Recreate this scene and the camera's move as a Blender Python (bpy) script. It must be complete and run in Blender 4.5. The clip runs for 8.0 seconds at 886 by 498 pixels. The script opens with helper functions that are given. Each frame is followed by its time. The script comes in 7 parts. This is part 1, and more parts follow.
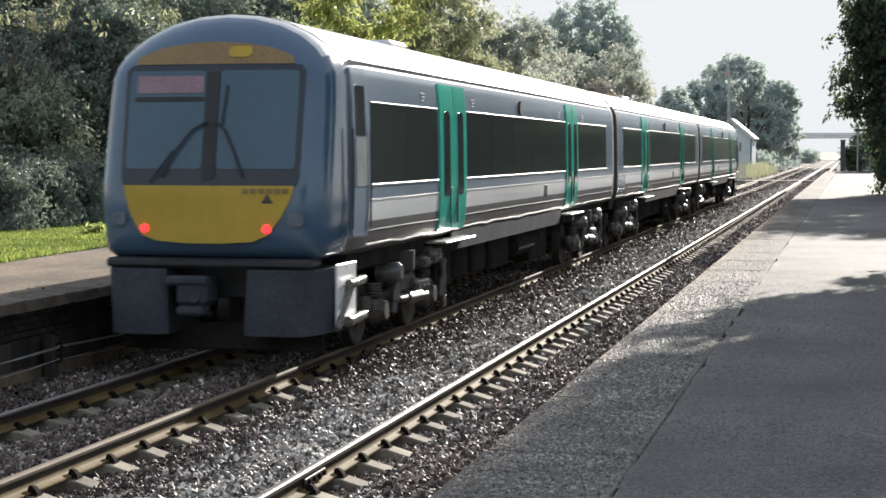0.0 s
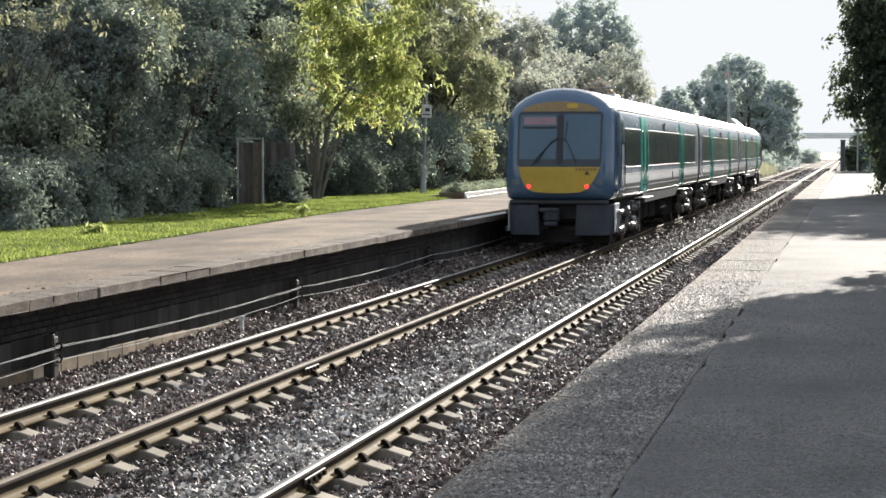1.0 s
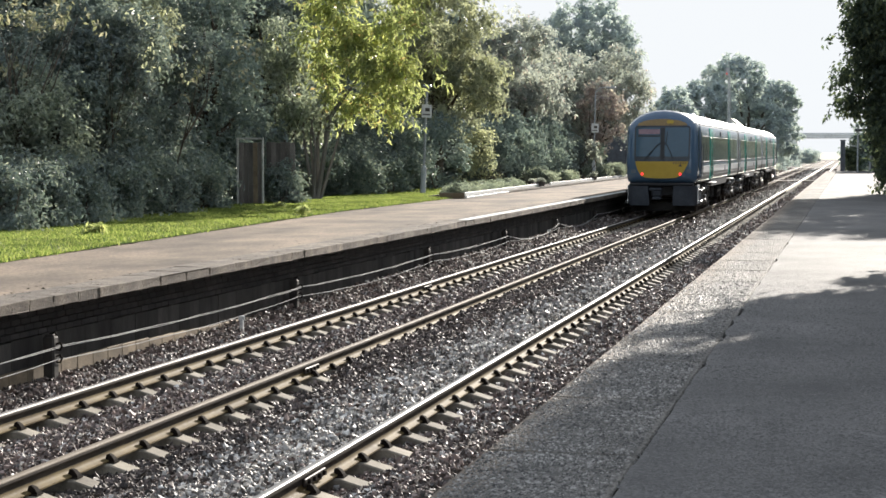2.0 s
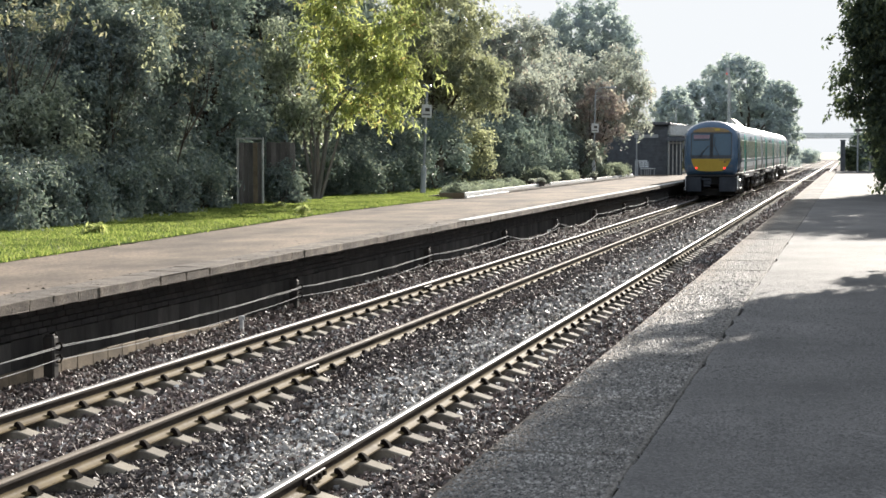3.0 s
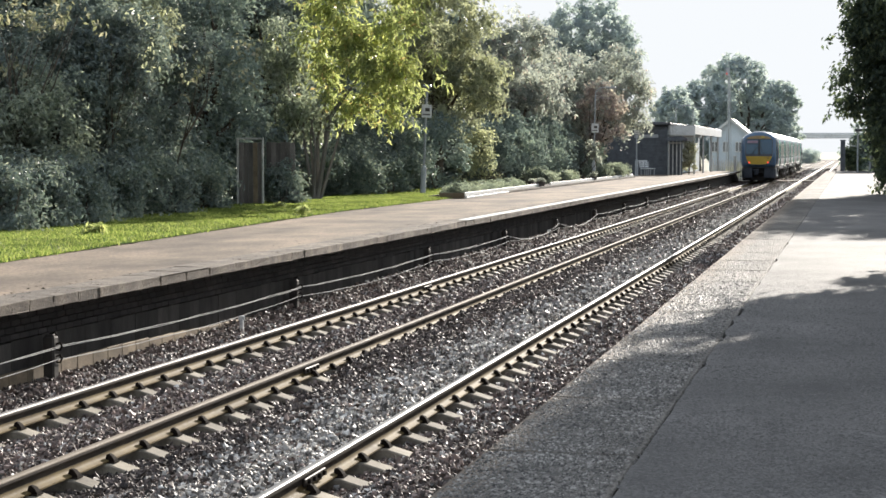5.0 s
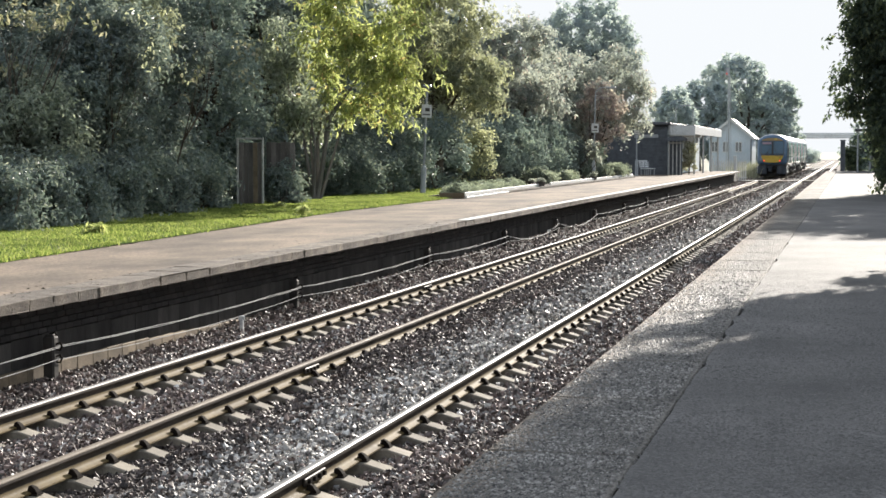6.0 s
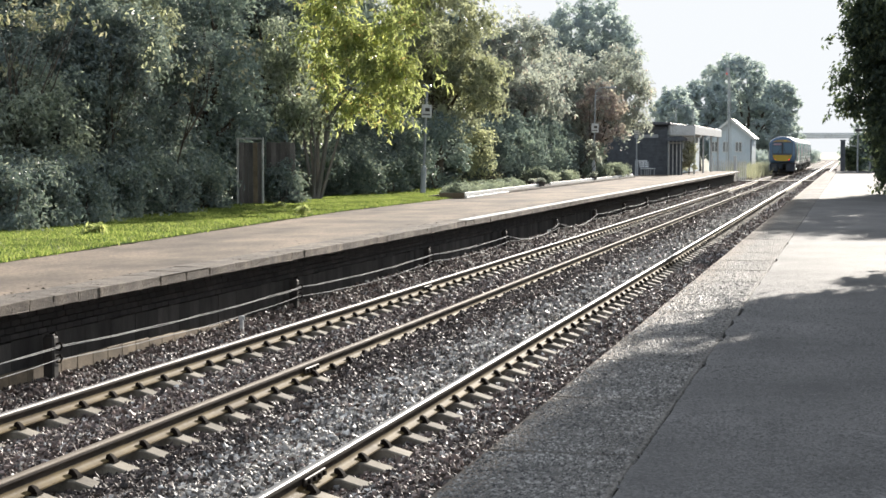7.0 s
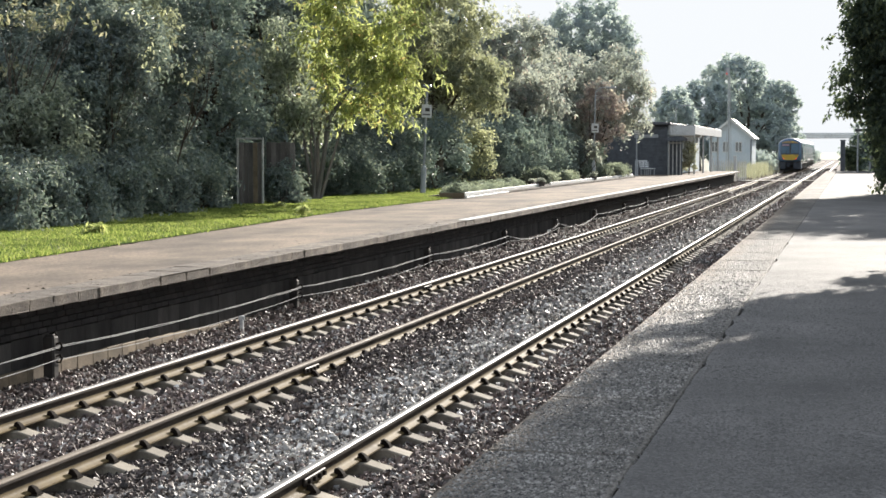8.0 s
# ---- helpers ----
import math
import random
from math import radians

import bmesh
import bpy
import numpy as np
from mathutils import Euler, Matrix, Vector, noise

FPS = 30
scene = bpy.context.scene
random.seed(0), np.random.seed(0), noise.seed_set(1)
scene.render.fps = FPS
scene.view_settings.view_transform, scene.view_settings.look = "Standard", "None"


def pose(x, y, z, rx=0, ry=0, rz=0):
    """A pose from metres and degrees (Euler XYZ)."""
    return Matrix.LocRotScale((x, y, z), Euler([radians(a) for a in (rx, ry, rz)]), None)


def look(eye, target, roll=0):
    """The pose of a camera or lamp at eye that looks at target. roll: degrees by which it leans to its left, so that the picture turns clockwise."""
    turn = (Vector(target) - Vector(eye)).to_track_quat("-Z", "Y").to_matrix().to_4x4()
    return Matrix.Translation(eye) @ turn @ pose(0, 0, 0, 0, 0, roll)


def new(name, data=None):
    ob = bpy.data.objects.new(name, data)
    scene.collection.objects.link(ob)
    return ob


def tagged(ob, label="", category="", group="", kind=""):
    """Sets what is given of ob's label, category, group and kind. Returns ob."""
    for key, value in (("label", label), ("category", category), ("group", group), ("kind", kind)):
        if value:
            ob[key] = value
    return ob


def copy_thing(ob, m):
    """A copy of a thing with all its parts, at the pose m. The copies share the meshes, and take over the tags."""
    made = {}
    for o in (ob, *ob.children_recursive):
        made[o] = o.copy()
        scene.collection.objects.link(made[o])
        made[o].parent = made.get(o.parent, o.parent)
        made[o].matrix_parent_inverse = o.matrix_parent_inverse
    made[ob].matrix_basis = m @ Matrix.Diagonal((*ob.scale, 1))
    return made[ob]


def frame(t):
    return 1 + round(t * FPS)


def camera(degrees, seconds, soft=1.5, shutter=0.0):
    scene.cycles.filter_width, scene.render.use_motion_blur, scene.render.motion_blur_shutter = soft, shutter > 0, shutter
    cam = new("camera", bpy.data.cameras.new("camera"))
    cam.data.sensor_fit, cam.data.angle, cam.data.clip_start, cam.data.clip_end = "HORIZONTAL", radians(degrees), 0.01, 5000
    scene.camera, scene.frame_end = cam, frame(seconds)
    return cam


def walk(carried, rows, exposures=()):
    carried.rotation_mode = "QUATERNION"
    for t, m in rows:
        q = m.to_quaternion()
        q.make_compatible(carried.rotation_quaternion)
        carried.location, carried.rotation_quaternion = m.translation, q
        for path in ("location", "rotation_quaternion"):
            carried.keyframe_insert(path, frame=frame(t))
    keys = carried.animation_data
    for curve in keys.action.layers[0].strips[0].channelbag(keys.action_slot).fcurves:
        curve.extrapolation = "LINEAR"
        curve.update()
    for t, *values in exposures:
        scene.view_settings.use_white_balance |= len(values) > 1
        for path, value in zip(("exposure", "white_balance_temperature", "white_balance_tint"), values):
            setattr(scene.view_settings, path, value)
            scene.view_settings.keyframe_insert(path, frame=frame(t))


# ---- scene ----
# ---- camera: it stands still on a tripod on the near platform ----
cam = camera(27.755, 8.0, soft=1.6, shutter=0.12)
EYE = (0.0, 0.0, 2.345)
YAW, PITCH = radians(12.785), radians(3.116)
AIM = (EYE[0] - 20 * math.sin(YAW) * math.cos(PITCH), EYE[1] + 20 * math.cos(YAW) * math.cos(PITCH),
       EYE[2] - 20 * math.sin(PITCH))
walk(cam, [(0.0, look(EYE, AIM)), (8.0, look(EYE, AIM))],
     exposures=[(0.0, 0.97), (1.0, 1.07), (1.5, 1.07), (3.0, 1.06), (4.5, 1.08), (8.0, 1.09)])

# ---- light: low autumn sun ahead, a little to the right of the line ----
SUN = Vector((0.43, 2.75, 1.0)).normalized()
world = bpy.data.worlds.new("sky")
scene.world = world
world.use_nodes = True
wn, wl = world.node_tree.nodes, world.node_tree.links
wn.clear()
sky = wn.new("ShaderNodeTexSky")
sky.sky_type, sky.sun_disc = "NISHITA", False
sky.sun_elevation, sky.sun_rotation = math.asin(SUN.z), math.atan2(SUN.x, SUN.y)
sky.air_density, sky.dust_density, sky.ozone_density = 1.0, 1.2, 2.0
wbg, wout = wn.new("ShaderNodeBackground"), wn.new("ShaderNodeOutputWorld")
wbg.inputs["Strength"].default_value = 0.135
haze = wn.new("ShaderNodeHueSaturation")
haze.inputs["Saturation"].default_value = 0.70
wl.new(sky.outputs[0], haze.inputs["Color"])
veil = wn.new("ShaderNodeMix")
veil.data_type, veil.blend_type = "RGBA", "DARKEN"
veil.inputs[0].default_value = 1.0
veil.inputs[7].default_value = (3.36, 3.42, 3.46, 1)
wl.new(haze.outputs[0], veil.inputs[6])
mist = wn.new("ShaderNodeMix")
mist.data_type = "RGBA"
mist.inputs[0].default_value = 0.42
mist.inputs[7].default_value = (3.10, 3.28, 3.50, 1)
wl.new(veil.outputs[2], mist.inputs[6])
wl.new(mist.outputs[2], wbg.inputs["Color"])
wl.new(wbg.outputs[0], wout.inputs["Surface"])
sun_data = bpy.data.lights.new("sun", "SUN")
sun_data.energy, sun_data.angle, sun_data.color = 4.7, radians(0.55), (1.0, 0.93, 0.84)
sun = new("sun", sun_data)
sun.matrix_world = look(tuple(SUN * 60), (0, 0, 0))


# ---- materials ----
def nodes_of(name):
    m = bpy.data.materials.new(name)
    m.use_nodes = True
    nt = m.node_tree
    return m, nt, nt.nodes["Principled BSDF"], nt.nodes["Material Output"]


def ramp(nt, source, stops):
    r = nt.nodes.new("ShaderNodeValToRGB")
    while len(r.color_ramp.elements) < len(stops):
        r.color_ramp.elements.new(0.5)
    for e, (p, c) in zip(r.color_ramp.elements, stops):
        e.position, e.color = p, (*c, 1)
    nt.links.new(source, r.inputs[0])
    return r.outputs[0]


def texture(nt, scale, detail=4.0, rough=0.55, local=False, stretch=(1, 1, 1)):
    if local:
        src = nt.nodes.new("ShaderNodeTexCoord").outputs["Object"]
    else:
        src = nt.nodes.new("ShaderNodeNewGeometry").outputs["Position"]
    mp = nt.nodes.new("ShaderNodeMapping")
    mp.inputs["Scale"].default_value = stretch
    nt.links.new(src, mp.inputs[0])
    n = nt.nodes.new("ShaderNodeTexNoise")
    n.inputs["Scale"].default_value, n.inputs["Detail"].default_value = scale, detail
    n.inputs["Roughness"].default_value = rough
    nt.links.new(mp.outputs[0], n.inputs["Vector"])
    return n.outputs["Fac"]


def mix(nt, fac, a, b, mode="MIX"):
    x = nt.nodes.new("ShaderNodeMix")
    x.data_type, x.blend_type = "RGBA", mode
    for socket, value in ((x.inputs[0], fac), (x.inputs[6], a), (x.inputs[7], b)):
        if hasattr(value, "is_linked"):
            nt.links.new(value, socket)
        elif isinstance(value, (int, float)):
            socket.default_value = value
        else:
            socket.default_value = (*value, 1)
    return x.outputs[2]


def surface(name, dark, light, scale=3.0, fine=40.0, rough=0.8, bump=0.25, depth=0.01, metal=0.0, coat=0.0,
            local=False, stretch=(1, 1, 1), per="", spread=0.25, specular=0.5, grain=(0.62, 1.18), vary=0.12):
    """A surface with two scales of variation, relief and, by piece or island, its own tone."""
    m, nt, bsdf, _ = nodes_of(name)
    big, small = texture(nt, scale, 5, 0.6, local, stretch), texture(nt, fine, 4, 0.6, local, stretch)
    col = ramp(nt, big, [(0.3, dark), (0.7, light)])
    speck = ramp(nt, small, [(0.3, (grain[0],) * 3), (0.7, (grain[1],) * 3)])
    col = mix(nt, 0.75, col, speck, "MULTIPLY")
    if per:
        if per == "object":
            rnd = nt.nodes.new("ShaderNodeObjectInfo").outputs["Random"]
        else:
            rnd = nt.nodes.new("ShaderNodeNewGeometry").outputs["Random Per Island"]
        tone = ramp(nt, rnd, [(0.0, (1 - spread,) * 3), (0.6, (1 - 0.15 * spread,) * 3), (1.0, (1 + 1.35 * spread,) * 3)])
        col = mix(nt, 1.0, col, tone, "MULTIPLY")
    nt.links.new(col, bsdf.inputs["Base Color"])
    rr = ramp(nt, small, [(0.2, (max(rough - vary, 0.03),) * 3), (0.8, (min(rough + vary, 1),) * 3)])
    nt.links.new(rr, bsdf.inputs["Roughness"])
    bsdf.inputs["Metallic"].default_value = metal
    bsdf.inputs["Coat Weight"].default_value = coat
    bsdf.inputs["Coat Roughness"].default_value = 0.12
    bsdf.inputs["Specular IOR Level"].default_value = specular
    if bump:
        b = nt.nodes.new("ShaderNodeBump")
        b.inputs["Strength"].default_value, b.inputs["Distance"].default_value = bump, depth
        nt.links.new(small, b.inputs["Height"])
        nt.links.new(b.outputs[0], bsdf.inputs["Normal"])
    return m


def leafy(name, stops, through_light=0.45, rough=0.42, low=0.45, gloss=0.3, glow=(1.3, 1.33, 1.08)):
    """Leaves: each one has its own tone, a waxy shine, and lets light through."""
    m, nt, bsdf, out = nodes_of(name)
    rnd = nt.nodes.new("ShaderNodeNewGeometry").outputs["Random Per Island"]
    col = ramp(nt, rnd, stops)
    patch = ramp(nt, texture(nt, 0.9, 3), [(0.32, (low, low * 1.04, low * 1.1)), (0.68, (1.35, 1.30, 1.20))])
    col = mix(nt, 0.8, col, patch, "MULTIPLY")
    nt.links.new(col, bsdf.inputs["Base Color"])
    bsdf.inputs["Roughness"].default_value = rough
    bsdf.inputs["Specular IOR Level"].default_value = gloss
    tr = nt.nodes.new("ShaderNodeBsdfTranslucent")
    warm = mix(nt, 1.0, col, glow, "MULTIPLY")
    nt.links.new(warm, tr.inputs["Color"])
    ms = nt.nodes.new("ShaderNodeMixShader")
    ms.inputs[0].default_value = through_light
    nt.links.new(bsdf.outputs[0], ms.inputs[1])
    nt.links.new(tr.outputs[0], ms.inputs[2])
    nt.links.new(ms.outputs[0], out.inputs["Surface"])
    return m


def lamp_glow(name, colour, strength):
    m, nt, bsdf, _ = nodes_of(name)
    bsdf.inputs["Base Color"].default_value = (*colour, 1)
    bsdf.inputs["Emission Color"].default_value = (*colour, 1)
    bsdf.inputs["Emission Strength"].default_value = strength
    return m


M_BALLAST = surface("brown ballast stone", (0.102, 0.076, 0.067), (0.246, 0.190, 0.166), 0.8, 30, 0.62, 0.3, 0.004, per="island", spread=0.8, specular=0.35)
M_BALLAST_DARK = surface("darker brown ballast stone", (0.060, 0.046, 0.040), (0.165, 0.130, 0.112), 0.8, 30, 0.6, 0.3, 0.004, per="island", spread=0.8, specular=0.35)
M_BALLAST_CLEAN = surface("cleaner grey ballast stone", (0.24, 0.226, 0.208), (0.62, 0.59, 0.55), 0.8, 30, 0.56, 0.3, 0.004, per="island", spread=0.9, specular=0.42)
M_BED = surface("ballast bed", (0.080, 0.068, 0.060), (0.18, 0.155, 0.137), 1.2, 24, 0.9, 1.0, 0.04, grain=(0.25, 1.7), specular=0.2)
M_GROUND = surface("field ground", (0.17, 0.18, 0.12), (0.32, 0.31, 0.23), 0.12, 6, 0.95, 0.4, 0.05)
M_SOIL = surface("soil", (0.035, 0.028, 0.02), (0.08, 0.065, 0.045), 1.5, 30, 0.95, 0.6, 0.03)
M_LAWN = surface("lawn turf", (0.045, 0.085, 0.010), (0.115, 0.18, 0.022), 0.8, 60, 0.95, 0.6, 0.02, specular=0.05)
M_RAIL = surface("rusted rail side", (0.088, 0.057, 0.021), (0.225, 0.165, 0.070), 2, 50, 0.75, 0.3, 0.003, specular=0.2)
M_RAIL_DARK = surface("sooty head side and painted shade on the web", (0.030, 0.024, 0.020), (0.075, 0.058, 0.044), 2, 50, 0.6, 0.2, 0.003, specular=0.3)
M_HEAD = surface("polished rail head", (0.19, 0.187, 0.184), (0.31, 0.305, 0.30), 3, 60, 0.46, 0.05, 0.001, metal=0.8, stretch=(1, 0.05, 1))
M_HEAD_GREY = surface("grey worn rail head", (0.17, 0.158, 0.148), (0.28, 0.262, 0.245), 3, 60, 0.62, 0.05, 0.001, metal=0.5, stretch=(1, 0.05, 1))
M_HEAD_DULL = surface("dull brown rail head", (0.125, 0.094, 0.064), (0.22, 0.175, 0.125), 3, 60, 0.74, 0.1, 0.001, metal=0.0, specular=0.3, stretch=(1, 0.05, 1))
M_SLEEPER = surface("weathered concrete sleeper", (0.18, 0.155, 0.118), (0.34, 0.30, 0.235), 3, 45, 0.85, 0.4, 0.006, per="object", spread=0.3)
M_CLIP = surface("sooty iron rail chair", (0.010, 0.008, 0.007), (0.030, 0.023, 0.018), 8, 60, 0.9, 0.3, 0.003, specular=0.05)
M_ASPHALT = surface("platform asphalt", (0.100, 0.096, 0.092), (0.187, 0.178, 0.168), 0.9, 60, 0.80, 0.8, 0.012, stretch=(0.9, 0.75, 1), specular=0.24, grain=(0.42, 1.62))
M_ASPHALT_FAR = surface("sandy platform asphalt", (0.070, 0.053, 0.039), (0.275, 0.207, 0.147), 0.8, 26, 0.85, 0.8, 0.012, specular=0.25, grain=(0.35, 1.6), stretch=(1, 0.45, 1))
M_SLAB = surface("edge slab concrete", (0.086, 0.080, 0.072), (0.198, 0.181, 0.160), 1.1, 46, 0.80, 1.0, 0.03, per="object", spread=0.08, stretch=(1, 0.36, 1), specular=0.20, grain=(0.16, 2.2))


def stained(m, x_from, x_to, colour):
    """Brown dirt that has crept in from an edge, with a ragged border."""
    nt = m.node_tree
    bsdf = nt.nodes["Principled BSDF"]
    base = bsdf.inputs["Base Color"].links[0].from_socket
    sep = nt.nodes.new("ShaderNodeSeparateXYZ")
    nt.links.new(nt.nodes.new("ShaderNodeNewGeometry").outputs["Position"], sep.inputs[0])
    wob = nt.nodes.new("ShaderNodeMath")
    wob.operation = "MULTIPLY_ADD"
    nt.links.new(texture(nt, 3.0, 5, 0.65), wob.inputs[0])
    wob.inputs[1].default_value = 0.30
    nt.links.new(sep.outputs[0], wob.inputs[2])
    span = nt.nodes.new("ShaderNodeMapRange")
    nt.links.new(wob.outputs[0], span.inputs[0])
    span.inputs[1].default_value, span.inputs[2].default_value = x_from + 0.15, x_to + 0.15
    span.inputs[3].default_value, span.inputs[4].default_value = 0.75, 0.0
    nt.links.new(mix(nt, span.outputs[0], base, colour), bsdf.inputs["Base Color"])


stained(M_SLAB, -1.66, -1.40, (0.215, 0.165, 0.118))
M_COPING = surface("worn coping stone", (0.082, 0.066, 0.052), (0.222, 0.180, 0.140), 3.4, 30, 0.9, 1.0, 0.02, per="object", spread=0.2, grain=(0.5, 1.4))
M_WHITE_LINE = surface("worn white paint", (0.55, 0.54, 0.50), (0.80, 0.79, 0.76), 3, 50, 0.7, 0.25, 0.003)
M_BRICK = surface("sooty brick", (0.022, 0.020, 0.020), (0.056, 0.048, 0.044), 2, 40, 0.9, 0.5, 0.005, per="object", spread=0.3)
M_BRICK_I = surface("sooty brickwork", (0.022, 0.020, 0.020), (0.056, 0.048, 0.044), 2, 40, 0.9, 0.5, 0.005, per="island", spread=0.3)
M_MORTAR = surface("dark mortar", (0.04, 0.036, 0.032), (0.08, 0.072, 0.064), 3, 50, 0.95, 0.4, 0.006)
M_PANEL = surface("concrete panel with soot and coping shade", (0.022, 0.020, 0.019), (0.100, 0.092, 0.084), 1.6, 35, 0.88, 0.4, 0.006, per="object", spread=0.16, stretch=(1, 1, 0.25), specular=0.2)
M_BOARD = surface("weathered tan board and painted sunlit strip", (0.15, 0.112, 0.072), (0.31, 0.24, 0.16), 3, 40, 0.85, 0.5, 0.006, per="object", spread=0.25)
M_POST = surface("black timber post", (0.02, 0.018, 0.016), (0.06, 0.052, 0.045), 5, 60, 0.8, 0.4, 0.005)
M_OLD_BOARD = surface("old brown fence board", (0.075, 0.066, 0.060), (0.20, 0.178, 0.160), 4, 50, 0.85, 0.4, 0.005, per="object", spread=0.3, stretch=(1, 1, 0.2))
M_CABLE = surface("grey cable sheath", (0.45, 0.44, 0.43), (0.65, 0.64, 0.62), 6, 80, 0.5, 0.1, 0.002)
M_BARK = surface("brown bark", (0.05, 0.038, 0.028), (0.15, 0.12, 0.09), 3, 30, 0.9, 0.9, 0.02, stretch=(1, 1, 0.25))
M_BARK_PALE = surface("pale grey bark", (0.105, 0.096, 0.086), (0.24, 0.22, 0.20), 3, 30, 0.9, 0.8, 0.015, stretch=(1, 1, 0.25))
M_STEEL_GREY = surface("grey painted steel", (0.30, 0.32, 0.33), (0.44, 0.46, 0.47), 4, 50, 0.45, 0.1, 0.002)
M_WHITE_PAINT = surface("white paint", (0.62, 0.62, 0.60), (0.80, 0.80, 0.78), 2, 30, 0.6, 0.15, 0.003)
M_BLUE_BOARDS = surface("pale blue painted boards", (0.62, 0.70, 0.75), (0.74, 0.80, 0.84), 1.5, 30, 0.65, 0.2, 0.004)
M_SLATE = surface("slate roof", (0.06, 0.06, 0.065), (0.13, 0.13, 0.14), 2, 30, 0.6, 0.4, 0.006)
# dark timber made lighter and bluer: haze is put into its colour
M_DARK_TIMBER = surface("dark timber lifted grey-blue for haze", (0.070, 0.078, 0.090), (0.125, 0.137, 0.154), 3, 30, 0.7, 0.3, 0.004)
M_TRELLIS = surface("bleached timber", (0.36, 0.36, 0.34), (0.58, 0.57, 0.53), 4, 40, 0.8, 0.3, 0.004)
# near-white concrete: distance haze is put into its colour
M_CONCRETE_FAR = surface("bridge concrete paled for haze", (0.70, 0.72, 0.73), (0.84, 0.85, 0.86), 0.3, 5, 0.9, 0.2, 0.02)
M_GLASS_DARK, _nt, _b, _o = nodes_of("dark window glass")
_b.inputs["Base Color"].default_value, _b.inputs["Roughness"].default_value = (0.036, 0.044, 0.046, 1), 0.12
_b.inputs["Specular IOR Level"].default_value = 0.45
M_TERRACOTTA = surface("weathered planter", (0.06, 0.05, 0.045), (0.14, 0.12, 0.10), 5, 50, 0.8, 0.3, 0.004)

# tones lifted for haze; the palest few leaves are glints put into colour
M_LEAF_DARK = leafy("dark evergreen leaves", [(0.0, (0.150, 0.195, 0.195)), (0.6, (0.215, 0.262, 0.252)), (0.95, (0.29, 0.32, 0.285)), (1.0, (0.46, 0.48, 0.42))], 0.34, 0.50, 0.5, 0.45)
M_LEAF_GREEN = leafy("yellowing green leaves", [(0.0, (0.205, 0.245, 0.125)), (0.5, (0.325, 0.355, 0.175)), (0.955, (0.45, 0.455, 0.25)), (1.0, (0.44, 0.28, 0.17))], 0.66, 0.42, 0.85, 0.5, (1.3, 1.34, 0.98))
M_LEAF_LIME = leafy("pale sunlit yellow leaves", [(0.0, (0.13, 0.15, 0.11)), (0.4, (0.22, 0.23, 0.15)), (0.85, (0.40, 0.38, 0.28)), (1.0, (0.55, 0.52, 0.42))], 0.45, 0.40, 0.5, 0.5, (1.2, 1.22, 1.0))
M_LEAF_RUST = leafy("dull reddish autumn leaves", [(0.0, (0.31, 0.265, 0.27)), (0.5, (0.41, 0.34, 0.345)), (1.0, (0.50, 0.46, 0.43))], 0.5, 0.5, 0.7, 0.35)
M_LEAF_OLIVE = leafy("olive green leaves", [(0.0, (0.235, 0.255, 0.20)), (0.5, (0.345, 0.36, 0.262)), (1.0, (0.50, 0.50, 0.38))], 0.60, 0.42, 0.7, 0.5, (1.26, 1.29, 1.05))
M_LEAF_BLUE = leafy("dull blue green leaves", [(0.0, (0.185, 0.24, 0.245)), (0.6, (0.255, 0.315, 0.312)), (1.0, (0.35, 0.40, 0.37))], 0.36, 0.52, 0.55, 0.35)
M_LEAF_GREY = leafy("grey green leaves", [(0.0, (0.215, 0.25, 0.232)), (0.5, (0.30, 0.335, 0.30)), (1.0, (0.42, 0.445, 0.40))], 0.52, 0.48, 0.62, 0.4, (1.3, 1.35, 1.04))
M_LEAF_SILVER = leafy("silvery autumn leaves", [(0.0, (0.275, 0.298, 0.30)), (0.5, (0.365, 0.385, 0.378)), (0.93, (0.50, 0.505, 0.485)), (1.0, (0.46, 0.34, 0.33))], 0.56, 0.5, 0.65, 0.4, (1.28, 1.33, 1.15))
# pale blue tones: distance haze is put into the leaf colour
M_LEAF_HAZED = leafy("distant leaves with haze in the colour", [(0.0, (0.33, 0.385, 0.43)), (0.6, (0.41, 0.46, 0.50)), (1.0, (0.48, 0.52, 0.55))], 0.45, 0.6, 0.85)
M_LEAF_RIGHT = leafy("deep green leaves", [(0.0, (0.060, 0.085, 0.068)), (0.6, (0.095, 0.128, 0.092)), (1.0, (0.17, 0.20, 0.11))], 0.45, 0.5, 0.6)
M_LEAF_PALE = leafy("pale variegated leaves", [(0.0, (0.20, 0.22, 0.14)), (0.5, (0.40, 0.41, 0.33)), (1.0, (0.62, 0.61, 0.55))], 0.4, 0.45)
M_GRASS = leafy("grass blades", [(0.0, (0.085, 0.125, 0.036)), (0.6, (0.175, 0.225, 0.066)), (1.0, (0.35, 0.37, 0.14))], 0.66, 0.6)
M_STRAW = leafy("dry tall grass", [(0.0, (0.27, 0.28, 0.21)), (0.6, (0.38, 0.38, 0.30)), (1.0, (0.50, 0.49, 0.40))], 0.4, 0.55)

# the train's paints
PAINT = (0.93, 1.05)
M_CAB = surface("blue cab paint", (0.056, 0.105, 0.175), (0.074, 0.130, 0.205), 1.2, 30, 0.16, 0.0, 0.001, specular=0.5, coat=0.4, local=True, grain=PAINT, vary=0.02)
M_SIDE = surface("slate blue side paint", (0.165, 0.22, 0.285), (0.205, 0.262, 0.325), 1.0, 25, 0.20, 0.0, 0.001, local=True, stretch=(1, 0.4, 1), specular=0.4, grain=PAINT, vary=0.02)
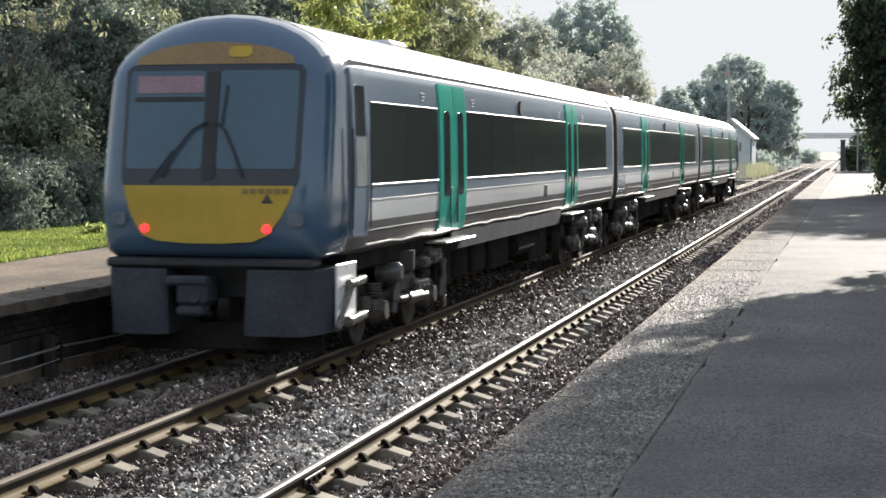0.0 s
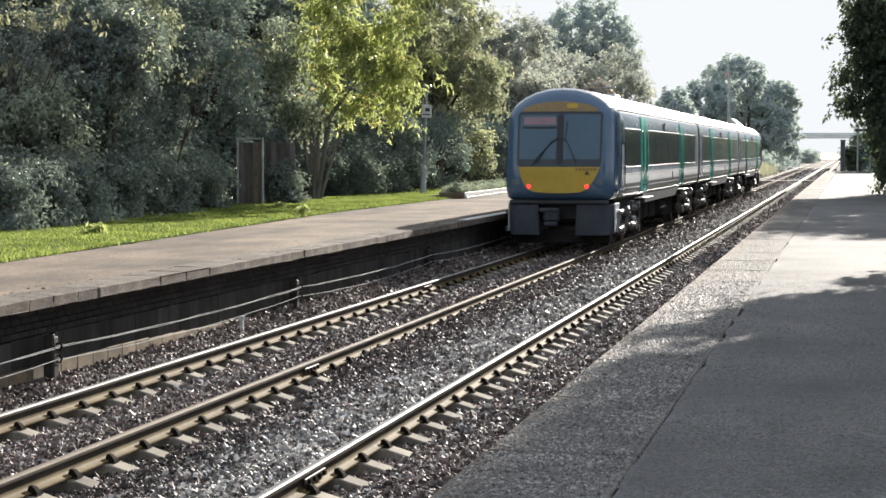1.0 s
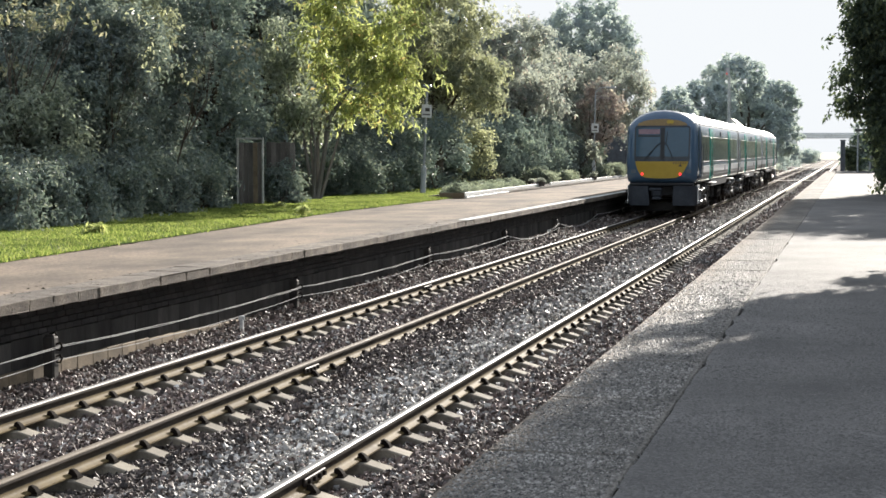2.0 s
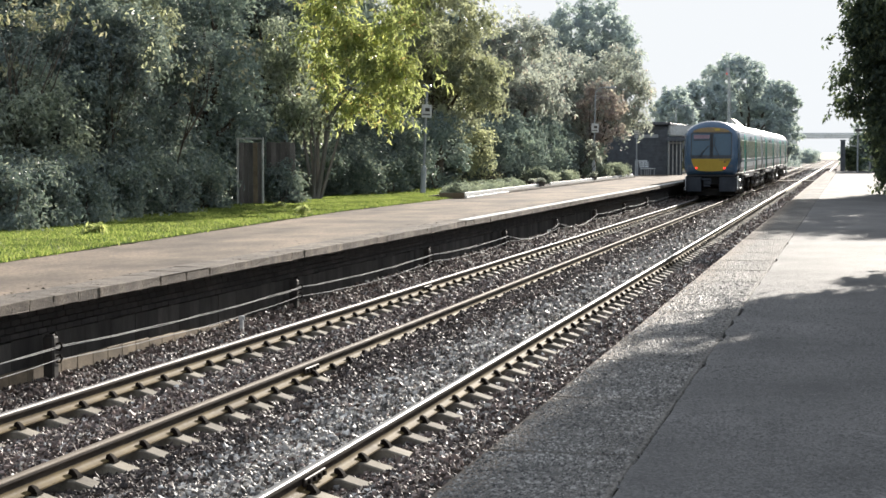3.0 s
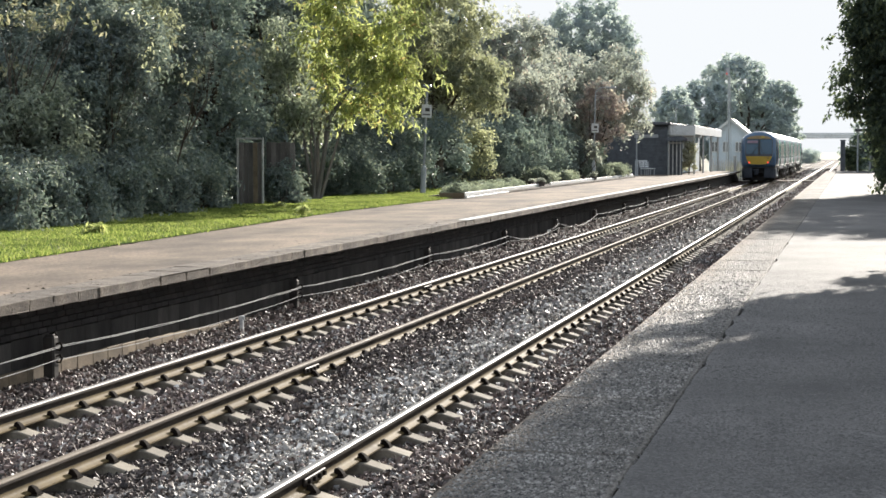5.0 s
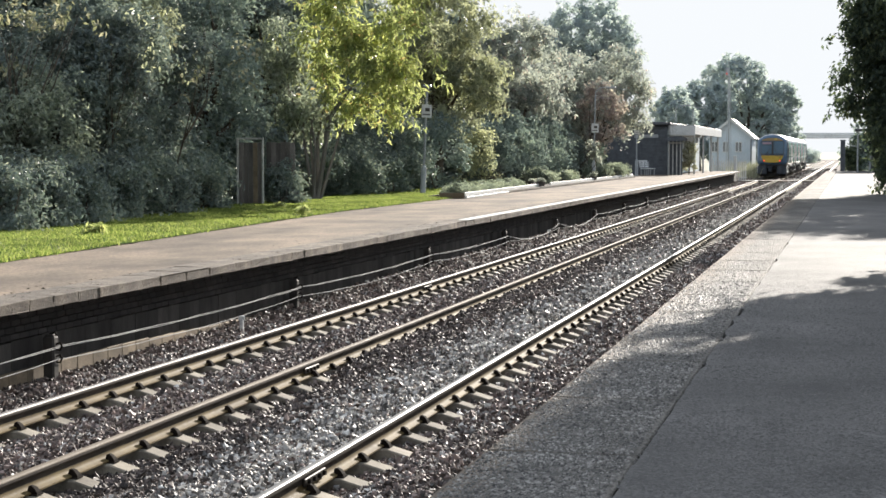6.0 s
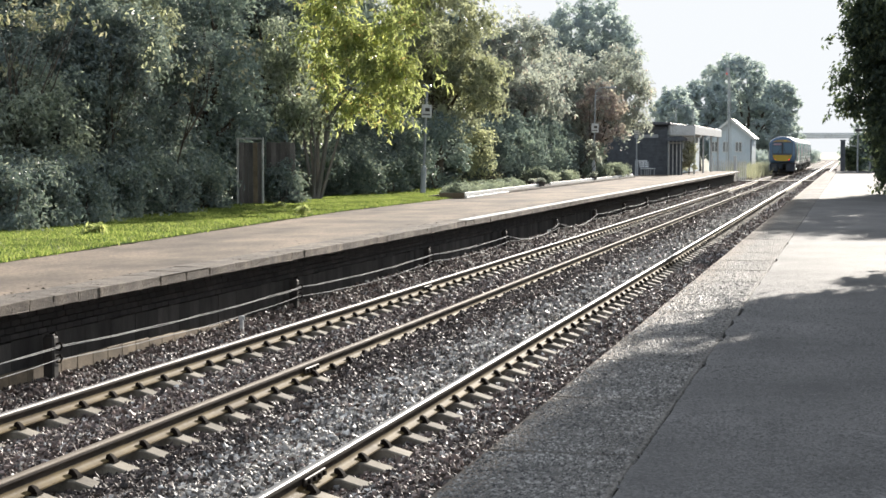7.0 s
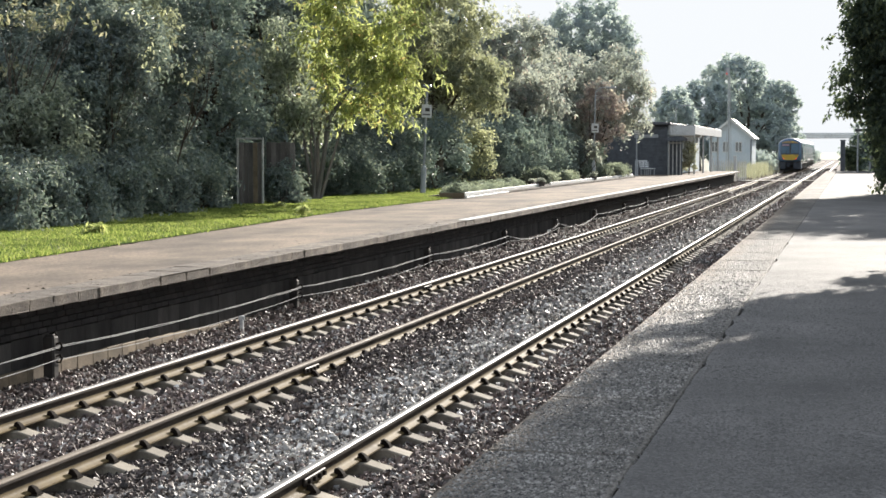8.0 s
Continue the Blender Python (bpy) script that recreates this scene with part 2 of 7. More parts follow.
M_STRIPE = surface("grubby white stripe", (0.64, 0.66, 0.68), (0.76, 0.775, 0.79), 0.8, 25, 0.22, 0.0, 0.001, local=True, stretch=(1, 0.4, 2), specular=0.4, grain=PAINT, vary=0.02)
M_LOWER = surface("grimy grey sole", (0.055, 0.057, 0.061), (0.085, 0.085, 0.086), 1.5, 30, 0.45, 0.0, 0.003, local=True, specular=0.15, grain=(0.85, 1.1), vary=0.04)
M_ROOF = surface("dusty pale roof", (0.62, 0.62, 0.62), (0.76, 0.76, 0.75), 0.8, 20, 0.40, 0.02, 0.003, local=True, stretch=(1, 0.3, 1), grain=PAINT, vary=0.02)
M_DOOR = surface("turquoise door paint", (0.035, 0.37, 0.285), (0.05, 0.48, 0.375), 1.5, 30, 0.18, 0.0, 0.002, local=True, specular=0.35, grain=PAINT, vary=0.02)
M_YELLOW = surface("warning yellow", (0.40, 0.27, 0.025), (0.49, 0.34, 0.038), 1.5, 30, 0.5, 0.0, 0.002, local=True, grain=PAINT, vary=0.02)
M_ORANGE = surface("faded yellow dome", (0.20, 0.132, 0.052), (0.29, 0.195, 0.078), 2, 30, 0.5, 0.04, 0.002, local=True)
M_BLACK = surface("black rubber", (0.016, 0.018, 0.021), (0.030, 0.033, 0.038), 3, 40, 0.6, 0.1, 0.002, local=True)
M_SURROUND = surface("navy black surround", (0.017, 0.024, 0.036), (0.027, 0.037, 0.052), 3, 40, 0.35, 0.0, 0.002, local=True)
M_SKIRT = surface("grimy fairing", (0.046, 0.052, 0.063), (0.074, 0.082, 0.096), 1.5, 25, 0.75, 0.1, 0.004, local=True, specular=0.1)
M_UNDER = surface("oily underframe", (0.016, 0.016, 0.016), (0.040, 0.038, 0.036), 2.5, 30, 0.95, 0.3, 0.006, local=True, specular=0.05)
M_WHEEL = surface("wheel steel", (0.045, 0.038, 0.033), (0.11, 0.098, 0.088), 4, 40, 0.6, 0.1, 0.002, metal=0.2, local=True)
M_BOGIE_PALE = surface("dusty pale castings", (0.045, 0.043, 0.041), (0.17, 0.162, 0.155), 6, 35, 0.26, 0.2, 0.004, local=True, specular=0.8)
M_BOGIE = surface("dusty bogie steel", (0.045, 0.040, 0.036), (0.13, 0.118, 0.106), 3, 35, 0.34, 0.2, 0.004, local=True)
M_ALU = surface("bare aluminium trim", (0.55, 0.55, 0.55), (0.70, 0.70, 0.70), 3, 40, 0.35, 0.05, 0.001, metal=0.8, local=True)
M_TRIM = surface("dull grey window trim", (0.26, 0.27, 0.28), (0.36, 0.37, 0.38), 3, 40, 0.4, 0.0, 0.001, local=True, specular=0.3)
M_SCREEN = surface("cab windscreen glass", (0.040, 0.084, 0.130), (0.052, 0.102, 0.155), 0.8, 12, 0.14, 0.0, local=True, grain=PAINT, vary=0.02)
M_PINK = surface("faded pink blind", (0.24, 0.15, 0.19), (0.30, 0.20, 0.24), 3, 30, 0.4, 0.0, local=True)
M_TAIL = lamp_glow("lit tail lamp", (1.0, 0.035, 0.04), 1.1)
M_SIGNAL_RED = lamp_glow("lit signal lamp", (0.62, 0.14, 0.13), 0.12)
M_DROPLIGHT = surface("dusty pale droplight glass", (0.22, 0.26, 0.27), (0.33, 0.37, 0.37), 3, 40, 0.2, 0.0, local=True, grain=PAINT)
M_LENS = surface("lamp lens", (0.095, 0.125, 0.17), (0.15, 0.185, 0.235), 4, 40, 0.15, 0.0, local=True)
M_MARK = surface("dark lettering paint", (0.05, 0.045, 0.04), (0.08, 0.07, 0.06), 3, 40, 0.6, 0.0, local=True)
M_CHIP = surface("exposed aggregate", (0.10, 0.094, 0.086), (0.27, 0.253, 0.23), 2, 60, 0.6, 0.0, per="island", spread=0.85, specular=0.35)
M_CHIP_DARK = surface("asphalt chippings", (0.110, 0.106, 0.101), (0.180, 0.171, 0.161), 2, 60, 0.80, 0.0, per="island", spread=0.16, specular=0.24)
M_BENCH = surface("pale bench paint", (0.74, 0.76, 0.76), (0.82, 0.84, 0.84), 4, 40, 0.5, 0.1, 0.002)


# ---- mesh tools ----
class Shape:
    """Gathers vertices, faces and their material numbers."""

    def __init__(self):
        self.v, self.f, self.m = [], [], []

    def add(self, verts, faces, mat=0):
        n = len(self.v)
        self.v += [tuple(p) for p in verts]
        self.f += [tuple(n + i for i in f) for f in faces]
        self.m += [mat] * len(faces)
        return self

    def box(self, c, s, b=0.0, mat=0, turn=None):
        c, h = Vector(c), [x / 2 for x in s]
        b = min(b, *(0.45 * x for x in s)) if b else 0.0
        signs = [(x, y, z) for x in (-1, 1) for y in (-1, 1) for z in (-1, 1)]
        vs, fs, at = [], [], {}
        if not b:
            for g in signs:
                at[g] = len(vs)
                vs.append(Vector([g[i] * h[i] for i in range(3)]))
            for a in range(3):
                p, q = (a + 1) % 3, (a + 2) % 3
                for sg in (-1, 1):
                    loop = []
                    for u, w in ((-1, -1), (1, -1), (1, 1), (-1, 1)):
                        g = [0, 0, 0]
                        g[a], g[p], g[q] = sg, u, w
                        loop.append(at[tuple(g)])
                    fs.append(loop)
        else:
            for g in signs:
                for a in range(3):
                    at[g + (a,)] = len(vs)
                    vs.append(Vector([g[i] * (h[i] if i == a else h[i] - b) for i in range(3)]))
            for a in range(3):
                p, q = (a + 1) % 3, (a + 2) % 3
                for sg in (-1, 1):
                    loop = []
                    for u, w in ((-1, -1), (1, -1), (1, 1), (-1, 1)):
                        g = [0, 0, 0]
                        g[a], g[p], g[q] = sg, u, w
                        loop.append(at[tuple(g) + (a,)])
                    fs.append(loop)
                for u in (-1, 1):
                    for w in (-1, 1):
                        g0, g1 = [0, 0, 0], [0, 0, 0]
                        g0[a], g0[p], g0[q] = -1, u, w
                        g1[a], g1[p], g1[q] = 1, u, w
                        fs.append([at[tuple(g0) + (p,)], at[tuple(g1) + (p,)], at[tuple(g1) + (q,)], at[tuple(g0) + (q,)]])
            for g in signs:
                fs.append([at[g + (a,)] for a in range(3)])
        out = []
        for f in fs:
            mid = sum((vs[i] for i in f), Vector()) / len(f)
            nrm = (vs[f[1]] - vs[f[0]]).cross(vs[f[2]] - vs[f[1]])
            out.append(f if nrm.dot(mid) > 0 else f[::-1])
        if turn is not None:
            vs = [turn @ p for p in vs]
        return self.add([c + p for p in vs], out, mat)

    def tube(self, pts, radii, n=8, mat=0, cap=True):
        pts = [Vector(p) for p in pts]
        if not hasattr(radii, "__len__"):
            radii = [radii] * len(pts)
        vs, fs, side = [], [], None
        for i, p in enumerate(pts):
            d = (pts[min(i + 1, len(pts) - 1)] - pts[max(i - 1, 0)]).normalized()
            if side is None:
                side = d.orthogonal().normalized()
            side = (side - d * side.dot(d)).normalized()
            other = d.cross(side)
            for k in range(n):
                a = 2 * math.pi * k / n
                vs.append(p + (side * math.cos(a) + other * math.sin(a)) * radii[i])
        for i in range(len(pts) - 1):
            for k in range(n):
                fs.append((i * n + k, i * n + (k + 1) % n, (i + 1) * n + (k + 1) % n, (i + 1) * n + k))
        if cap:
            fs.append(tuple(range(n))[::-1])
            fs.append(tuple((len(pts) - 1) * n + k for k in range(n)))
        return self.add(vs, fs, mat)

    def extrude(self, profile, a, b, axis=1, mat=0, cap=True):
        """A closed profile of (u, w) drawn along an axis from a to b."""
        n = len(profile)
        vs = []
        for t in (a, b):
            for u, w in profile:
                vs.append((u, t, w) if axis == 1 else (t, u, w) if axis == 0 else (u, w, t))
        fs = [(k, (k + 1) % n, n + (k + 1) % n, n + k) for k in range(n)]
        if cap:
            fs += [tuple(range(n))[::-1], tuple(n + k for k in range(n))]
        return self.add(vs, fs, mat)

    def mesh(self, name, mats, smooth=None):
        me = bpy.data.meshes.new(name)
        me.from_pydata(self.v, [], self.f)
        for m in mats:
            me.materials.append(m)
        me.polygons.foreach_set("material_index", self.m)
        bm = bmesh.new()
        bm.from_mesh(me)
        bmesh.ops.recalc_face_normals(bm, faces=bm.faces)
        bm.to_mesh(me)
        bm.free()
        if smooth:
            me.polygons.foreach_set("use_smooth", [True] * len(me.polygons))
            me.set_sharp_from_angle(angle=radians(smooth))
        me.update()
        return me


def part(name, shape, mats, parent=None, label="", smooth=35):
    """One mesh object, under a thing or a part if there is one."""
    mats = mats if isinstance(mats, (list, tuple)) else [mats]
    ob = new(name, shape.mesh(name, mats, smooth) if isinstance(shape, Shape) else shape)
    if parent is not None:
        ob.parent = parent
    if label:
        tagged(ob, label)
    return ob


def thing(name, place, label, category, group="", kind="", turn=0):
    ob = new(name)
    ob.empty_display_size = 0.2
    ob.matrix_basis = pose(*place, rz=turn)
    return tagged(ob, label, category, group, kind)


def bulk(name, verts, faces, mat, smooth=False):
    """A mesh from arrays: verts (n, 3), faces (m, k) with k corners each."""
    me = bpy.data.meshes.new(name)
    verts, faces = np.asarray(verts, np.float32), np.asarray(faces, np.int32)
    m, k = faces.shape
    me.vertices.add(len(verts))
    me.vertices.foreach_set("co", verts.ravel())
    me.loops.add(m * k)
    me.loops.foreach_set("vertex_index", faces.ravel())
    me.polygons.add(m)
    me.polygons.foreach_set("loop_start", np.arange(0, m * k, k, dtype=np.int32))
    me.polygons.foreach_set("use_smooth", np.full(m, smooth))
    me.materials.append(mat)
    me.update(calc_edges=True)
    return me


def leaves(name, at, out, size, aspect, mat, rng, droop=0.4, fold=0.25, tilt=0.55):
    """Folded leaf blades of two triangles at the points, their faces turned roughly outwards."""
    n = len(at)
    up = out + rng.normal(size=(n, 3)) * tilt
    up /= np.linalg.norm(up, axis=1, keepdims=True) + 1e-9
    d = rng.normal(size=(n, 3))
    d[:, 2] -= droop * 1.6
    d -= up * np.sum(d * up, 1, keepdims=True)
    d /= np.linalg.norm(d, axis=1, keepdims=True) + 1e-9
    s = np.cross(d, up)
    length = size * rng.uniform(0.6, 1.25, (n, 1))
    half = length * aspect * 0.5
    v = np.stack([at, at + d * length * 0.45 + s * half + up * half * fold * 2,
                  at + d * length - up * length * 0.15, at + d * length * 0.45 - s * half + up * half * fold * 2], 1).reshape(-1, 3)
    i = np.arange(n)[:, None] * 4
    f = np.concatenate([i + np.array([0, 1, 2]), i + np.array([0, 2, 3])], 1).reshape(-1, 3)
    return bulk(name, v, f, mat)


def crown_points(blobs, count, rng, clump=0.28, shell=0.55, low=None, per=64):
    """Points in clumps through the outer part of the blobs, and the ways outwards. A blob: x, y, z, rx, ry, rz."""
    b = np.array(blobs, float)
    w = b[:, 3] * b[:, 5] + b[:, 4] * b[:, 5]
    k = max(count // per, 3)
    which = rng.choice(len(b), k, p=w / w.sum())
    d = rng.normal(size=(k, 3))
    d /= np.linalg.norm(d, axis=1, keepdims=True)
    rad = shell + (1.08 - shell) * rng.random((k, 1)) ** 0.6
    rad *= 1 + 0.16 * np.sin(d[:, :1] * 7 + b[which, :1] * 3) * np.cos(d[:, 2:] * 6 + 1.3)
    c = b[which, :3] + d * rad * b[which, 3:]
    spread = clump * rng.uniform(0.6, 1.6, (k, 1, 1))
    q = np.clip(rng.normal(size=(k, per, 3)), -1.7, 1.7)
    p = c[:, None] + q * spread * np.array([1.1, 1.1, 0.62])
    o = q / (np.linalg.norm(q, axis=2, keepdims=True) + 1e-9) * 0.8 + d[:, None] * 0.5 + np.array([0, 0, 0.25])
    p, o = p.reshape(-1, 3), o.reshape(-1, 3)
    if low is not None:
        keep = p[:, 2] > low
        p, o = p[keep], o[keep]
    return p, o


def sprays(blobs, count, rng, reach, low, per=22, hollow=0.35, droop=0.35):
    """Points along leafy sprigs that grow out of the blobs, with hollows between them, and the ways the leaves face."""
    b = np.array(blobs, float)
    w = b[:, 3] * b[:, 5] + b[:, 4] * b[:, 5]
    k = max(count // per, 6)
    wide = int(k / (1 - hollow))
    which = rng.choice(len(b), wide, p=w / w.sum())
    d = rng.normal(size=(wide, 3))
    d /= np.linalg.norm(d, axis=1, keepdims=True)
    c = b[which, :3] + d * rng.uniform(0.5, 1.0, (wide, 1)) * b[which, 3:]
    cell = 0.34 / max(reach, 0.4)
    lump = np.array([noise.noise((p[0] * cell, p[1] * cell, p[2] * cell * 1.3)) for p in c])
    keep = np.argsort(lump)[-k:]
    c, d = c[keep], d[keep]
    axis = d + rng.normal(size=(k, 3)) * 0.45 + np.array([0, 0, 0.1 - droop])
    axis /= np.linalg.norm(axis, axis=1, keepdims=True)
    length = reach * rng.lognormal(0, 0.35, (k, 1, 1))
    u = rng.random((k, per, 1))
    q = rng.normal(size=(k, per, 3))
    p = c[:, None] + axis[:, None] * u * length + q * length * 0.20 * (1.15 - 0.7 * u)
    p[..., 2] -= droop * 0.6 * (u * u * length)[..., 0]
    o = q * 0.55 + d[:, None] * 0.35 + np.array([0, 0, 0.55])
    p, o = p.reshape(-1, 3), o.reshape(-1, 3)
    ok = p[:, 2] > low
    return p[ok], o[ok]


def limbs(shape, base, tips, r0, rng, stems=1, mat=0):
    """Tapered stems from the base, and limbs to the tips."""
    base = Vector(base)
    for i in range(stems):
        off = Vector((rng.normal() * 0.12, rng.normal() * 0.12, 0)) * (stems > 1) * 1.2
        mine = tips[i::stems]
        mid = sum((Vector(t) for t in mine), Vector()) / max(len(mine), 1)
        fork = base + off + (mid - base) * 0.45
        r = r0 / math.sqrt(stems) * 1.1
        p1 = base.lerp(fork, 0.5) + off * 1.2 + Vector((rng.normal(), rng.normal(), 0)) * 0.06
        shape.tube([base + off * 0.5 - Vector((0, 0, 0.1)), base + off * 0.6 + Vector((0, 0, 0.12)), p1, fork], [r * 1.5, r * 1.1, r * 0.85, r * 0.65], 9, mat)
        for t in mine:
            t = Vector(t)
            m = fork.lerp(t, 0.5) + Vector((rng.normal(), rng.normal(), rng.normal())) * 0.18
            shape.tube([fork, m, t], [r * 0.55, r * 0.33, r * 0.08], 6, mat)


def tree(name, base, blobs, count, size, aspect, mat, label, category, seed, trunk=0.16, stems=1, clump=0.28, shell=0.5,
         droop=0.4, group="", fan=(), reach=None, hollow=0.42):
    rng = np.random.default_rng(seed)
    t = thing(name, base, label, category, group)
    local = [(b[0] - base[0], b[1] - base[1], b[2] - base[2], *b[3:]) for b in blobs]
    wood = Shape()
    tips = []
    for b in local:
        tips.append(b[:3])
        for _ in range(3):
            a = rng.normal(size=3)
            a /= np.linalg.norm(a)
            tips.append((b[0] + a[0] * b[3] * 0.7, b[1] + a[1] * b[4] * 0.7, b[2] + a[2] * b[5] * 0.7))
    if fan:
        for i, (dx, dz) in enumerate(fan):
            x0, y0, bow = dx * 0.16, 0.16 * math.sin(i * 2.4), 0.10 * math.sin(i * 3.7)
            top = Vector((dx, y0 * 2.2, dz))
            tip = min(tips, key=lambda q: abs(q[0] - dx * 3.2) + abs(q[2] - dz - 1.6))
            r = trunk * (0.30 + 0.08 * math.sin(i * 5.1))
            wood.tube([(x0 * 1.3, y0 * 1.2, -0.1), (x0, y0, 0.15), (dx * 0.5 + bow * 0.5, y0 * 1.3, dz * 0.4), (dx * 0.78 + bow, y0 * 1.7, dz * 0.72), top, tip],
                      [r * 1.9, r * 1.25, r, r * 0.85, r * 0.7, r * 0.15], 8)
    else:
        limbs(wood, (0, 0, 0), tips, trunk, rng, stems)
    part("trunk", wood, M_BARK_PALE if fan else M_BARK, t, "fan of slender pale stems" if fan else "brown bark trunk with forking limbs")
    if group == "trees beside the near platform":
        p, o = crown_points(local, count, rng, clump, shell, 0.02)
        leaf = leaves("crown", p, o, size * 1.25, aspect, mat, rng, droop)
    else:
        p, o = sprays(local, count, rng, size * reach if reach else 0.36 + 0.55 * size, 0.02, 22, hollow, 0.3 + 0.4 * droop)
        leaf = leaves("crown", p, o, size * 1.3, aspect, mat, rng, droop, tilt=0.5)
    part("crown", leaf, mat, t)
    return t


# ---- the plan: y runs along the line, z = 0 is the top of the rails ----
RAILS_FAR = (-7.388, -5.883)
RAILS_NEAR = (-3.905, -2.400)
FAR_C, NEAR_C = -6.635, -3.152
EDGE_NEAR, TOP_NEAR = -1.69, 0.914
EDGE_FAR, TOP_FAR = -8.30, 0.80
END_FAR, END_NEAR = 141.0, 134.5


def ballast_level(x, y):
    """The ballast lies low beside the rails and higher between the tracks."""
    near = min(abs(x - r) for r in RAILS_FAR + RAILS_NEAR)
    z = -0.250 + 0.110 * min(max((near - 0.28) / 0.28, 0), 1)
    if x < -7.9:
        z += (-0.01 + 0.11 * min(max((y - 20) / 16, 0), 1)) * min((-7.9 - x) / 0.7, 1)
    if -5.86 < x < -5.0:
        z += 0.085 * min(max((y - 18.5) / 2.5, 0), 1) * min(max((-5.15 - x) / 0.40, 0), 1)
    return z + 0.018 * noise.noise((x * 1.7, y * 0.9, 0.0))


def ground_sheets():
    s = Shape()
    s.add([(-2500, -600, -0.62), (2500, -600, -0.62), (2500, 4500, -0.62), (-2500, 4500, -0.62)], [(0, 1, 2, 3)])
    tagged(part("ground", s, M_GROUND), "open field ground reaching the horizon", "ground", kind="structure")
    xs = np.arange(-9.7, -1.2, 0.17)
    ys = np.concatenate([np.arange(-6, 60, 0.3), np.arange(60, 560, 4.0)])
    v = [(x, y, ballast_level(x, y)) for y in ys for x in xs]
    w = len(xs)
    f = [(j * w + i, j * w + i + 1, (j + 1) * w + i + 1, (j + 1) * w + i) for j in range(len(ys) - 1) for i in range(w - 1)]
    tagged(new("track_bed", bulk("track_bed", v, f, M_BED, True)), "dark gritty ballast bed under the tracks", "track bed", kind="structure")


def stones():
    """Loose ballast: angular stones strewn over the bed."""
    rng = np.random.default_rng(5)
    pts, sizes = [], []
    for y0, y1, per, big in ((-6, 8, 90, 0.06), (8, 16, 1250, 0.0295), (16, 24, 900, 0.0320), (24, 34, 480, 0.039), (34, 50, 240, 0.040), (50, 90, 95, 0.046), (90, 147, 40, 0.06), (150.5, 260, 12, 0.09)):
        left = max(-9.2, -0.54 * y1 - 0.6) if y0 > 0 else -9.2
        n = int((y1 - y0) * (-1.75 - left) * per)
        x, y = rng.uniform(left, -1.75, n), rng.uniform(y0, y1, n)
        keep = (x > -0.54 * y - 0.7) | (y0 < 0)
        for r in RAILS_FAR + RAILS_NEAR:
            keep &= np.abs(x - r) > 0.085
        pts.append(np.stack([x, y], 1)[keep])
        sizes.append(big * np.clip(rng.lognormal(0, 0.28, keep.sum()), 0.5, 1.6))
    p, s = np.concatenate(pts), np.concatenate(sizes)
    near = np.min(np.abs(p[:, :1] - np.array(RAILS_FAR + RAILS_NEAR)), 1)
    phase = ((p[:, 1] - 13.95 + 0.3545) % 0.709) - 0.3545
    phase = np.where(p[:, 0] < -4.8, ((p[:, 1] - 14.16 + 0.3545) % 0.709) - 0.3545, phase)
    side = np.min(np.where(p[:, :1] - np.array(RAILS_FAR + RAILS_NEAR) > 0, p[:, :1] - np.array(RAILS_FAR + RAILS_NEAR), 9), 1)
    heaped = (p[:, 0] > -5.80) & (p[:, 0] < -5.30) & (p[:, 1] > 19.5)
    on_sleeper = ~heaped & (np.abs(phase) < 0.13) & (side < 0.46) & ((p[:, 0] > -8.05) & (p[:, 0] < -5.2) | (p[:, 0] > -4.5))
    keep = ~(on_sleeper & (rng.random(len(p)) < 0.93))
    p, s, near, side = p[keep], s[keep], near[keep], side[keep]
    z = -0.250 + 0.110 * np.clip((near - 0.28) / 0.28, 0, 1)
    z += (-0.01 + 0.11 * np.clip((p[:, 1] - 20) / 16, 0, 1)) * np.clip((-7.9 - p[:, 0]) / 0.7, 0, 1)
    z += 0.10 * (p[:, 0] > -5.80) * np.clip((-5.15 - p[:, 0]) / 0.40, 0, 1) * np.clip((p[:, 1] - 18.5) / 2.5, 0, 1)
    z += 0.065 * ((side > 0.6) & (near < 0.45))
    z += rng.uniform(-0.45, 0.75, len(p)) * s
    n = len(p)
    gem = np.array([(1, 0, 0), (0, 1, 0), (-1, 0, 0), (0, -1, 0), (0, 0, 1), (0, 0, -1)], float) * 0.62
    v = gem[None] * (1 + rng.uniform(-0.35, 0.3, (n, 6, 1))) + rng.uniform(-0.28, 0.28, (n, 6, 3))
    v *= (s[:, None] * np.array([1.25, 0.95, 0.72]) * rng.uniform(0.7, 1.3, (n, 3)))[:, None]
    q = rng.normal(size=(n, 4))
    q /= np.linalg.norm(q, axis=1, keepdims=True)
    a, b, c, d = q.T
    m = np.array([[1 - 2 * (c * c + d * d), 2 * (b * c - a * d), 2 * (b * d + a * c)],
                  [2 * (b * c + a * d), 1 - 2 * (b * b + d * d), 2 * (c * d - a * b)],
                  [2 * (b * d - a * c), 2 * (c * d + a * b), 1 - 2 * (b * b + c * c)]]).transpose(2, 0, 1)
    v = np.einsum("nij,nkj->nki", m, v) + np.concatenate([p, z[:, None]], 1)[:, None]
    tris = np.array([(0, 1, 4), (1, 2, 4), (2, 3, 4), (3, 0, 4), (1, 0, 5), (2, 1, 5), (3, 2, 5), (0, 3, 5)])
    lot = rng.random(n)
    clean = (p[:, 0] < -4.1) & (lot < 0.88 * np.clip((p[:, 0] + 5.25) / 0.65, 0, 1)) | (p[:, 0] >= -4.1) & (lot < 0.22) | (p[:, 0] < -5.95) & (lot < 0.12)
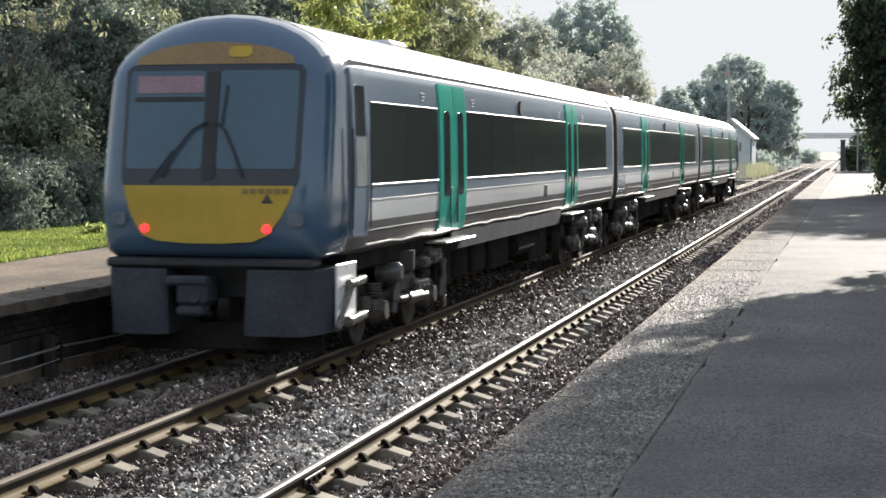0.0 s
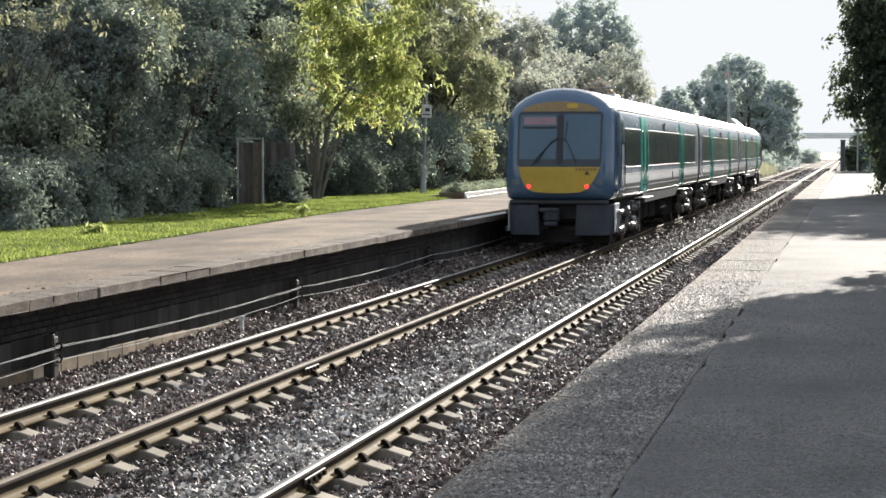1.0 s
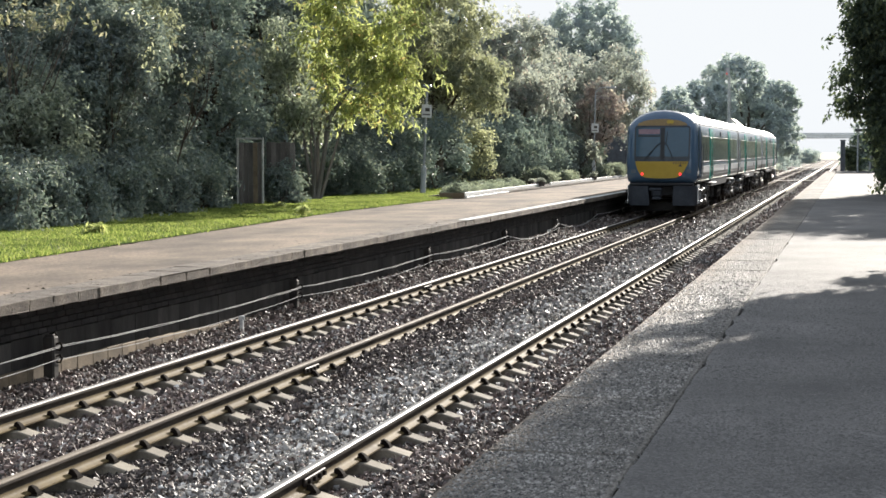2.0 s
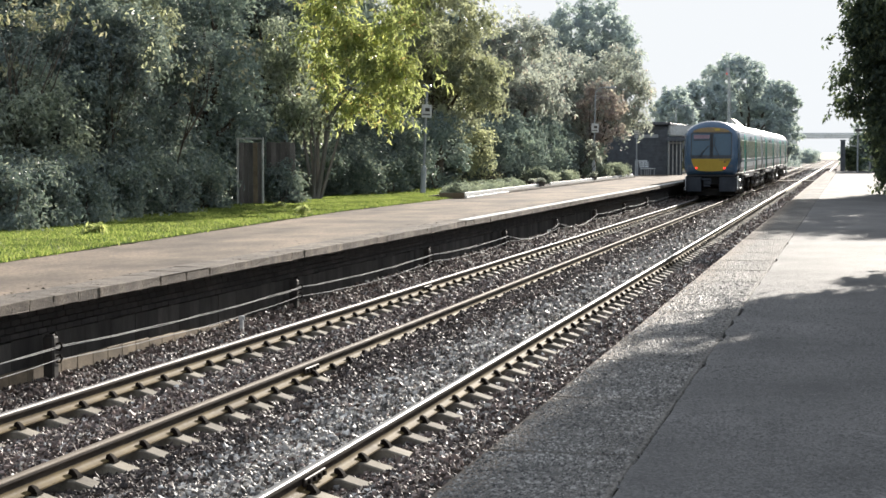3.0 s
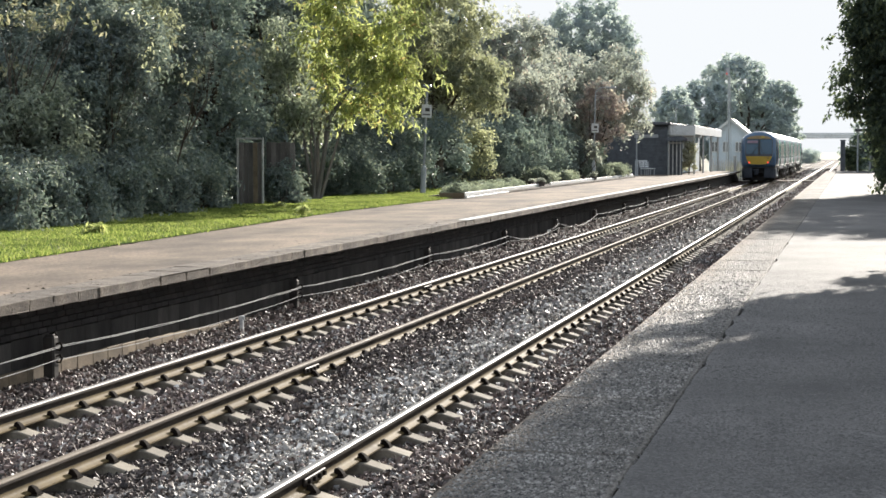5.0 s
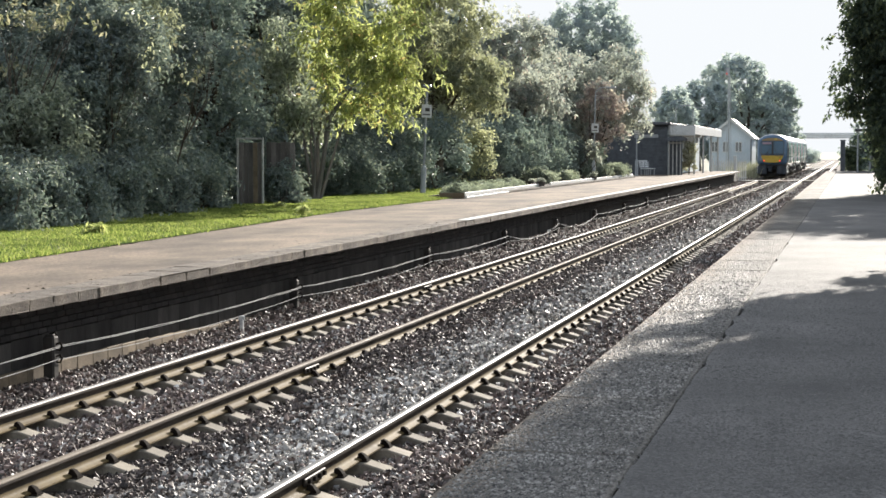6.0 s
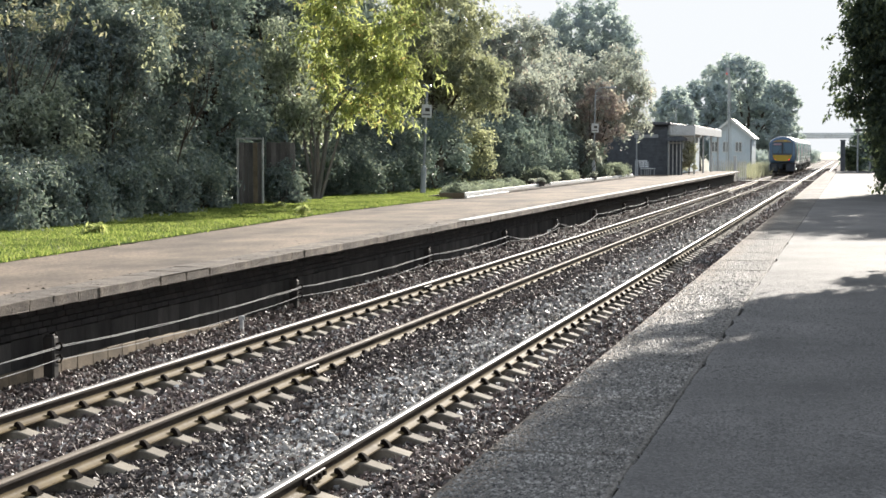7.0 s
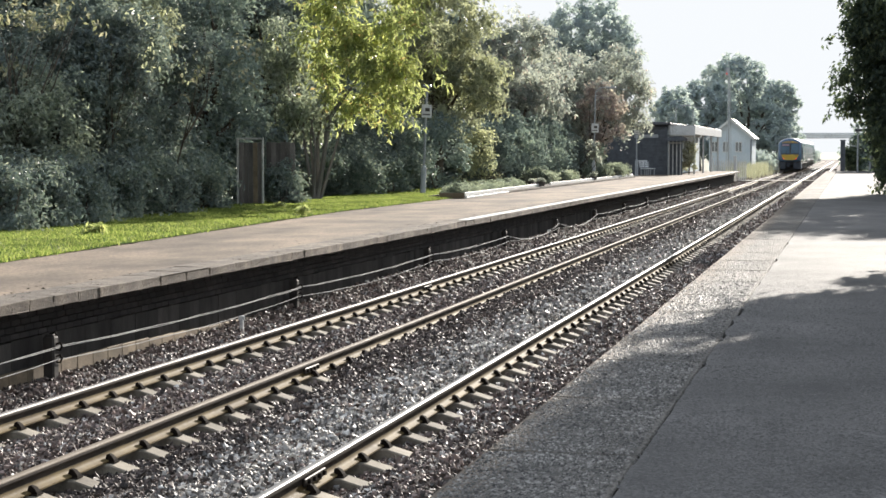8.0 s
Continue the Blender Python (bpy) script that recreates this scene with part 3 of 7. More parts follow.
    # darker brown stones mixed in beside the far track's inner rail
    dusky = ~clean & (p[:, 0] > -5.9) & (p[:, 0] < -4.7) & (rng.random(n) < 0.8)
    for pick, mat, label in ((~clean & ~dusky, M_BALLAST, "brown angular ballast stones lying loose"), (dusky, M_BALLAST_DARK, "darker brown ballast stones beside the rail"), (clean, M_BALLAST_CLEAN, "cleaner grey ballast stones between the tracks")):
        v1 = v[pick]
        f = (np.arange(len(v1))[:, None, None] * 6 + tris[None]).reshape(-1, 3)
        # the undersides lie in the bed
        under = v1[:, tris, 2].mean(2) - v1[:, :, 2].mean(1)[:, None] < -0.22 * s[pick][:, None]
        f = f[~under.reshape(-1)]
        tagged(new("ballast_stones", bulk("ballast_stones", v1.reshape(-1, 3), f, mat)), label, "ballast", kind="stuff")


RAIL_HALF = [(0.0, 0.0), (0.024, -0.001), (0.033, -0.007), (0.035, -0.016), (0.034, -0.036), (0.010, -0.052), (0.0095, -0.096), (0.009, -0.118), (0.022, -0.134),
             (0.070, -0.147), (0.070, -0.159)]


def rail_mesh(y0, y1, head):
    prof = RAIL_HALF + [(-x, z) for x, z in RAIL_HALF[:0:-1]]
    s = Shape()
    n = len(prof)
    ys = [y0, y1]
    vs = [(x, y, z) for y in ys for x, z in prof]
    s.add(vs, [tuple(range(n)), tuple(n + k for k in range(n))], 0)
    for k in range(n):
        a, b = prof[k], prof[(k + 1) % n]
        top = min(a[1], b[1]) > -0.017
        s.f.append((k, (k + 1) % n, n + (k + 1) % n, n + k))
        # head side sooty; the head's shadow on the upper web is coloured in
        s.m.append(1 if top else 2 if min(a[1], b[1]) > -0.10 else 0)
    return s.mesh("rail", [M_RAIL, head, M_RAIL_DARK], 50)


def sleeper_mesh():
    """A concrete sleeper: level under the rails, dipping towards the middle."""
    s = Shape()
    prof = [(-0.125, None), (-0.110, -0.012), (-0.098, 0.0), (0.098, 0.0), (0.110, -0.012), (0.125, None)]
    stations = [(-1.27, -0.30), (-1.16, -0.262), (-0.86, -0.170), (-0.64, -0.168), (-0.34, -0.252), (0.34, -0.252), (0.64, -0.168), (0.86, -0.170), (1.16, -0.262), (1.27, -0.30)]
    n = len(prof)
    for i, (x, top) in enumerate(stations):
        s.v += [(x, u, -0.38 if w is None else top + w) for u, w in prof]
        if i:
            s.f += [((i - 1) * n + k, (i - 1) * n + (k + 1) % n, i * n + (k + 1) % n, i * n + k) for k in range(n)]
    last = (len(stations) - 1) * n
    s.f += [tuple(range(n)), tuple(last + k for k in range(n))]
    s.m = [0] * len(s.f)
    return s.mesh("sleeper", [M_SLEEPER], 20)


def chair_mesh():
    """A cast chair: a base plate with a tapered jaw on each side of the rail."""
    s = Shape()
    for g in (-1, 1):
        rows = ((0.120, 0.036, -0.162), (0.113, 0.036, -0.140), (0.086, 0.028, -0.110), (0.060, 0.016, -0.096), (0.038, 0.014, -0.104))
        vs = [(g * x, y, z) for x, w, z in rows for y in (-w, w)] + [(g * 0.030, y, -0.162) for y in (-0.03, 0.03)]
        s.add(vs, [(2 * k, 2 * k + 1, 2 * k + 3, 2 * k + 2) for k in range(4)] + [(0, 2, 4, 6, 8, 10), (1, 3, 5, 7, 9, 11), (8, 9, 11, 10)])
    s.box((0, 0, -0.1625), (0.25, 0.11, 0.010), 0)
    return s.mesh("rail_chair", [M_CLIP], None)


def fishplate(track, x, y):
    """A bolted joint in the rail."""
    s = Shape()
    for g in (-1, 1):
        s.box((g * 0.024, 0, -0.086), (0.026, 0.52, 0.062), 0.006)
    plate = part("fishplate", s, M_RAIL_DARK, track, "sooty bolted fishplate")
    plate.location = (x, y, 0)
    for k in range(4):
        b = Shape().tube([(0.03, 0, -0.086), (0.062, 0, -0.086)], 0.019, 6)
        part("bolt", b, M_CLIP, plate).location = (0, -0.19 + 0.127 * k, 0)


def tracks():
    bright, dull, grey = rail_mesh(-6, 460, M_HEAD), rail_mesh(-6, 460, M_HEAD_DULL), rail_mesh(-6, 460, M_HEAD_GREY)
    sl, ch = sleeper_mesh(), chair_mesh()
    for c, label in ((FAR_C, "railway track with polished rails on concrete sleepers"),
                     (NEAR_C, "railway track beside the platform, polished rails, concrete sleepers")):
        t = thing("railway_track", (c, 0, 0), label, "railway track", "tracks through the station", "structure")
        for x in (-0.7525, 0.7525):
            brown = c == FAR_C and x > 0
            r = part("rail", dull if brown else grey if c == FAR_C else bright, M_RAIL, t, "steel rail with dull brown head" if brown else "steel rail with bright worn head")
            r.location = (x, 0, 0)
        for x, y in (((-0.7525, 12.75), (0.7525, 22.1)) if c == NEAR_C else ((0.7525, 19.15), (-0.7525, 31.2))):
            fishplate(t, x, y)
        rest_v = Shape()
        for k in range(-27, 235):
            y = 13.95 + k * 0.709 + (0.0 if c == NEAR_C else 0.21)
            if y < 112:
                o = part("sleeper", sl, M_SLEEPER, t)
                o.location = (0.02 * noise.noise((k * 3.1, c, 0)), y, 0.004 * noise.noise((k * 1.7, c, 4)))
                o.rotation_euler = (0, 0, 0.012 * noise.noise((k * 2.3, c, 9)))
                for x in (-0.7525, 0.7525):
                    h = part("rail_chair", ch, M_CLIP, o)
                    h.location = (x, 0, 0)
            else:
                rest_v.box((0, y, -0.255), (2.54, 0.25, 0.13), 0.02)
        o = part("sleeper_rest", rest_v, M_SLEEPER, t, "rows of distant sleepers")
        tagged(o, kind="stuff")


def near_platform():
    t = thing("platform_near", (0, 0, 0), "asphalt station platform with rough concrete edge slabs", "platform", kind="structure")
    s = Shape()
    s.extrude([(-0.925, 0.0), (8.5, 0.0), (8.5, 0.06), (-0.925, 0.06)], -12, END_NEAR)
    for i, p in enumerate(s.v):
        s.v[i] = (p[0], p[1], TOP_NEAR - 0.062 + p[2] * 1.0)
    part("asphalt", s, M_ASPHALT, t, "dark patched asphalt surfacing", None)
    s = Shape()
    s.box((3.45, (END_NEAR - 12) / 2, 0.10), (10.1, END_NEAR + 12, 1.5), 0)
    part("platform_fill", s, M_MORTAR, t, "sooty brick platform face", None)
    # a lip of asphalt along the slabs
    s = Shape()
    rng = np.random.default_rng(3)
    vs, fs = [], []
    ys = np.arange(-12, 90, 0.07)
    for i, y in enumerate(ys):
        e = -0.950 + 0.024 * noise.noise((0, y * 1.7, 3)) + 0.014 * noise.noise((0, y * 7.0, 8)) + 0.03 * (noise.noise((5, y * 0.9, 1)) > 0.28)
        vs += [(e, y, TOP_NEAR - 0.030), (e + 0.003, y, TOP_NEAR - 0.0015), (e + 0.02, y, TOP_NEAR - 0.0008), (-0.885, y, TOP_NEAR - 0.003)]
        if i:
            a = 4 * (i - 1)
            fs += [(a + k, a + k + 1, a + k + 5, a + k + 4) for k in range(3)]
    s.add(vs, fs)
    part("asphalt_lip", s, M_ASPHALT, t, "raised ragged asphalt edge", 60)
    # edge slabs with open joints
    s = Shape()
    s.box((0, 0, 0), (0.735, 1.898, 0.085), 0.008)
    slab = s.mesh("edge_slab", [M_SLAB], 20)
    for k in range(-9, 66):
        o = part("edge_slab", slab, M_SLAB, t)
        o.location = (EDGE_NEAR + 0.3675 + 0.006 * noise.noise((k * 2.7, 0, 0)), 9.345 + k * 1.925, TOP_NEAR - 0.0425 + 0.004 * noise.noise((k * 3.3, 1, 0)))
        o.rotation_euler = (0, 0.004 * noise.noise((k, 5, 0)), 0)
    chippings(t, "aggregate", EDGE_NEAR + 0.02, -0.985, ((6.4, 10, 5200, 0.0065), (10, 15, 3200, 0.0075), (15, 20, 1500, 0.008), (20, 24, 500, 0.007), (24, 30, 160, 0.007)), M_CHIP, TOP_NEAR - 0.0005, "pale exposed aggregate in the edge slabs", 33)
    chippings(t, "chipping", -0.955, 1.2, ((6.4, 10, 2200, 0.006), (10, 15, 1400, 0.0065), (15, 18, 700, 0.007), (18, 20, 350, 0.007), (20, 22, 150, 0.007)), M_CHIP_DARK, TOP_NEAR - 0.0008, "dark stone chippings in the asphalt", 34, 0.3, False)


def chippings(t, name, x0, x1, bands, mat, z, label, seed, tall=0.55, clear=True):
    """Small flat chips set in the surface, where one stands near enough to tell them apart."""
    rng = np.random.default_rng(seed)
    pts, sizes = [], []
    for y0, y1, per, big in bands:
        hi = min(x1, 0.0195 * y1 + 0.05)
        n = int((y1 - y0) * (hi - x0) * per)
        pts.append(np.stack([rng.uniform(x0, hi, n), rng.uniform(y0, y1, n)], 1))
        sizes.append(big * rng.lognormal(0, 0.35, n))
    p, s = np.concatenate(pts), np.concatenate(sizes)
    if clear:
        keep = np.abs((p[:, 1] - 9.345) % 1.925 - 0.9625) > 0.022
        p, s = p[keep], s[keep]
    n = len(p)
    octa = np.array([(1, 0, 0), (0, 1, 0), (-1, 0, 0), (0, -1, 0), (0, 0, tall)], float)
    v = octa[None] * (1 + rng.uniform(-0.4, 0.4, (n, 5, 3)))
    a = rng.uniform(0, 6.28, n)
    c, d = np.cos(a)[:, None], np.sin(a)[:, None]
    v = np.stack([v[..., 0] * c - v[..., 1] * d, (v[..., 0] * d + v[..., 1] * c) * 1.5, v[..., 2]], 2) * s[:, None, None]
    v += np.concatenate([p, np.full((n, 1), z)], 1)[:, None]
    tri = np.array([(0, 1, 4), (1, 2, 4), (2, 3, 4), (3, 0, 4)])
    f = (np.arange(n)[:, None, None] * 5 + tri[None]).reshape(-1, 3)
    tagged(part(name, bulk(name, v.reshape(-1, 3), f, mat), mat, t, label), kind="stuff")


def far_platform():
    t = thing("platform_far", (0, 0, 0), "station platform with stone coping and sooty brick face", "platform", kind="structure")
    s = Shape()
    s.box(((-8.80 - 13.6) / 2, (END_FAR - 20) / 2, TOP_FAR - 0.10), (13.6 - 8.80, END_FAR + 20, 0.20), 0)
    part("asphalt", s, M_ASPHALT_FAR, t, "pale sandy asphalt surfacing", None)
    s = Shape()
    s.box((-11.11, (END_FAR - 20) / 2, 0.0), (4.80, END_FAR + 20, 1.20), 0)
    s.add([(-8.71, END_FAR, -0.6), (-13.5, END_FAR, -0.6), (-13.5, END_FAR, 0.78), (-8.71, END_FAR, 0.78), (-8.71, END_FAR + 9, -0.6), (-13.5, END_FAR + 9, -0.6)],
          [(2, 3, 4, 5), (0, 3, 4), (1, 2, 5), (0, 1, 5, 4), (0, 1, 2, 3)])
    part("platform_core", s, M_MORTAR, t, "dark mortar and end ramp", None)
    lengths = (0.56, 0.72, 0.88, 1.02, 1.22, 0.64, 0.95)
    rng = np.random.default_rng(41)
    plain = []
    for L in lengths:
        s = Shape()
        s.box((0, 0, 0), (0.52, L - 0.004, 0.125), 0.010)
        s.v = [tuple(np.array(p) + rng.normal(size=3) * (0.007, 0.003, 0.003)) for p in s.v]
        plain.append(s.mesh("coping_stone", [M_COPING], None))
    y, k = -2.0, 0
    while y < END_FAR - 0.6:
        i = int(rng.integers(0, len(lengths)))
        o = part("coping_stone", plain[i], M_COPING, t)
        o.location = (EDGE_FAR - 0.26 + 0.014 * noise.noise((k * 2.9, 2, 0)), y + lengths[i] / 2, TOP_FAR - 0.056 + 0.003 * noise.noise((k * 1.9, 7, 0)))
        o.rotation_euler = (0.002 * noise.noise((k, 1, 0)), 0.004 * noise.noise((k, 3, 0)), 0.006 * noise.noise((k, 9, 0)))
        y, k = y + lengths[i], k + 1
    s = Shape()
    for k in range(0, 110):
        y = 39.2 + 0.905 * k
        if y + 0.9 < END_FAR:
            s.box((EDGE_FAR - 0.14, y + 0.45, TOP_FAR + 0.013), (0.25, 0.885, 0.006), 0)
    part("white_edge_line", s, M_WHITE_LINE, t, "worn white painted edge line", None)
    # the face is set back under the coping: a few brick courses, then upright concrete panels
    s = Shape()
    s.box((0, 0, 0), (0.10, 0.215, 0.064), 0.006)
    brick = s.mesh("brick", [M_BRICK], None)
    rest = []
    for row in range(5):
        z = 0.680 - row * 0.075
        off = 0.1125 * (row % 2)
        for k in range(0, 330):
            y = 15.0 + off + k * 0.225
            x = -8.672 + (0.06, 0.04, 0.015, 0.0, 0.0)[row] + 0.008 * noise.noise((y * 3.7, z * 9, 0))
            if 17.0 < y < 30.4:
                o = part("brick", brick, M_BRICK, t)
                o.location = (x, y, z)
            else:
                rest.append((x, y, z))
    r = np.array(rest)
    cube = np.array([(x, y, k) for x in (-1, 1) for y in (-1, 1) for k in (-1, 1)], float) * np.array([0.05, 0.1075, 0.032])
    v = (r[:, None] + cube[None]).reshape(-1, 3)
    quads = np.array([(0, 1, 3, 2), (4, 6, 7, 5), (0, 4, 5, 1), (2, 3, 7, 6), (0, 2, 6, 4), (1, 5, 7, 3)])
    f = (np.arange(len(r))[:, None, None] * 8 + quads[None]).reshape(-1, 4)
    tagged(part("brickwork", bulk("brickwork", v, f, M_BRICK_I), M_BRICK_I, t, "sooty brick courses"), kind="stuff")
    # panels are coloured darker than soot alone, for the coping's shade
    s = Shape()
    s.box((0, 0, 0), (0.07, 0.3735, 0.92), 0.003)
    panel = s.mesh("wall_panel", [M_PANEL], None)
    for k in range(0, 125):
        o = part("wall_panel", panel, M_PANEL, t)
        o.location = (-8.66 + 0.012 * noise.noise((k * 2.1, 3, 0)), 14.2 + 0.375 * k, -0.125 + 0.02 * noise.noise((k * 1.3, 8, 0)))
        o.rotation_euler = (0.006 * noise.noise((k * 1.1, 4, 0)), 0.01 * noise.noise((k, 6, 0)), 0)
    # tan slabs colour in the sunlit strip below the coping's shadow line
    s = Shape()
    s.box((0, 0, 0), (0.07, 0.425, 0.40), 0.008)
    board = s.mesh("base_slab", [M_BOARD], None)
    for k in range(0, 29):
        o = part("base_slab", board, M_BOARD, t)
        o.location = (-8.612 + 0.008 * noise.noise((k * 2.3, 5, 0)), 14.0 + 0.43 * k, -0.185 - 0.011 * max(k - 15, 0) + 0.012 * noise.noise((k * 1.9, 2, 0)))
        o.rotation_euler = (0.01 * noise.noise((k * 1.7, 3, 0)), 0.015 * noise.noise((k, 8, 0)), 0)
    # dirt, twigs and dead leaves blown along the edge
    n = 700
    x, y = EDGE_FAR - 0.10 - 0.9 * rng.random(n) ** 1.7, 15 + 40 * rng.random(n) ** 1.5
    keep = np.array([noise.noise((a * 1.1, b * 0.8, 4)) > -0.05 for a, b in zip(x, y)])
    p = np.stack([x, y, np.full(n, TOP_FAR + 0.012)], 1)[keep]
    d = rng.normal(size=(len(p), 3)) * np.array([1, 1, 0.25])
    w = rng.normal(size=(len(p), 3)) * np.array([1, 1, 0.4])
    size = rng.uniform(0.012, 0.035, (len(p), 1))
    v = np.stack([p, p + d * size, p + d * size * 0.5 + w * size * 0.6], 1)
    v[..., 2] = np.maximum(v[..., 2], TOP_FAR + 0.003)
    tagged(part("litter", bulk("litter", v.reshape(-1, 3), np.arange(3 * len(p)).reshape(-1, 3), M_SOIL), M_SOIL, t, "dead leaves and dirt along the edge"), kind="stuff")


def embankment():
    """The bank behind the far platform: soil under the trees and the mown verge."""
    s = Shape()
    s.box((-40, 22, -0.05), (52.9, 242, 1.60), 0)
    tagged(part("bank", s, M_SOIL, smooth=None), "dark soil bank under the trees", "bank", kind="structure")
    xs, ys = np.linspace(-17.2, -11.55, 20), np.arange(12, 75, 0.6)
    v = []
    for y in ys:
        edge = -11.4 - 1.3 * min(max((y - 22) / 22, 0), 1)
        for x in xs:
            u = (x + 17.2) / (17.2 - 11.55)
            xx = -17.2 + u * (edge + 17.2 + 0.10 * noise.noise((0, y * 1.3, 0)))
            v.append((xx, y, 0.812 + 0.05 * math.sin(min(1 - u, 0.25) * 2 * math.pi) + 0.02 * noise.noise((xx, y, 2))))
    w = len(xs)
    f = [(j * w + i, j * w + i + 1, (j + 1) * w + i + 1, (j + 1) * w + i) for j in range(len(ys) - 1) for i in range(w - 1)]
    tagged(new("lawn", bulk("lawn", v, f, M_LAWN, True)), "bright mown grass verge behind the platform", "lawn", kind="structure")
    rng = np.random.default_rng(8)
    n = 140000
    y = 19 + 54 * rng.random(n) ** 1.25
    edge = -11.4 - 1.3 * np.clip((y - 22) / 22, 0, 1)
    x = edge - 0.02 + 0.07 * rng.normal(size=n) * (rng.random(n) < 0.2) - (16.6 + edge) * rng.random(n)
    u = np.clip((x + 17.2) / (edge + 17.2), 0, 1)
    base = np.stack([x, y, 0.808 + 0.05 * np.sin(np.minimum(1 - u, 0.25) * 2 * np.pi)], 1)
    lean = rng.normal(size=(n, 3)) * 0.45
    lean[:, 2] = 1
    hgt = rng.uniform(0.022, 0.06, (n, 1)) * (1 + 0.4 * (np.abs(x - edge)[:, None] < 0.12))
    side = rng.normal(size=(n, 3))
    side[:, 2] = 0
    side /= np.linalg.norm(side, axis=1, keepdims=True)
    wd = rng.uniform(0.008, 0.017, (n, 1))
    v = np.stack([base - side * wd, base + side * wd, base + lean * hgt], 1).reshape(-1, 3)
    tagged(new("grass", bulk("grass", v, np.arange(3 * n).reshape(-1, 3), M_GRASS)), "short bright green grass blades", "grass", kind="stuff")


ground_sheets()
stones()
near_platform()
far_platform()
embankment()


# ---- the train: two driving cars and a middle car ----
CAR = 23.15
PITCH_CAR = 23.55
SIDE = [(0.0, 3.850), (0.35, 3.825), (0.68, 3.745), (0.94, 3.625), (1.115, 3.50), (1.225, 3.385), (1.285, 3.275), (1.320, 3.16), (1.336, 2.90),
        (1.344, 2.60), (1.349, 2.25), (1.351, 1.98), (1.354, 1.80), (1.343, 1.56), (1.332, 1.39), (1.29, 1.26), (1.20, 1.20), (0.0, 1.20)]


def rake(z):
    """How far the cab's face leans back at a height."""
    return max(z - 1.95, 0) * 0.20 + max(z - 3.2, 0) * 0.35


def face_y(x, z):
    return rake(z) + 0.10 * (abs(x) / 1.1) ** 2.4


def shell(cab):
    """The body shell. Materials: cab blue, side, stripe, sole, roof, black."""
    prof = SIDE + [(-x, z) for x, z in SIDE[-2:0:-1]]
    n = len(prof)
    s = Shape()
    rings, inset = [], []
    zc = 2.35
    if cab:
        r = 0.33
        for k in range(1, 5):
            rings.append((k / 5 * (1 - r / 1.35), 0.0, True))
        for k in range(0, 7):
            a = math.pi / 2 * k / 6
            rings.append((1 - r * (1 - math.sin(a)) / 1.35, r * (1 - math.cos(a)), True))
        rings += [(1.0, 0.62, True), (1.0, 0.9, False), (1.0, 1.66, False)]
    else:
        rings += [(0.93, 0.0, False), (0.985, 0.02, False), (1.0, 0.06, False), (1.0, 0.30, False), (1.0, 1.66, False)]
    for y in (5.1, 6.8, 11, 16, 17.4, 21.5, CAR - 0.30, CAR - 0.06):
        rings.append((1.0, y, False))
    rings += [(0.985, CAR - 0.02, False), (0.93, CAR, False)]
    for sc, d, follow in rings:
        for x, z in prof:
            px, pz = x * sc, zc + (z - zc) * sc
            y = d
            if follow:
                y = d + face_y(min(abs(px), 1.02), pz) * (1.0 if d < 0.4 else 0.55)
            if cab and d < 1.6:
                px *= 1 - 0.055 * (1 - max(d, 0) / 1.6)
            s.v.append((px, y, pz))
    first = len(s.v)
    s.v.append((0, face_y(0, zc) + 0.01 if cab else 0.0, zc))
    s.v.append((0, CAR, zc))
    for k in range(n):
        s.f.append((first, (k + 1) % n, k))
        s.m.append(0 if cab else 5)
        b = (len(rings) - 1) * n
        s.f.append((first + 1, b + k, b + (k + 1) % n))
        s.m.append(5)
    for i in range(len(rings) - 1):
        y = (rings[i][1] + rings[i + 1][1]) / 2
        for k in range(n):
            a, b = i * n + k, i * n + (k + 1) % n
            z = (prof[k][1] + prof[(k + 1) % n][1]) / 2
            if cab and y < 0.95:
                mat = 4 if z > 3.40 and y > 0.20 else 0
            elif y > CAR - 0.30 or (not cab and y < 0.30):
                mat = 5
            elif z > 3.30:
                mat = 4
            elif 1.52 < z < 1.86 and y > 1.6:
                mat = 2
            elif z < 1.39:
                mat = 3
            elif z < 1.52 and y > 1.6:
                mat = 3
            else:
                mat = 1
            s.f.append((a, b, b + n, a + n))
            s.m.append(mat)
    return s


def on_face(points, lift, thick=0.02):
    """A panel that follows the cab's face: an outline of (x, z), filled as a fan of strips."""
    s = Shape()
    n = len(points)
    cx, cz = sum(p[0] for p in points) / n, sum(p[1] for p in points) / n
    rows = [1.0, 0.75, 0.5, 0.25]
    vs = []
    for q in rows:
        for x, z in points:
            px, pz = cx + (x - cx) * q, cz + (z - cz) * q
            vs.append((px, face_y(px, pz) - lift, pz))
    vs.append((cx, face_y(cx, cz) - lift, cz))
    fs = []
    for j in range(len(rows) - 1):
        for k in range(n):
            fs.append((j * n + k, j * n + (k + 1) % n, (j + 1) * n + (k + 1) % n, (j + 1) * n + k))
    last = (len(rows) - 1) * n
    fs += [(last + k, last + (k + 1) % n, len(vs) - 1) for k in range(n)]
    m = len(vs)
    for x, z in points:
        vs.append((x, face_y(x, z) - lift + thick, z))
    fs += [(k, m + k, m + (k + 1) % n, (k + 1) % n) for k in range(n)]
    return s.add(vs, fs)


def dense(points, step=0.12):
    out = []
    for i, a in enumerate(points):
        b = points[(i + 1) % len(points)]
        k = max(1, int(math.hypot(b[0] - a[0], b[1] - a[1]) / step))
        out += [(a[0] + (b[0] - a[0]) * j / k, a[1] + (b[1] - a[1]) * j / k) for j in range(k)]
    return out


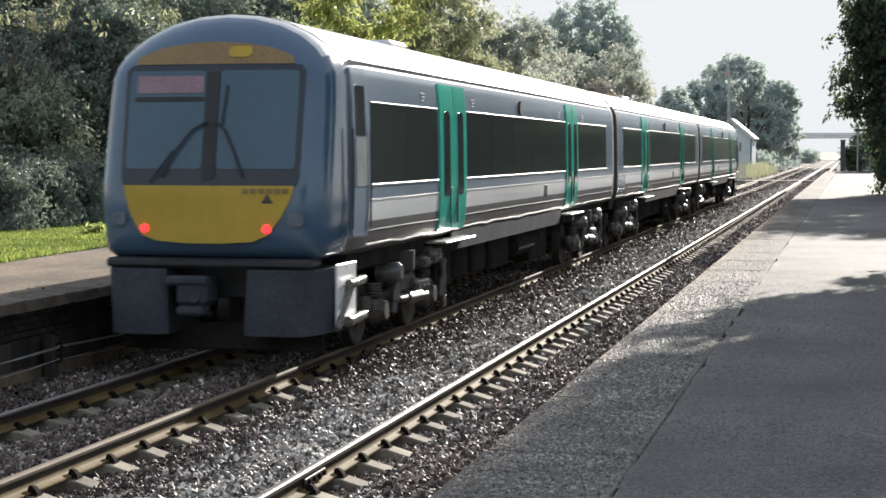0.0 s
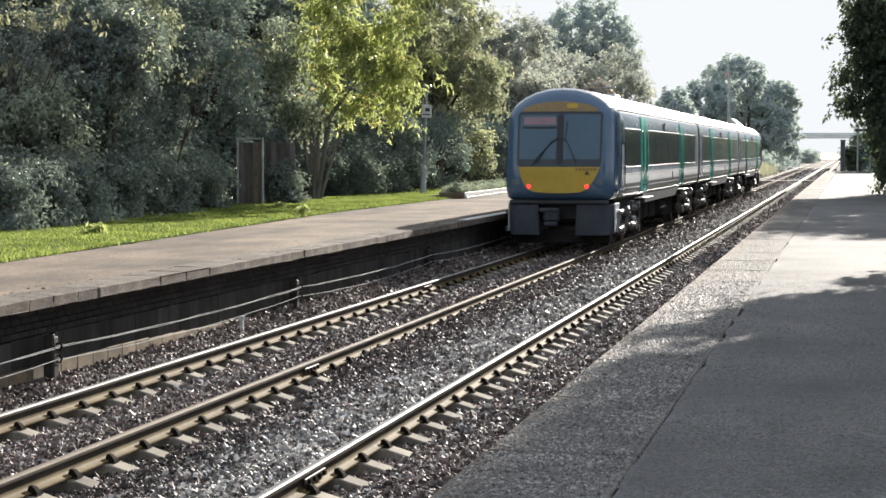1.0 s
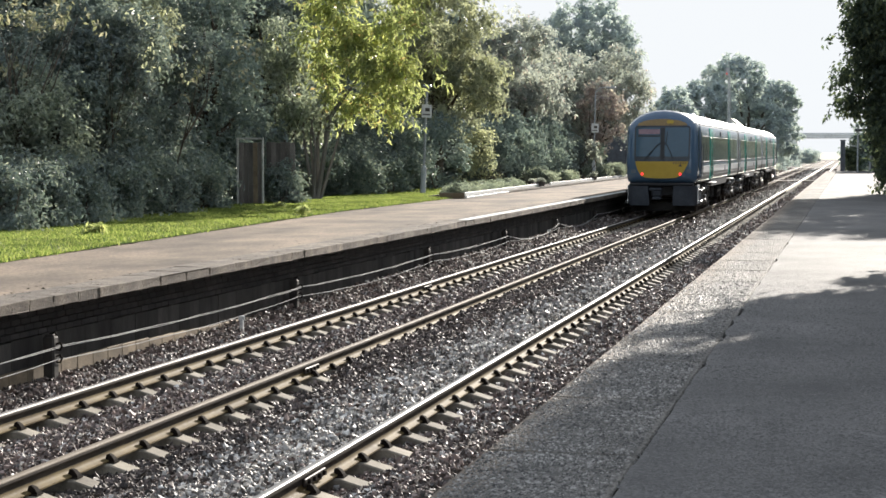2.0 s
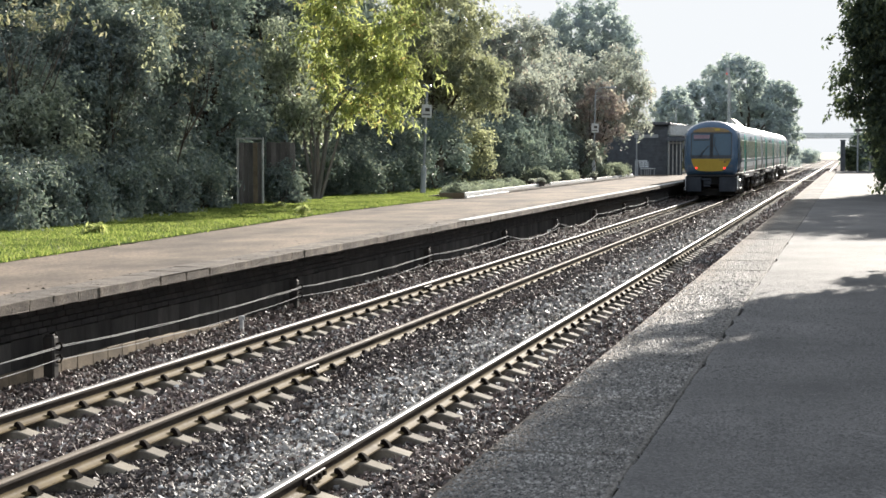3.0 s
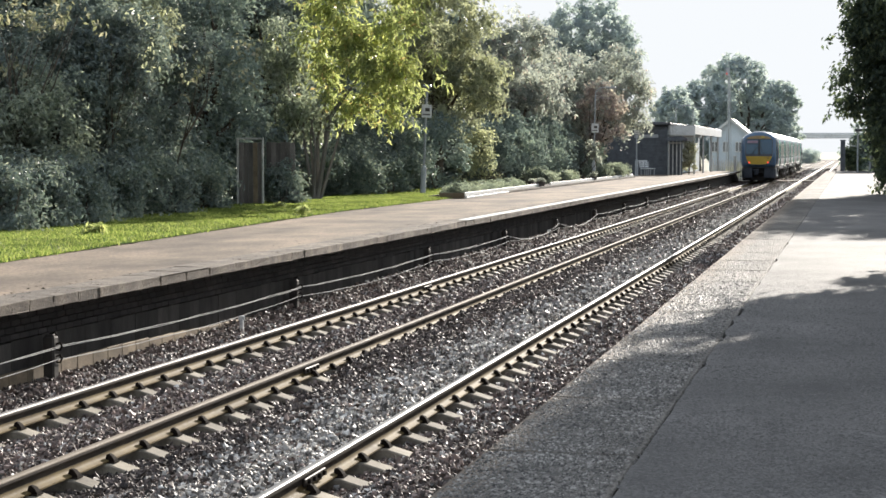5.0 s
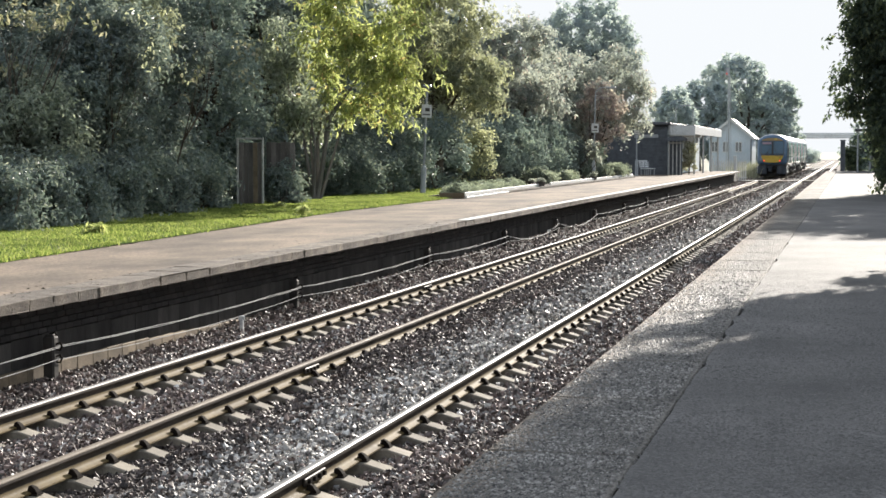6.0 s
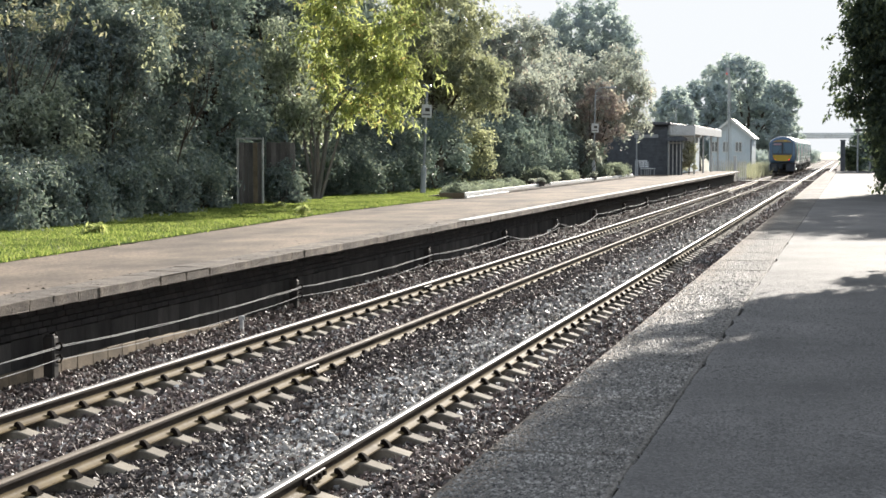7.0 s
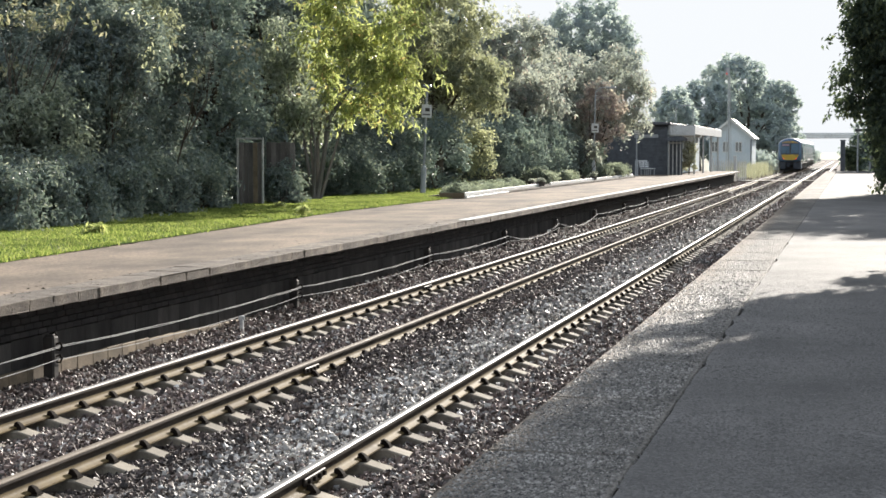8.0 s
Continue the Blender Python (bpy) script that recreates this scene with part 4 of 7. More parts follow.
def rounded(x0, z0, x1, z1, r=0.06, k=4):
    pts = []
    for cx, cz, a0 in ((x1 - r, z1 - r, 0), (x0 + r, z1 - r, 90), (x0 + r, z0 + r, 180), (x1 - r, z0 + r, 270)):
        pts += [(cx + r * math.cos(radians(a0 + 90 * i / k)), cz + r * math.sin(radians(a0 + 90 * i / k))) for i in range(k + 1)]
    return pts


def side_x(z):
    pts = SIDE[:-1]
    for (xa, za), (xb, zb) in zip(pts, pts[1:]):
        if zb <= z <= za:
            return xa + (xb - xa) * (za - z) / (za - zb)
    return 1.35


def on_side(g, y0, y1, z0, z1, lift, r=0.05):
    """A panel that follows the side (g: -1 or 1), with rounded corners and a thin edge."""
    pts = rounded(y0, z0, y1, z1, r, 3)
    cols = dense(pts, 0.3)
    s = Shape()
    n = len(cols)
    vs = [(g * (side_x(z) + lift), y, z) for y, z in cols] + [(g * (side_x(z) - 0.02), y, z) for y, z in cols]
    zs = np.linspace(z0, z1, 5)
    ym = (y0 + y1) / 2
    fs = [(k, n + k, n + (k + 1) % n, (k + 1) % n) for k in range(n)]
    c0 = len(vs)
    inner = []
    for q in (0.9, 0.6, 0.3):
        for y, z in cols:
            zz = (z0 + z1) / 2 + (z - (z0 + z1) / 2) * q
            yy = ym + (y - ym) * (1 - (1 - q) * min(1.0, (z1 - z0) / (y1 - y0)))
            vs.append((g * (side_x(zz) + lift), yy, zz))
        inner.append(c0 + n * len(inner))
    rows = [0] + inner
    for a, b in zip(rows, rows[1:]):
        fs += [(a + k, a + (k + 1) % n, b + (k + 1) % n, b + k) for k in range(n)]
    fs.append(tuple(rows[-1] + k for k in range(n)))
    return s.add(vs, fs)


def bogie(parent, y):
    b = part("bogie_frame", Shape().box((-0.98, y, 0.52), (0.14, 3.5, 0.20), 0.04).box((0.98, y, 0.52), (0.14, 3.5, 0.20), 0.04)
             .box((0, y, 0.60), (1.9, 0.5, 0.22), 0.05).box((0, y - 1.3, 0.42), (1.5, 0.16, 0.16), 0.03).box((0, y + 1.3, 0.42), (1.5, 0.16, 0.16), 0.03)
             .box((-1.02, y, 0.66), (0.22, 0.9, 0.24), 0.05).box((1.02, y, 0.66), (0.22, 0.9, 0.24), 0.05), M_BOGIE, parent, "dusty steel bogie frame")
    for yy in (y - 1.3, y + 1.3):
        for x in (-0.7525, 0.7525):
            s = Shape()
            prof = [(0.42, -0.065), (0.42, 0.055), (0.455, 0.062), (0.455, 0.09), (0.36, 0.09), (0.30, 0.05), (0.14, 0.06), (0.10, 0.09), (0.10, -0.10), (0.14, -0.06), (0.30, -0.04), (0.36, -0.065)]
            g = -1 if x > 0 else 1
            m, seg = len(prof), 28
            vs = [(x + g * t * 1.0, yy + r * math.cos(2 * math.pi * k / seg), 0.42 + r * math.sin(2 * math.pi * k / seg)) for k in range(seg) for r, t in prof]
            fs = [(k * m + i, k * m + (i + 1) % m, ((k + 1) % seg) * m + (i + 1) % m, ((k + 1) % seg) * m + i) for k in range(seg) for i in range(m)]
            part("wheel", s.add(vs, fs), M_WHEEL, b, "steel wheel with worn tread", 40)
        for g in (-1, 1):
            s = Shape()
            s.box((g * 1.02, yy, 0.43), (0.22, 0.34, 0.30), 0.06)
            s.tube([(g * 1.10, yy, 0.43), (g * 1.19, yy, 0.43)], [0.13, 0.11], 14)
            s.box((g * 1.04, yy + 0.25, 0.40), (0.14, 0.34, 0.10), 0.03)
            part("axle_box", s, M_BOGIE, b, "dusty cast axle box", 40)
            s = Shape()
            for k in range(5):
                s.tube([(g * 1.03, yy - 0.05, 0.60 + 0.035 * k), (g * 1.03, yy - 0.05, 0.622 + 0.035 * k)], [0.10, 0.10], 12)
            part("spring", s, M_BOGIE, b, "steel suspension spring", 40)
            s = Shape()
            s.tube([(g * 1.16, yy + 0.42, 0.36), (g * 1.16, yy + 0.62, 0.86)], 0.045, 8)
            s.tube([(g * 1.16, yy + 0.47, 0.49), (g * 1.16, yy + 0.54, 0.66)], 0.065, 8)
            part("damper", s, M_BOGIE, b, "slanting damper", 40)
    for g in (-1, 1):
        s = Shape()
        s.tube([(g * 1.18, y - 0.75, 0.52), (g * 1.18, y + 0.75, 0.46)], 0.055, 9)
        s.tube([(g * 1.18, y - 0.30, 0.50), (g * 1.18, y + 0.35, 0.48)], 0.085, 9)
        part("yaw_damper", s, M_BOGIE, b, "long yaw damper", 40)
        s = Shape()
        s.tube([(g * 1.05, y - 0.3, 0.86), (g * 1.05, y - 0.3, 1.10)], 0.24, 16)
        s.tube([(g * 1.05, y - 0.3, 0.80), (g * 1.05, y - 0.3, 0.90)], [0.17, 0.24], 16)
        part("air_bag", s, M_BLACK, b, "black air suspension bag", 40)
        s = Shape().box((g * 1.15, y + 1.02, 0.98), (0.30, 0.50, 0.24), 0.05).box((g * 1.17, y + 0.62, 0.90), (0.22, 0.22, 0.16), 0.04)
        part("control_box", s, M_BOGIE_PALE, b, "dusty pale control box", 40)
        s = Shape().tube([(g * 1.16, y + 0.12, 0.63), (g * 1.16, y + 0.16, 0.63), (g * 1.16, y + 0.78, 0.61), (g * 1.16, y + 0.82, 0.61)], [0.05, 0.085, 0.085, 0.05], 12)
        part("brake_cylinder", s, M_BOGIE_PALE, b, "dusty brake cylinder", 40)
        s = Shape().tube([(g * 0.95, y - 0.85, 0.86), (g * 1.22, y - 0.85, 0.86), (g * 1.27, y - 0.85, 0.86)], [0.13, 0.13, 0.09], 14)
        part("air_reservoir", s, M_BOGIE_PALE, b, "dusty round air reservoir", 40)
        s = Shape().tube([(g * 1.20, y + 1.75, 0.30), (g * 1.20, y + 1.78, 0.62), (g * 1.18, y + 1.70, 0.95)], 0.03, 8).box((g * 1.20, y + 1.76, 0.30), (0.06, 0.12, 0.18), 0.02)
        part("sand_pipe", s, M_BOGIE_PALE, b, "pale sanding pipe", 40)


def car_sides(t, cab):
    spans = [(1.74, 5.10), (6.92, 15.92), (17.52, 21.75)] if cab else [(1.35, 5.10), (6.92, 15.92), (17.52, 21.75)]
    for g in (-1, 1):
        for y0, y1 in spans:
            w = part("side_window", on_side(g, y0, y1, 1.985, 2.885, 0.006), M_GLASS_DARK, t, "dark tinted side window", 30)
            f, seams = Shape(), []
            for z in (2.90, 1.968):
                f.box((g * (side_x(z) + 0.006), (y0 + y1) / 2, z), (0.020, y1 - y0, 0.018), 0.004)
            if y1 - y0 > 6:
                for k in range(1, 5):
                    y = y0 + (y1 - y0) * k / 5
                    seams.append(y)
            else:
                seams.append((y0 + y1) / 2)
            part("window_frame", f, [M_TRIM], w, "thin grey window trim")
            for y in seams:
                m = Shape().tube([(g * (side_x(z) + 0.004), y, z) for z in (2.0, 2.2, 2.4, 2.6, 2.75, 2.87)], 0.006, 6)
                part("mullion", m, M_BLACK, w)
        for y0, y1 in ((5.18, 6.84), (15.98, 17.44)):
            ym = (y0 + y1) / 2
            for a, b in ((y0, ym - 0.012), (ym + 0.012, y1)):
                d = part("door_leaf", on_side(g, a, b, 1.28, 3.235, 0.022, 0.03), M_DOOR, t, "turquoise sliding door leaf", 30)
                c = (a + b) / 2
                part("door_window", on_side(g, c - 0.17, c + 0.17, 1.75, 2.88, 0.030, 0.10), M_GLASS_DARK, d, "narrow dark door window", 30)
                s = Shape().box((g * 1.375, c + (0.20 if c < ym else -0.20), 1.62), (0.02, 0.03, 0.5), 0.006)
                part("door_edge_rail", s, M_BLACK, d)
            s = Shape().box((g * 1.33, ym, 1.145), (0.30, y1 - y0 + 0.2, 0.03), 0.008)
            st = part("door_step", s, M_ALU, t, "bright footstep below the door")
            part("step_bracket", Shape().box((g * 1.24, ym, 1.05), (0.10, y1 - y0, 0.16), 0.02), M_UNDER, st, "black bracket")
        s = Shape()
        s.box((g * 1.262, CAR / 2 + (0.4 if cab else 0), 3.345), (0.05, CAR - (1.4 if cab else 0.62), 0.028), 0.008)
        part("gutter", s, M_ALU, t, "pale rain gutter")
        y0 = 1.7 if cab else 0.34
        rng = np.random.default_rng(12)
        # the topmost line is added: a pale strip for the sun's glint
        for z, r, wave, mat, label in ((1.800, 0.009, 0.0, M_STRIPE, "pale line added as the glint on the waist kink"), (1.455, 0.006, 0.003, M_STRIPE, "pale trim along the sole bar"), (1.285, 0.011, 0.010, M_ALU, "dented bright sole trim")):
            pts = [(g * (1.356 if z > 1.7 else 1.343 if z > 1.4 else 1.306), y0 + (CAR - 0.32 - y0) * k / 40, z + wave * rng.normal()) for k in range(41)]
            part("side_trim", Shape().tube(pts, r, 6), mat, t, label)
        for y, z in ((4.3, 3.08), (7.4, 3.08), (15.2, 3.06), (18.2, 3.06)):
            for k in range(3):
                s = Shape()
                zz = z - 0.045 * k
                s.box((g * (side_x(zz) + 0.004), y + 0.02 * (k % 2), zz), (0.012, 0.20 - 0.04 * k, 0.016), 0)
                part("lettering_bar", s, M_WHITE_PAINT, t, "small white lettering bar", None)
        part("indicator_lamp", Shape().tube([(g * 1.30, 11.2, 3.05), (g * 1.36, 11.2, 3.05)], [0.13, 0.12], 14), M_BLACK, t, "small round black side lamp")
        for yy in (13.6, 13.75):
            part("socket_cover", Shape().box((g * 1.352, yy, 1.66), (0.02, 0.09, 0.20), 0.01), M_BLACK, t, "small black socket cover")


def underframe(t, cab):
    rng = np.random.default_rng(11 if cab else 12)
    s = Shape()
    s.box((0, CAR / 2 + 0.5, 1.10), (2.3, CAR - 2.0, 0.24), 0.03)
    part("floor_frame", s, M_UNDER, t, "oily black underframe")
    y = 6.4
    names = ("fuel_tank", "engine_box", "battery_box", "equipment_box", "air_tank")
    k = 0
    while y < 15.4:
        ln = float(rng.uniform(0.9, 2.1))
        h = float(rng.uniform(0.48, 0.68))
        s = Shape()
        if names[k % 5] == "air_tank":
            for g in (-1, 1):
                s.tube([(g * 0.95, y, 0.74), (g * 0.95, y + 0.05, 0.74), (g * 0.95, y + ln - 0.05, 0.74), (g * 0.95, y + ln, 0.74)], [0.10, 0.2, 0.2, 0.10], 14)
            s.box((0, y + ln / 2, 0.95), (2.1, ln * 0.8, 0.10), 0.01)
        else:
            s.box((0, y + ln / 2, 0.99 - h / 2), (2.02, ln, h), 0.03)
            for g in (-1, 1):
                s.box((g * 1.012, y + ln / 2, 0.99 - h / 2), (0.016, ln * 0.75, h * 0.7), 0.004)
                s.box((g * 1.022, y + ln / 2, 1.01 - h * 0.3), (0.012, 0.12, 0.03), 0)
        part(names[k % 5], s, M_UNDER, t, "grimy underfloor equipment casing")
        y += ln + float(rng.uniform(0.08, 0.35))
        k += 1
    for g in (-1, 1):
        s = Shape()
        s.extrude([(g * 1.30, 1.26), (g * 1.265, 0.98), (g * 1.245, 0.98), (g * 1.27, 1.26)], 6.2, 15.8)
        part("side_skirt", s, M_SKIRT, t, "grimy side skirt")


def driving_car():
    t = thing("railcar", (0, 0, 0), "blue and slate diesel railcar with yellow cab end", "train car", "cars of the train")
    part("body", shell(True), [M_CAB, M_SIDE, M_STRIPE, M_LOWER, M_ROOF, M_BLACK], t, "blue cab, slate sides with white stripe", 38)
    # cab face
    surround = part("screen_surround", on_face(dense([(-0.935, 1.985), (0.985, 1.985), (1.01, 2.06), (1.02, 3.20), (0.97, 3.265), (-0.93, 3.265), (-0.985, 3.20), (-0.975, 2.06)]), 0.012), M_SURROUND, t, "black windscreen surround", 30)
    for x0, x1 in ((-0.93, -0.045), (0.115, 0.965)):
        part("windscreen", on_face(dense(rounded(x0, 2.16, x1, 3.205, 0.05)), 0.020), M_SCREEN, surround, "hazy blue grey windscreen pane", 30)
    part("number_blind", on_face(dense(rounded(-0.84, 2.965, -0.07, 3.15, 0.02)), 0.027, 0.012), M_PINK, surround, "faded pink destination blind", 30)
    part("blind_ledge", on_face(dense(rounded(-0.86, 2.875, -0.06, 2.925, 0.015)), 0.027, 0.012), M_BLACK, surround, "dark ledge under the blind", 30)
    part("pillar", on_face(dense(rounded(-0.035, 2.05, 0.105, 3.19, 0.03)), 0.026, 0.014), M_BLACK, surround, "black centre pillar", 30)
    for x0, x1, lean in ((0.0, -0.50, -1), (0.10, 0.42, 1)):
        s = Shape()
        pts = [(x0, 2.66), (x0 + (x1 - x0) * 0.32, 2.57), (x0 + (x1 - x0) * 0.68, 2.34), (x1, 2.08)]
        s.tube([(x, face_y(x, z) - 0.06, z) for x, z in pts], 0.013, 6)
        part("wiper", s, M_BLACK, surround, "black windscreen wiper arm")
        a, b = ((-0.62, 2.02), (-0.36, 2.36)) if lean < 0 else ((0.16, 2.62), (0.20, 3.05))
        blade = Shape().tube([(x, face_y(x, z) - 0.05, z) for x, z in (a, b)], 0.011, 6)
        part("wiper_blade", blade, M_BLACK, surround, "black rubber wiper blade")
    yel = [(-0.935, 1.985), (0.965, 1.985), (0.93, 1.86), (0.83, 1.66), (0.68, 1.46), (0.52, 1.395), (0.2, 1.375), (-0.2, 1.375), (-0.55, 1.40), (-0.72, 1.46), (-0.845, 1.66), (-0.91, 1.86)]
    yp = part("warning_panel", on_face(dense(yel), 0.014), M_YELLOW, t, "warning yellow front panel", 30)
    part("warning_mark", on_face([(0.62, 1.80), (0.75, 1.80), (0.685, 1.90)], 0.022, 0.01), M_MARK, yp, "dark triangle mark", None)
    for k in range(6):
        x = 0.42 + 0.085 * k
        part("lettering_bar", on_face([(x, 1.90), (x + 0.06, 1.90), (x + 0.06, 1.955), (x, 1.955)], 0.020, 0.008), M_ORANGE, yp, "faint lettering bar", None)
    dome = [(-0.90, 3.275), (0.90, 3.275), (0.86, 3.36), (0.62, 3.455), (0.3, 3.505), (0, 3.52), (-0.3, 3.505), (-0.62, 3.455), (-0.86, 3.36)]
    dp = part("dome_panel", on_face(dense(dome), 0.012), M_ORANGE, t, "faded yellow panel over the windscreen", 30)
    part("marker_lens", on_face(rounded(0.16, 3.35, 0.42, 3.47, 0.055), 0.02), M_YELLOW, dp, "amber top lamp", 30)
    for x in (-0.685, 0.675):
        s = Shape()
        s.tube([(x, face_y(x, 1.53) - 0.05, 1.53), (x, face_y(x, 1.53) - 0.02, 1.53), (x, face_y(x, 1.53) + 0.03, 1.53)], [0.034, 0.047, 0.052], 14)
        part("tail_light", s, M_TAIL, t, "lit red tail lamp")
    for x in (-1.0, 0.98):
        part("headlight", on_face(rounded(x - 0.09, 1.56, x + 0.09, 1.70, 0.05), 0.02), M_LENS, t, "unlit grey headlamp cluster", 30)
    # fairings, coupler
    for g in (-1, 1):
        s = Shape()
        x0, x1 = (0.44, 1.28) if g > 0 else (0.47, 1.28)
        prof = [(x0, 0.06), (x0 + 0.1, 0.0), (0.90, 0.0), (1.04, 0.035), (1.13, 0.12), (1.19, 0.28), (x1 - 0.03, 0.60), (x1, 0.95), (x1 - 0.06, 0.95), (x0, 0.9)]
        vs = [(g * (x + (0 if z > 0.6 else -0.03)), y + (0.02 if z > 0.6 else 0.0), z) for z in (0.40, 0.55, 1.10) for x, y in prof]
        m = len(prof)
        fs = [(j * m + k, j * m + (k + 1) % m, (j + 1) * m + (k + 1) % m, (j + 1) * m + k) for j in range(2) for k in range(m)]
        fs += [tuple(range(m)), tuple(2 * m + k for k in range(m))]
        f = part("front_fairing", s.add(vs, fs), M_SKIRT, t, "grimy grey front fairing", 35)
        # near-white plate puts the sunlit look of the fairing's side into colour
        s = Shape()
        s.box((g * 1.262, 0.98, 0.79), (0.03, 0.76, 0.68), 0.01)
        part("sunlit_fairing_side", s, M_STRIPE, f, "pale plate painting the fairing's sunlit side", None)
        s = Shape()
        s.tube([(g * 1.34, 0.86, 0.90), (g * 1.34, 1.40, 0.92)], 0.055, 10)
        s.tube([(g * 1.34, 0.80, 0.50), (g * 1.34, 1.42, 0.52)], 0.06, 10)
        if g > 0:
            s.tube([(1.33, 0.42, 0.45), (1.34, 0.98, 0.90)], 0.035, 8)
        part("damper", s, M_BOGIE_PALE, t, "dusty pale damper by the cab step", 40)
    s = Shape()
    s.box((0, 0.62, 1.0), (1.0, 0.1, 0.5), 0.02)
    s.box((0, 0.25, 1.16), (2.3, 0.40, 0.10), 0.03)
    part("coupler_recess", s, M_BLACK, t, "black coupler recess")
    s = Shape()
    s.box((-0.15, 0.16, 0.86), (0.34, 0.42, 0.30), 0.05)
    s.box((-0.20, 0.02, 0.98), (0.46, 0.20, 0.10), 0.03)
    s.tube([(-0.10, -0.08, 0.82), (-0.10, 0.12, 0.82)], [0.07, 0.10], 12)
    s.box((-0.16, 0.05, 0.66), (0.30, 0.26, 0.10), 0.03)
    part("coupler", s, M_SKIRT, t, "grey automatic coupler")
    s = Shape().box((0, 0.55, 0.34), (2.3, 0.06, 0.30), 0.02)
    part("rail_guard", s, M_UNDER, t, "black guard plate below the coupler")
    # cab side
    for g in (-1, 1):
        d = part("cab_door", on_side(g, 0.98, 1.58, 1.42, 3.26, 0.012, 0.04), M_SIDE, t, "slate cab door", 30)
        part("cab_window", on_side(g, 1.08, 1.46, 2.52, 3.07, 0.020, 0.04), M_GLASS_DARK, d, "dark cab door window", 30)
        part("cab_droplight", on_side(g, 1.06, 1.50, 1.96, 2.50, 0.020, 0.04), M_DROPLIGHT, d, "pale lower window pane", 30)
        for y in (0.90, 1.64):
            s = Shape()
            s.tube([(g * (side_x(z) + 0.03), y, z) for z in (1.5, 2.0, 2.6)], 0.012, 6)
            part("grab_rail", s, M_BLACK, d, "black grab rail")
    car_sides(t, True)
    underframe(t, True)
    bogie(t, 4.35)
    bogie(t, 4.35 + 15.9)
    s = Shape()
    s.box((0.45, 5.6, 3.74), (0.5, 0.9, 0.16), 0.04)
    part("roof_unit", s, M_ROOF, t, "pale roof ventilator unit")
    prof = [(x, z if z > 1.3 else 1.0) for x, z in SIDE]
    prof += [(-x, z) for x, z in prof[-2:0:-1]]
    s, n = Shape(), len(prof)
    for k in range(17):
        q = 0.985 if k % 2 else 0.95
        s.v += [(x * q, CAR - 0.03 + 0.455 * k / 16, 2.35 + (z - 2.35) * q * 1.01) for x, z in prof]
        s.f += [((k - 1) * n + i, (k - 1) * n + (i + 1) % n, k * n + (i + 1) % n, k * n + i) for i in range(n) if k]
    s.m = [0] * len(s.f)
    part("gangway", s, M_BLACK, t, "black ribbed gangway bellows", 10)
    part("drawbar", Shape().box((0, CAR + 0.12, 0.86), (0.3, 0.5, 0.3), 0.05), M_BLACK, t, "black drawbar")
    return t


def middle_car():
    t = thing("railcar", (0, 0, 0), "slate blue middle railcar with turquoise doors", "train car", "cars of the train")
    part("body", shell(False), [M_CAB, M_SIDE, M_STRIPE, M_LOWER, M_ROOF, M_BLACK], t, "slate sides with white stripe, pale roof", 38)
    car_sides(t, False)
    underframe(t, False)
    bogie(t, 3.62)
    bogie(t, 3.62 + 15.9)
    s = Shape()
    s.box((0.1, 8.0, 3.80), (1.0, 1.2, 0.10), 0.04)
    part("roof_unit", s, M_ROOF, t, "pale roof ventilator unit")
    return t


car_rear = driving_car()
car_mid = middle_car()
car_front = copy_thing(car_rear, pose(0, 0, 0, rz=180))
tagged(car_front, "slate blue leading railcar with turquoise doors")
TRAIN_Y, TRAIN_SPEED = 17.88, 23.40


def motions():
    """The train draws away at a steady speed."""
    for car, ahead, turn in ((car_rear, 0.0, 0), (car_mid, PITCH_CAR, 0), (car_front, 2 * PITCH_CAR + CAR, 180)):
        rows = [(0.5 * k, pose(FAR_C, TRAIN_Y + ahead + TRAIN_SPEED * 0.5 * k, 0, rz=turn)) for k in range(17)]
        walk(car, rows)


# ---- trees and shrubs behind the far platform ----
def ball(x, y, z, r, h, deep=0.9):
    """One lobe of a crown: its middle, half width and half height."""
    return (x, y, z, r, r * deep, h)


tree("evergreen_tree", (-17.0, 36.5, 0.75), [ball(-17.9, 36.6, 4.2, 1.7, 1.2), ball(-16.7, 38.2, 4.6, 1.4, 1.2)], 24650, 0.101, 0.48,
     M_LEAF_DARK, "dark evergreen tree with small glossy leaves", "tree", 21, 0.2)
tree("laurel_shrub", (-17.3, 35, 0.75), [ball(-17.4, 35, 2.7, 1.7, 1.5), ball(-18.2, 33.5, 2.2, 1.6, 1.5)], 24650, 0.094, 0.48,
     M_LEAF_GREY, "dense dull green laurel shrub", "shrub", 22, 0.08, 4)
tree("laurel_shrub", (-17.2, 38, 0.75), [ball(-17.2, 38, 2.4, 1.8, 1.7), ball(-16.6, 39.5, 1.8, 1.0, 1.0)], 24650, 0.094, 0.48,
     M_LEAF_DARK, "dense dark laurel shrub", "shrub", 23, 0.08, 4)
tree("evergreen_tree", (-17.5, 42.5, 0.75), [ball(-17.4, 42.5, 4.4, 1.7, 1.8), ball(-17.6, 42, 2.2, 1.6, 1.4), ball(-17.6, 43, 6.8, 2.0, 1.5)], 23200, 0.101, 0.48,
     M_LEAF_DARK, "dark green tree behind the lawn", "tree", 24, 0.2)
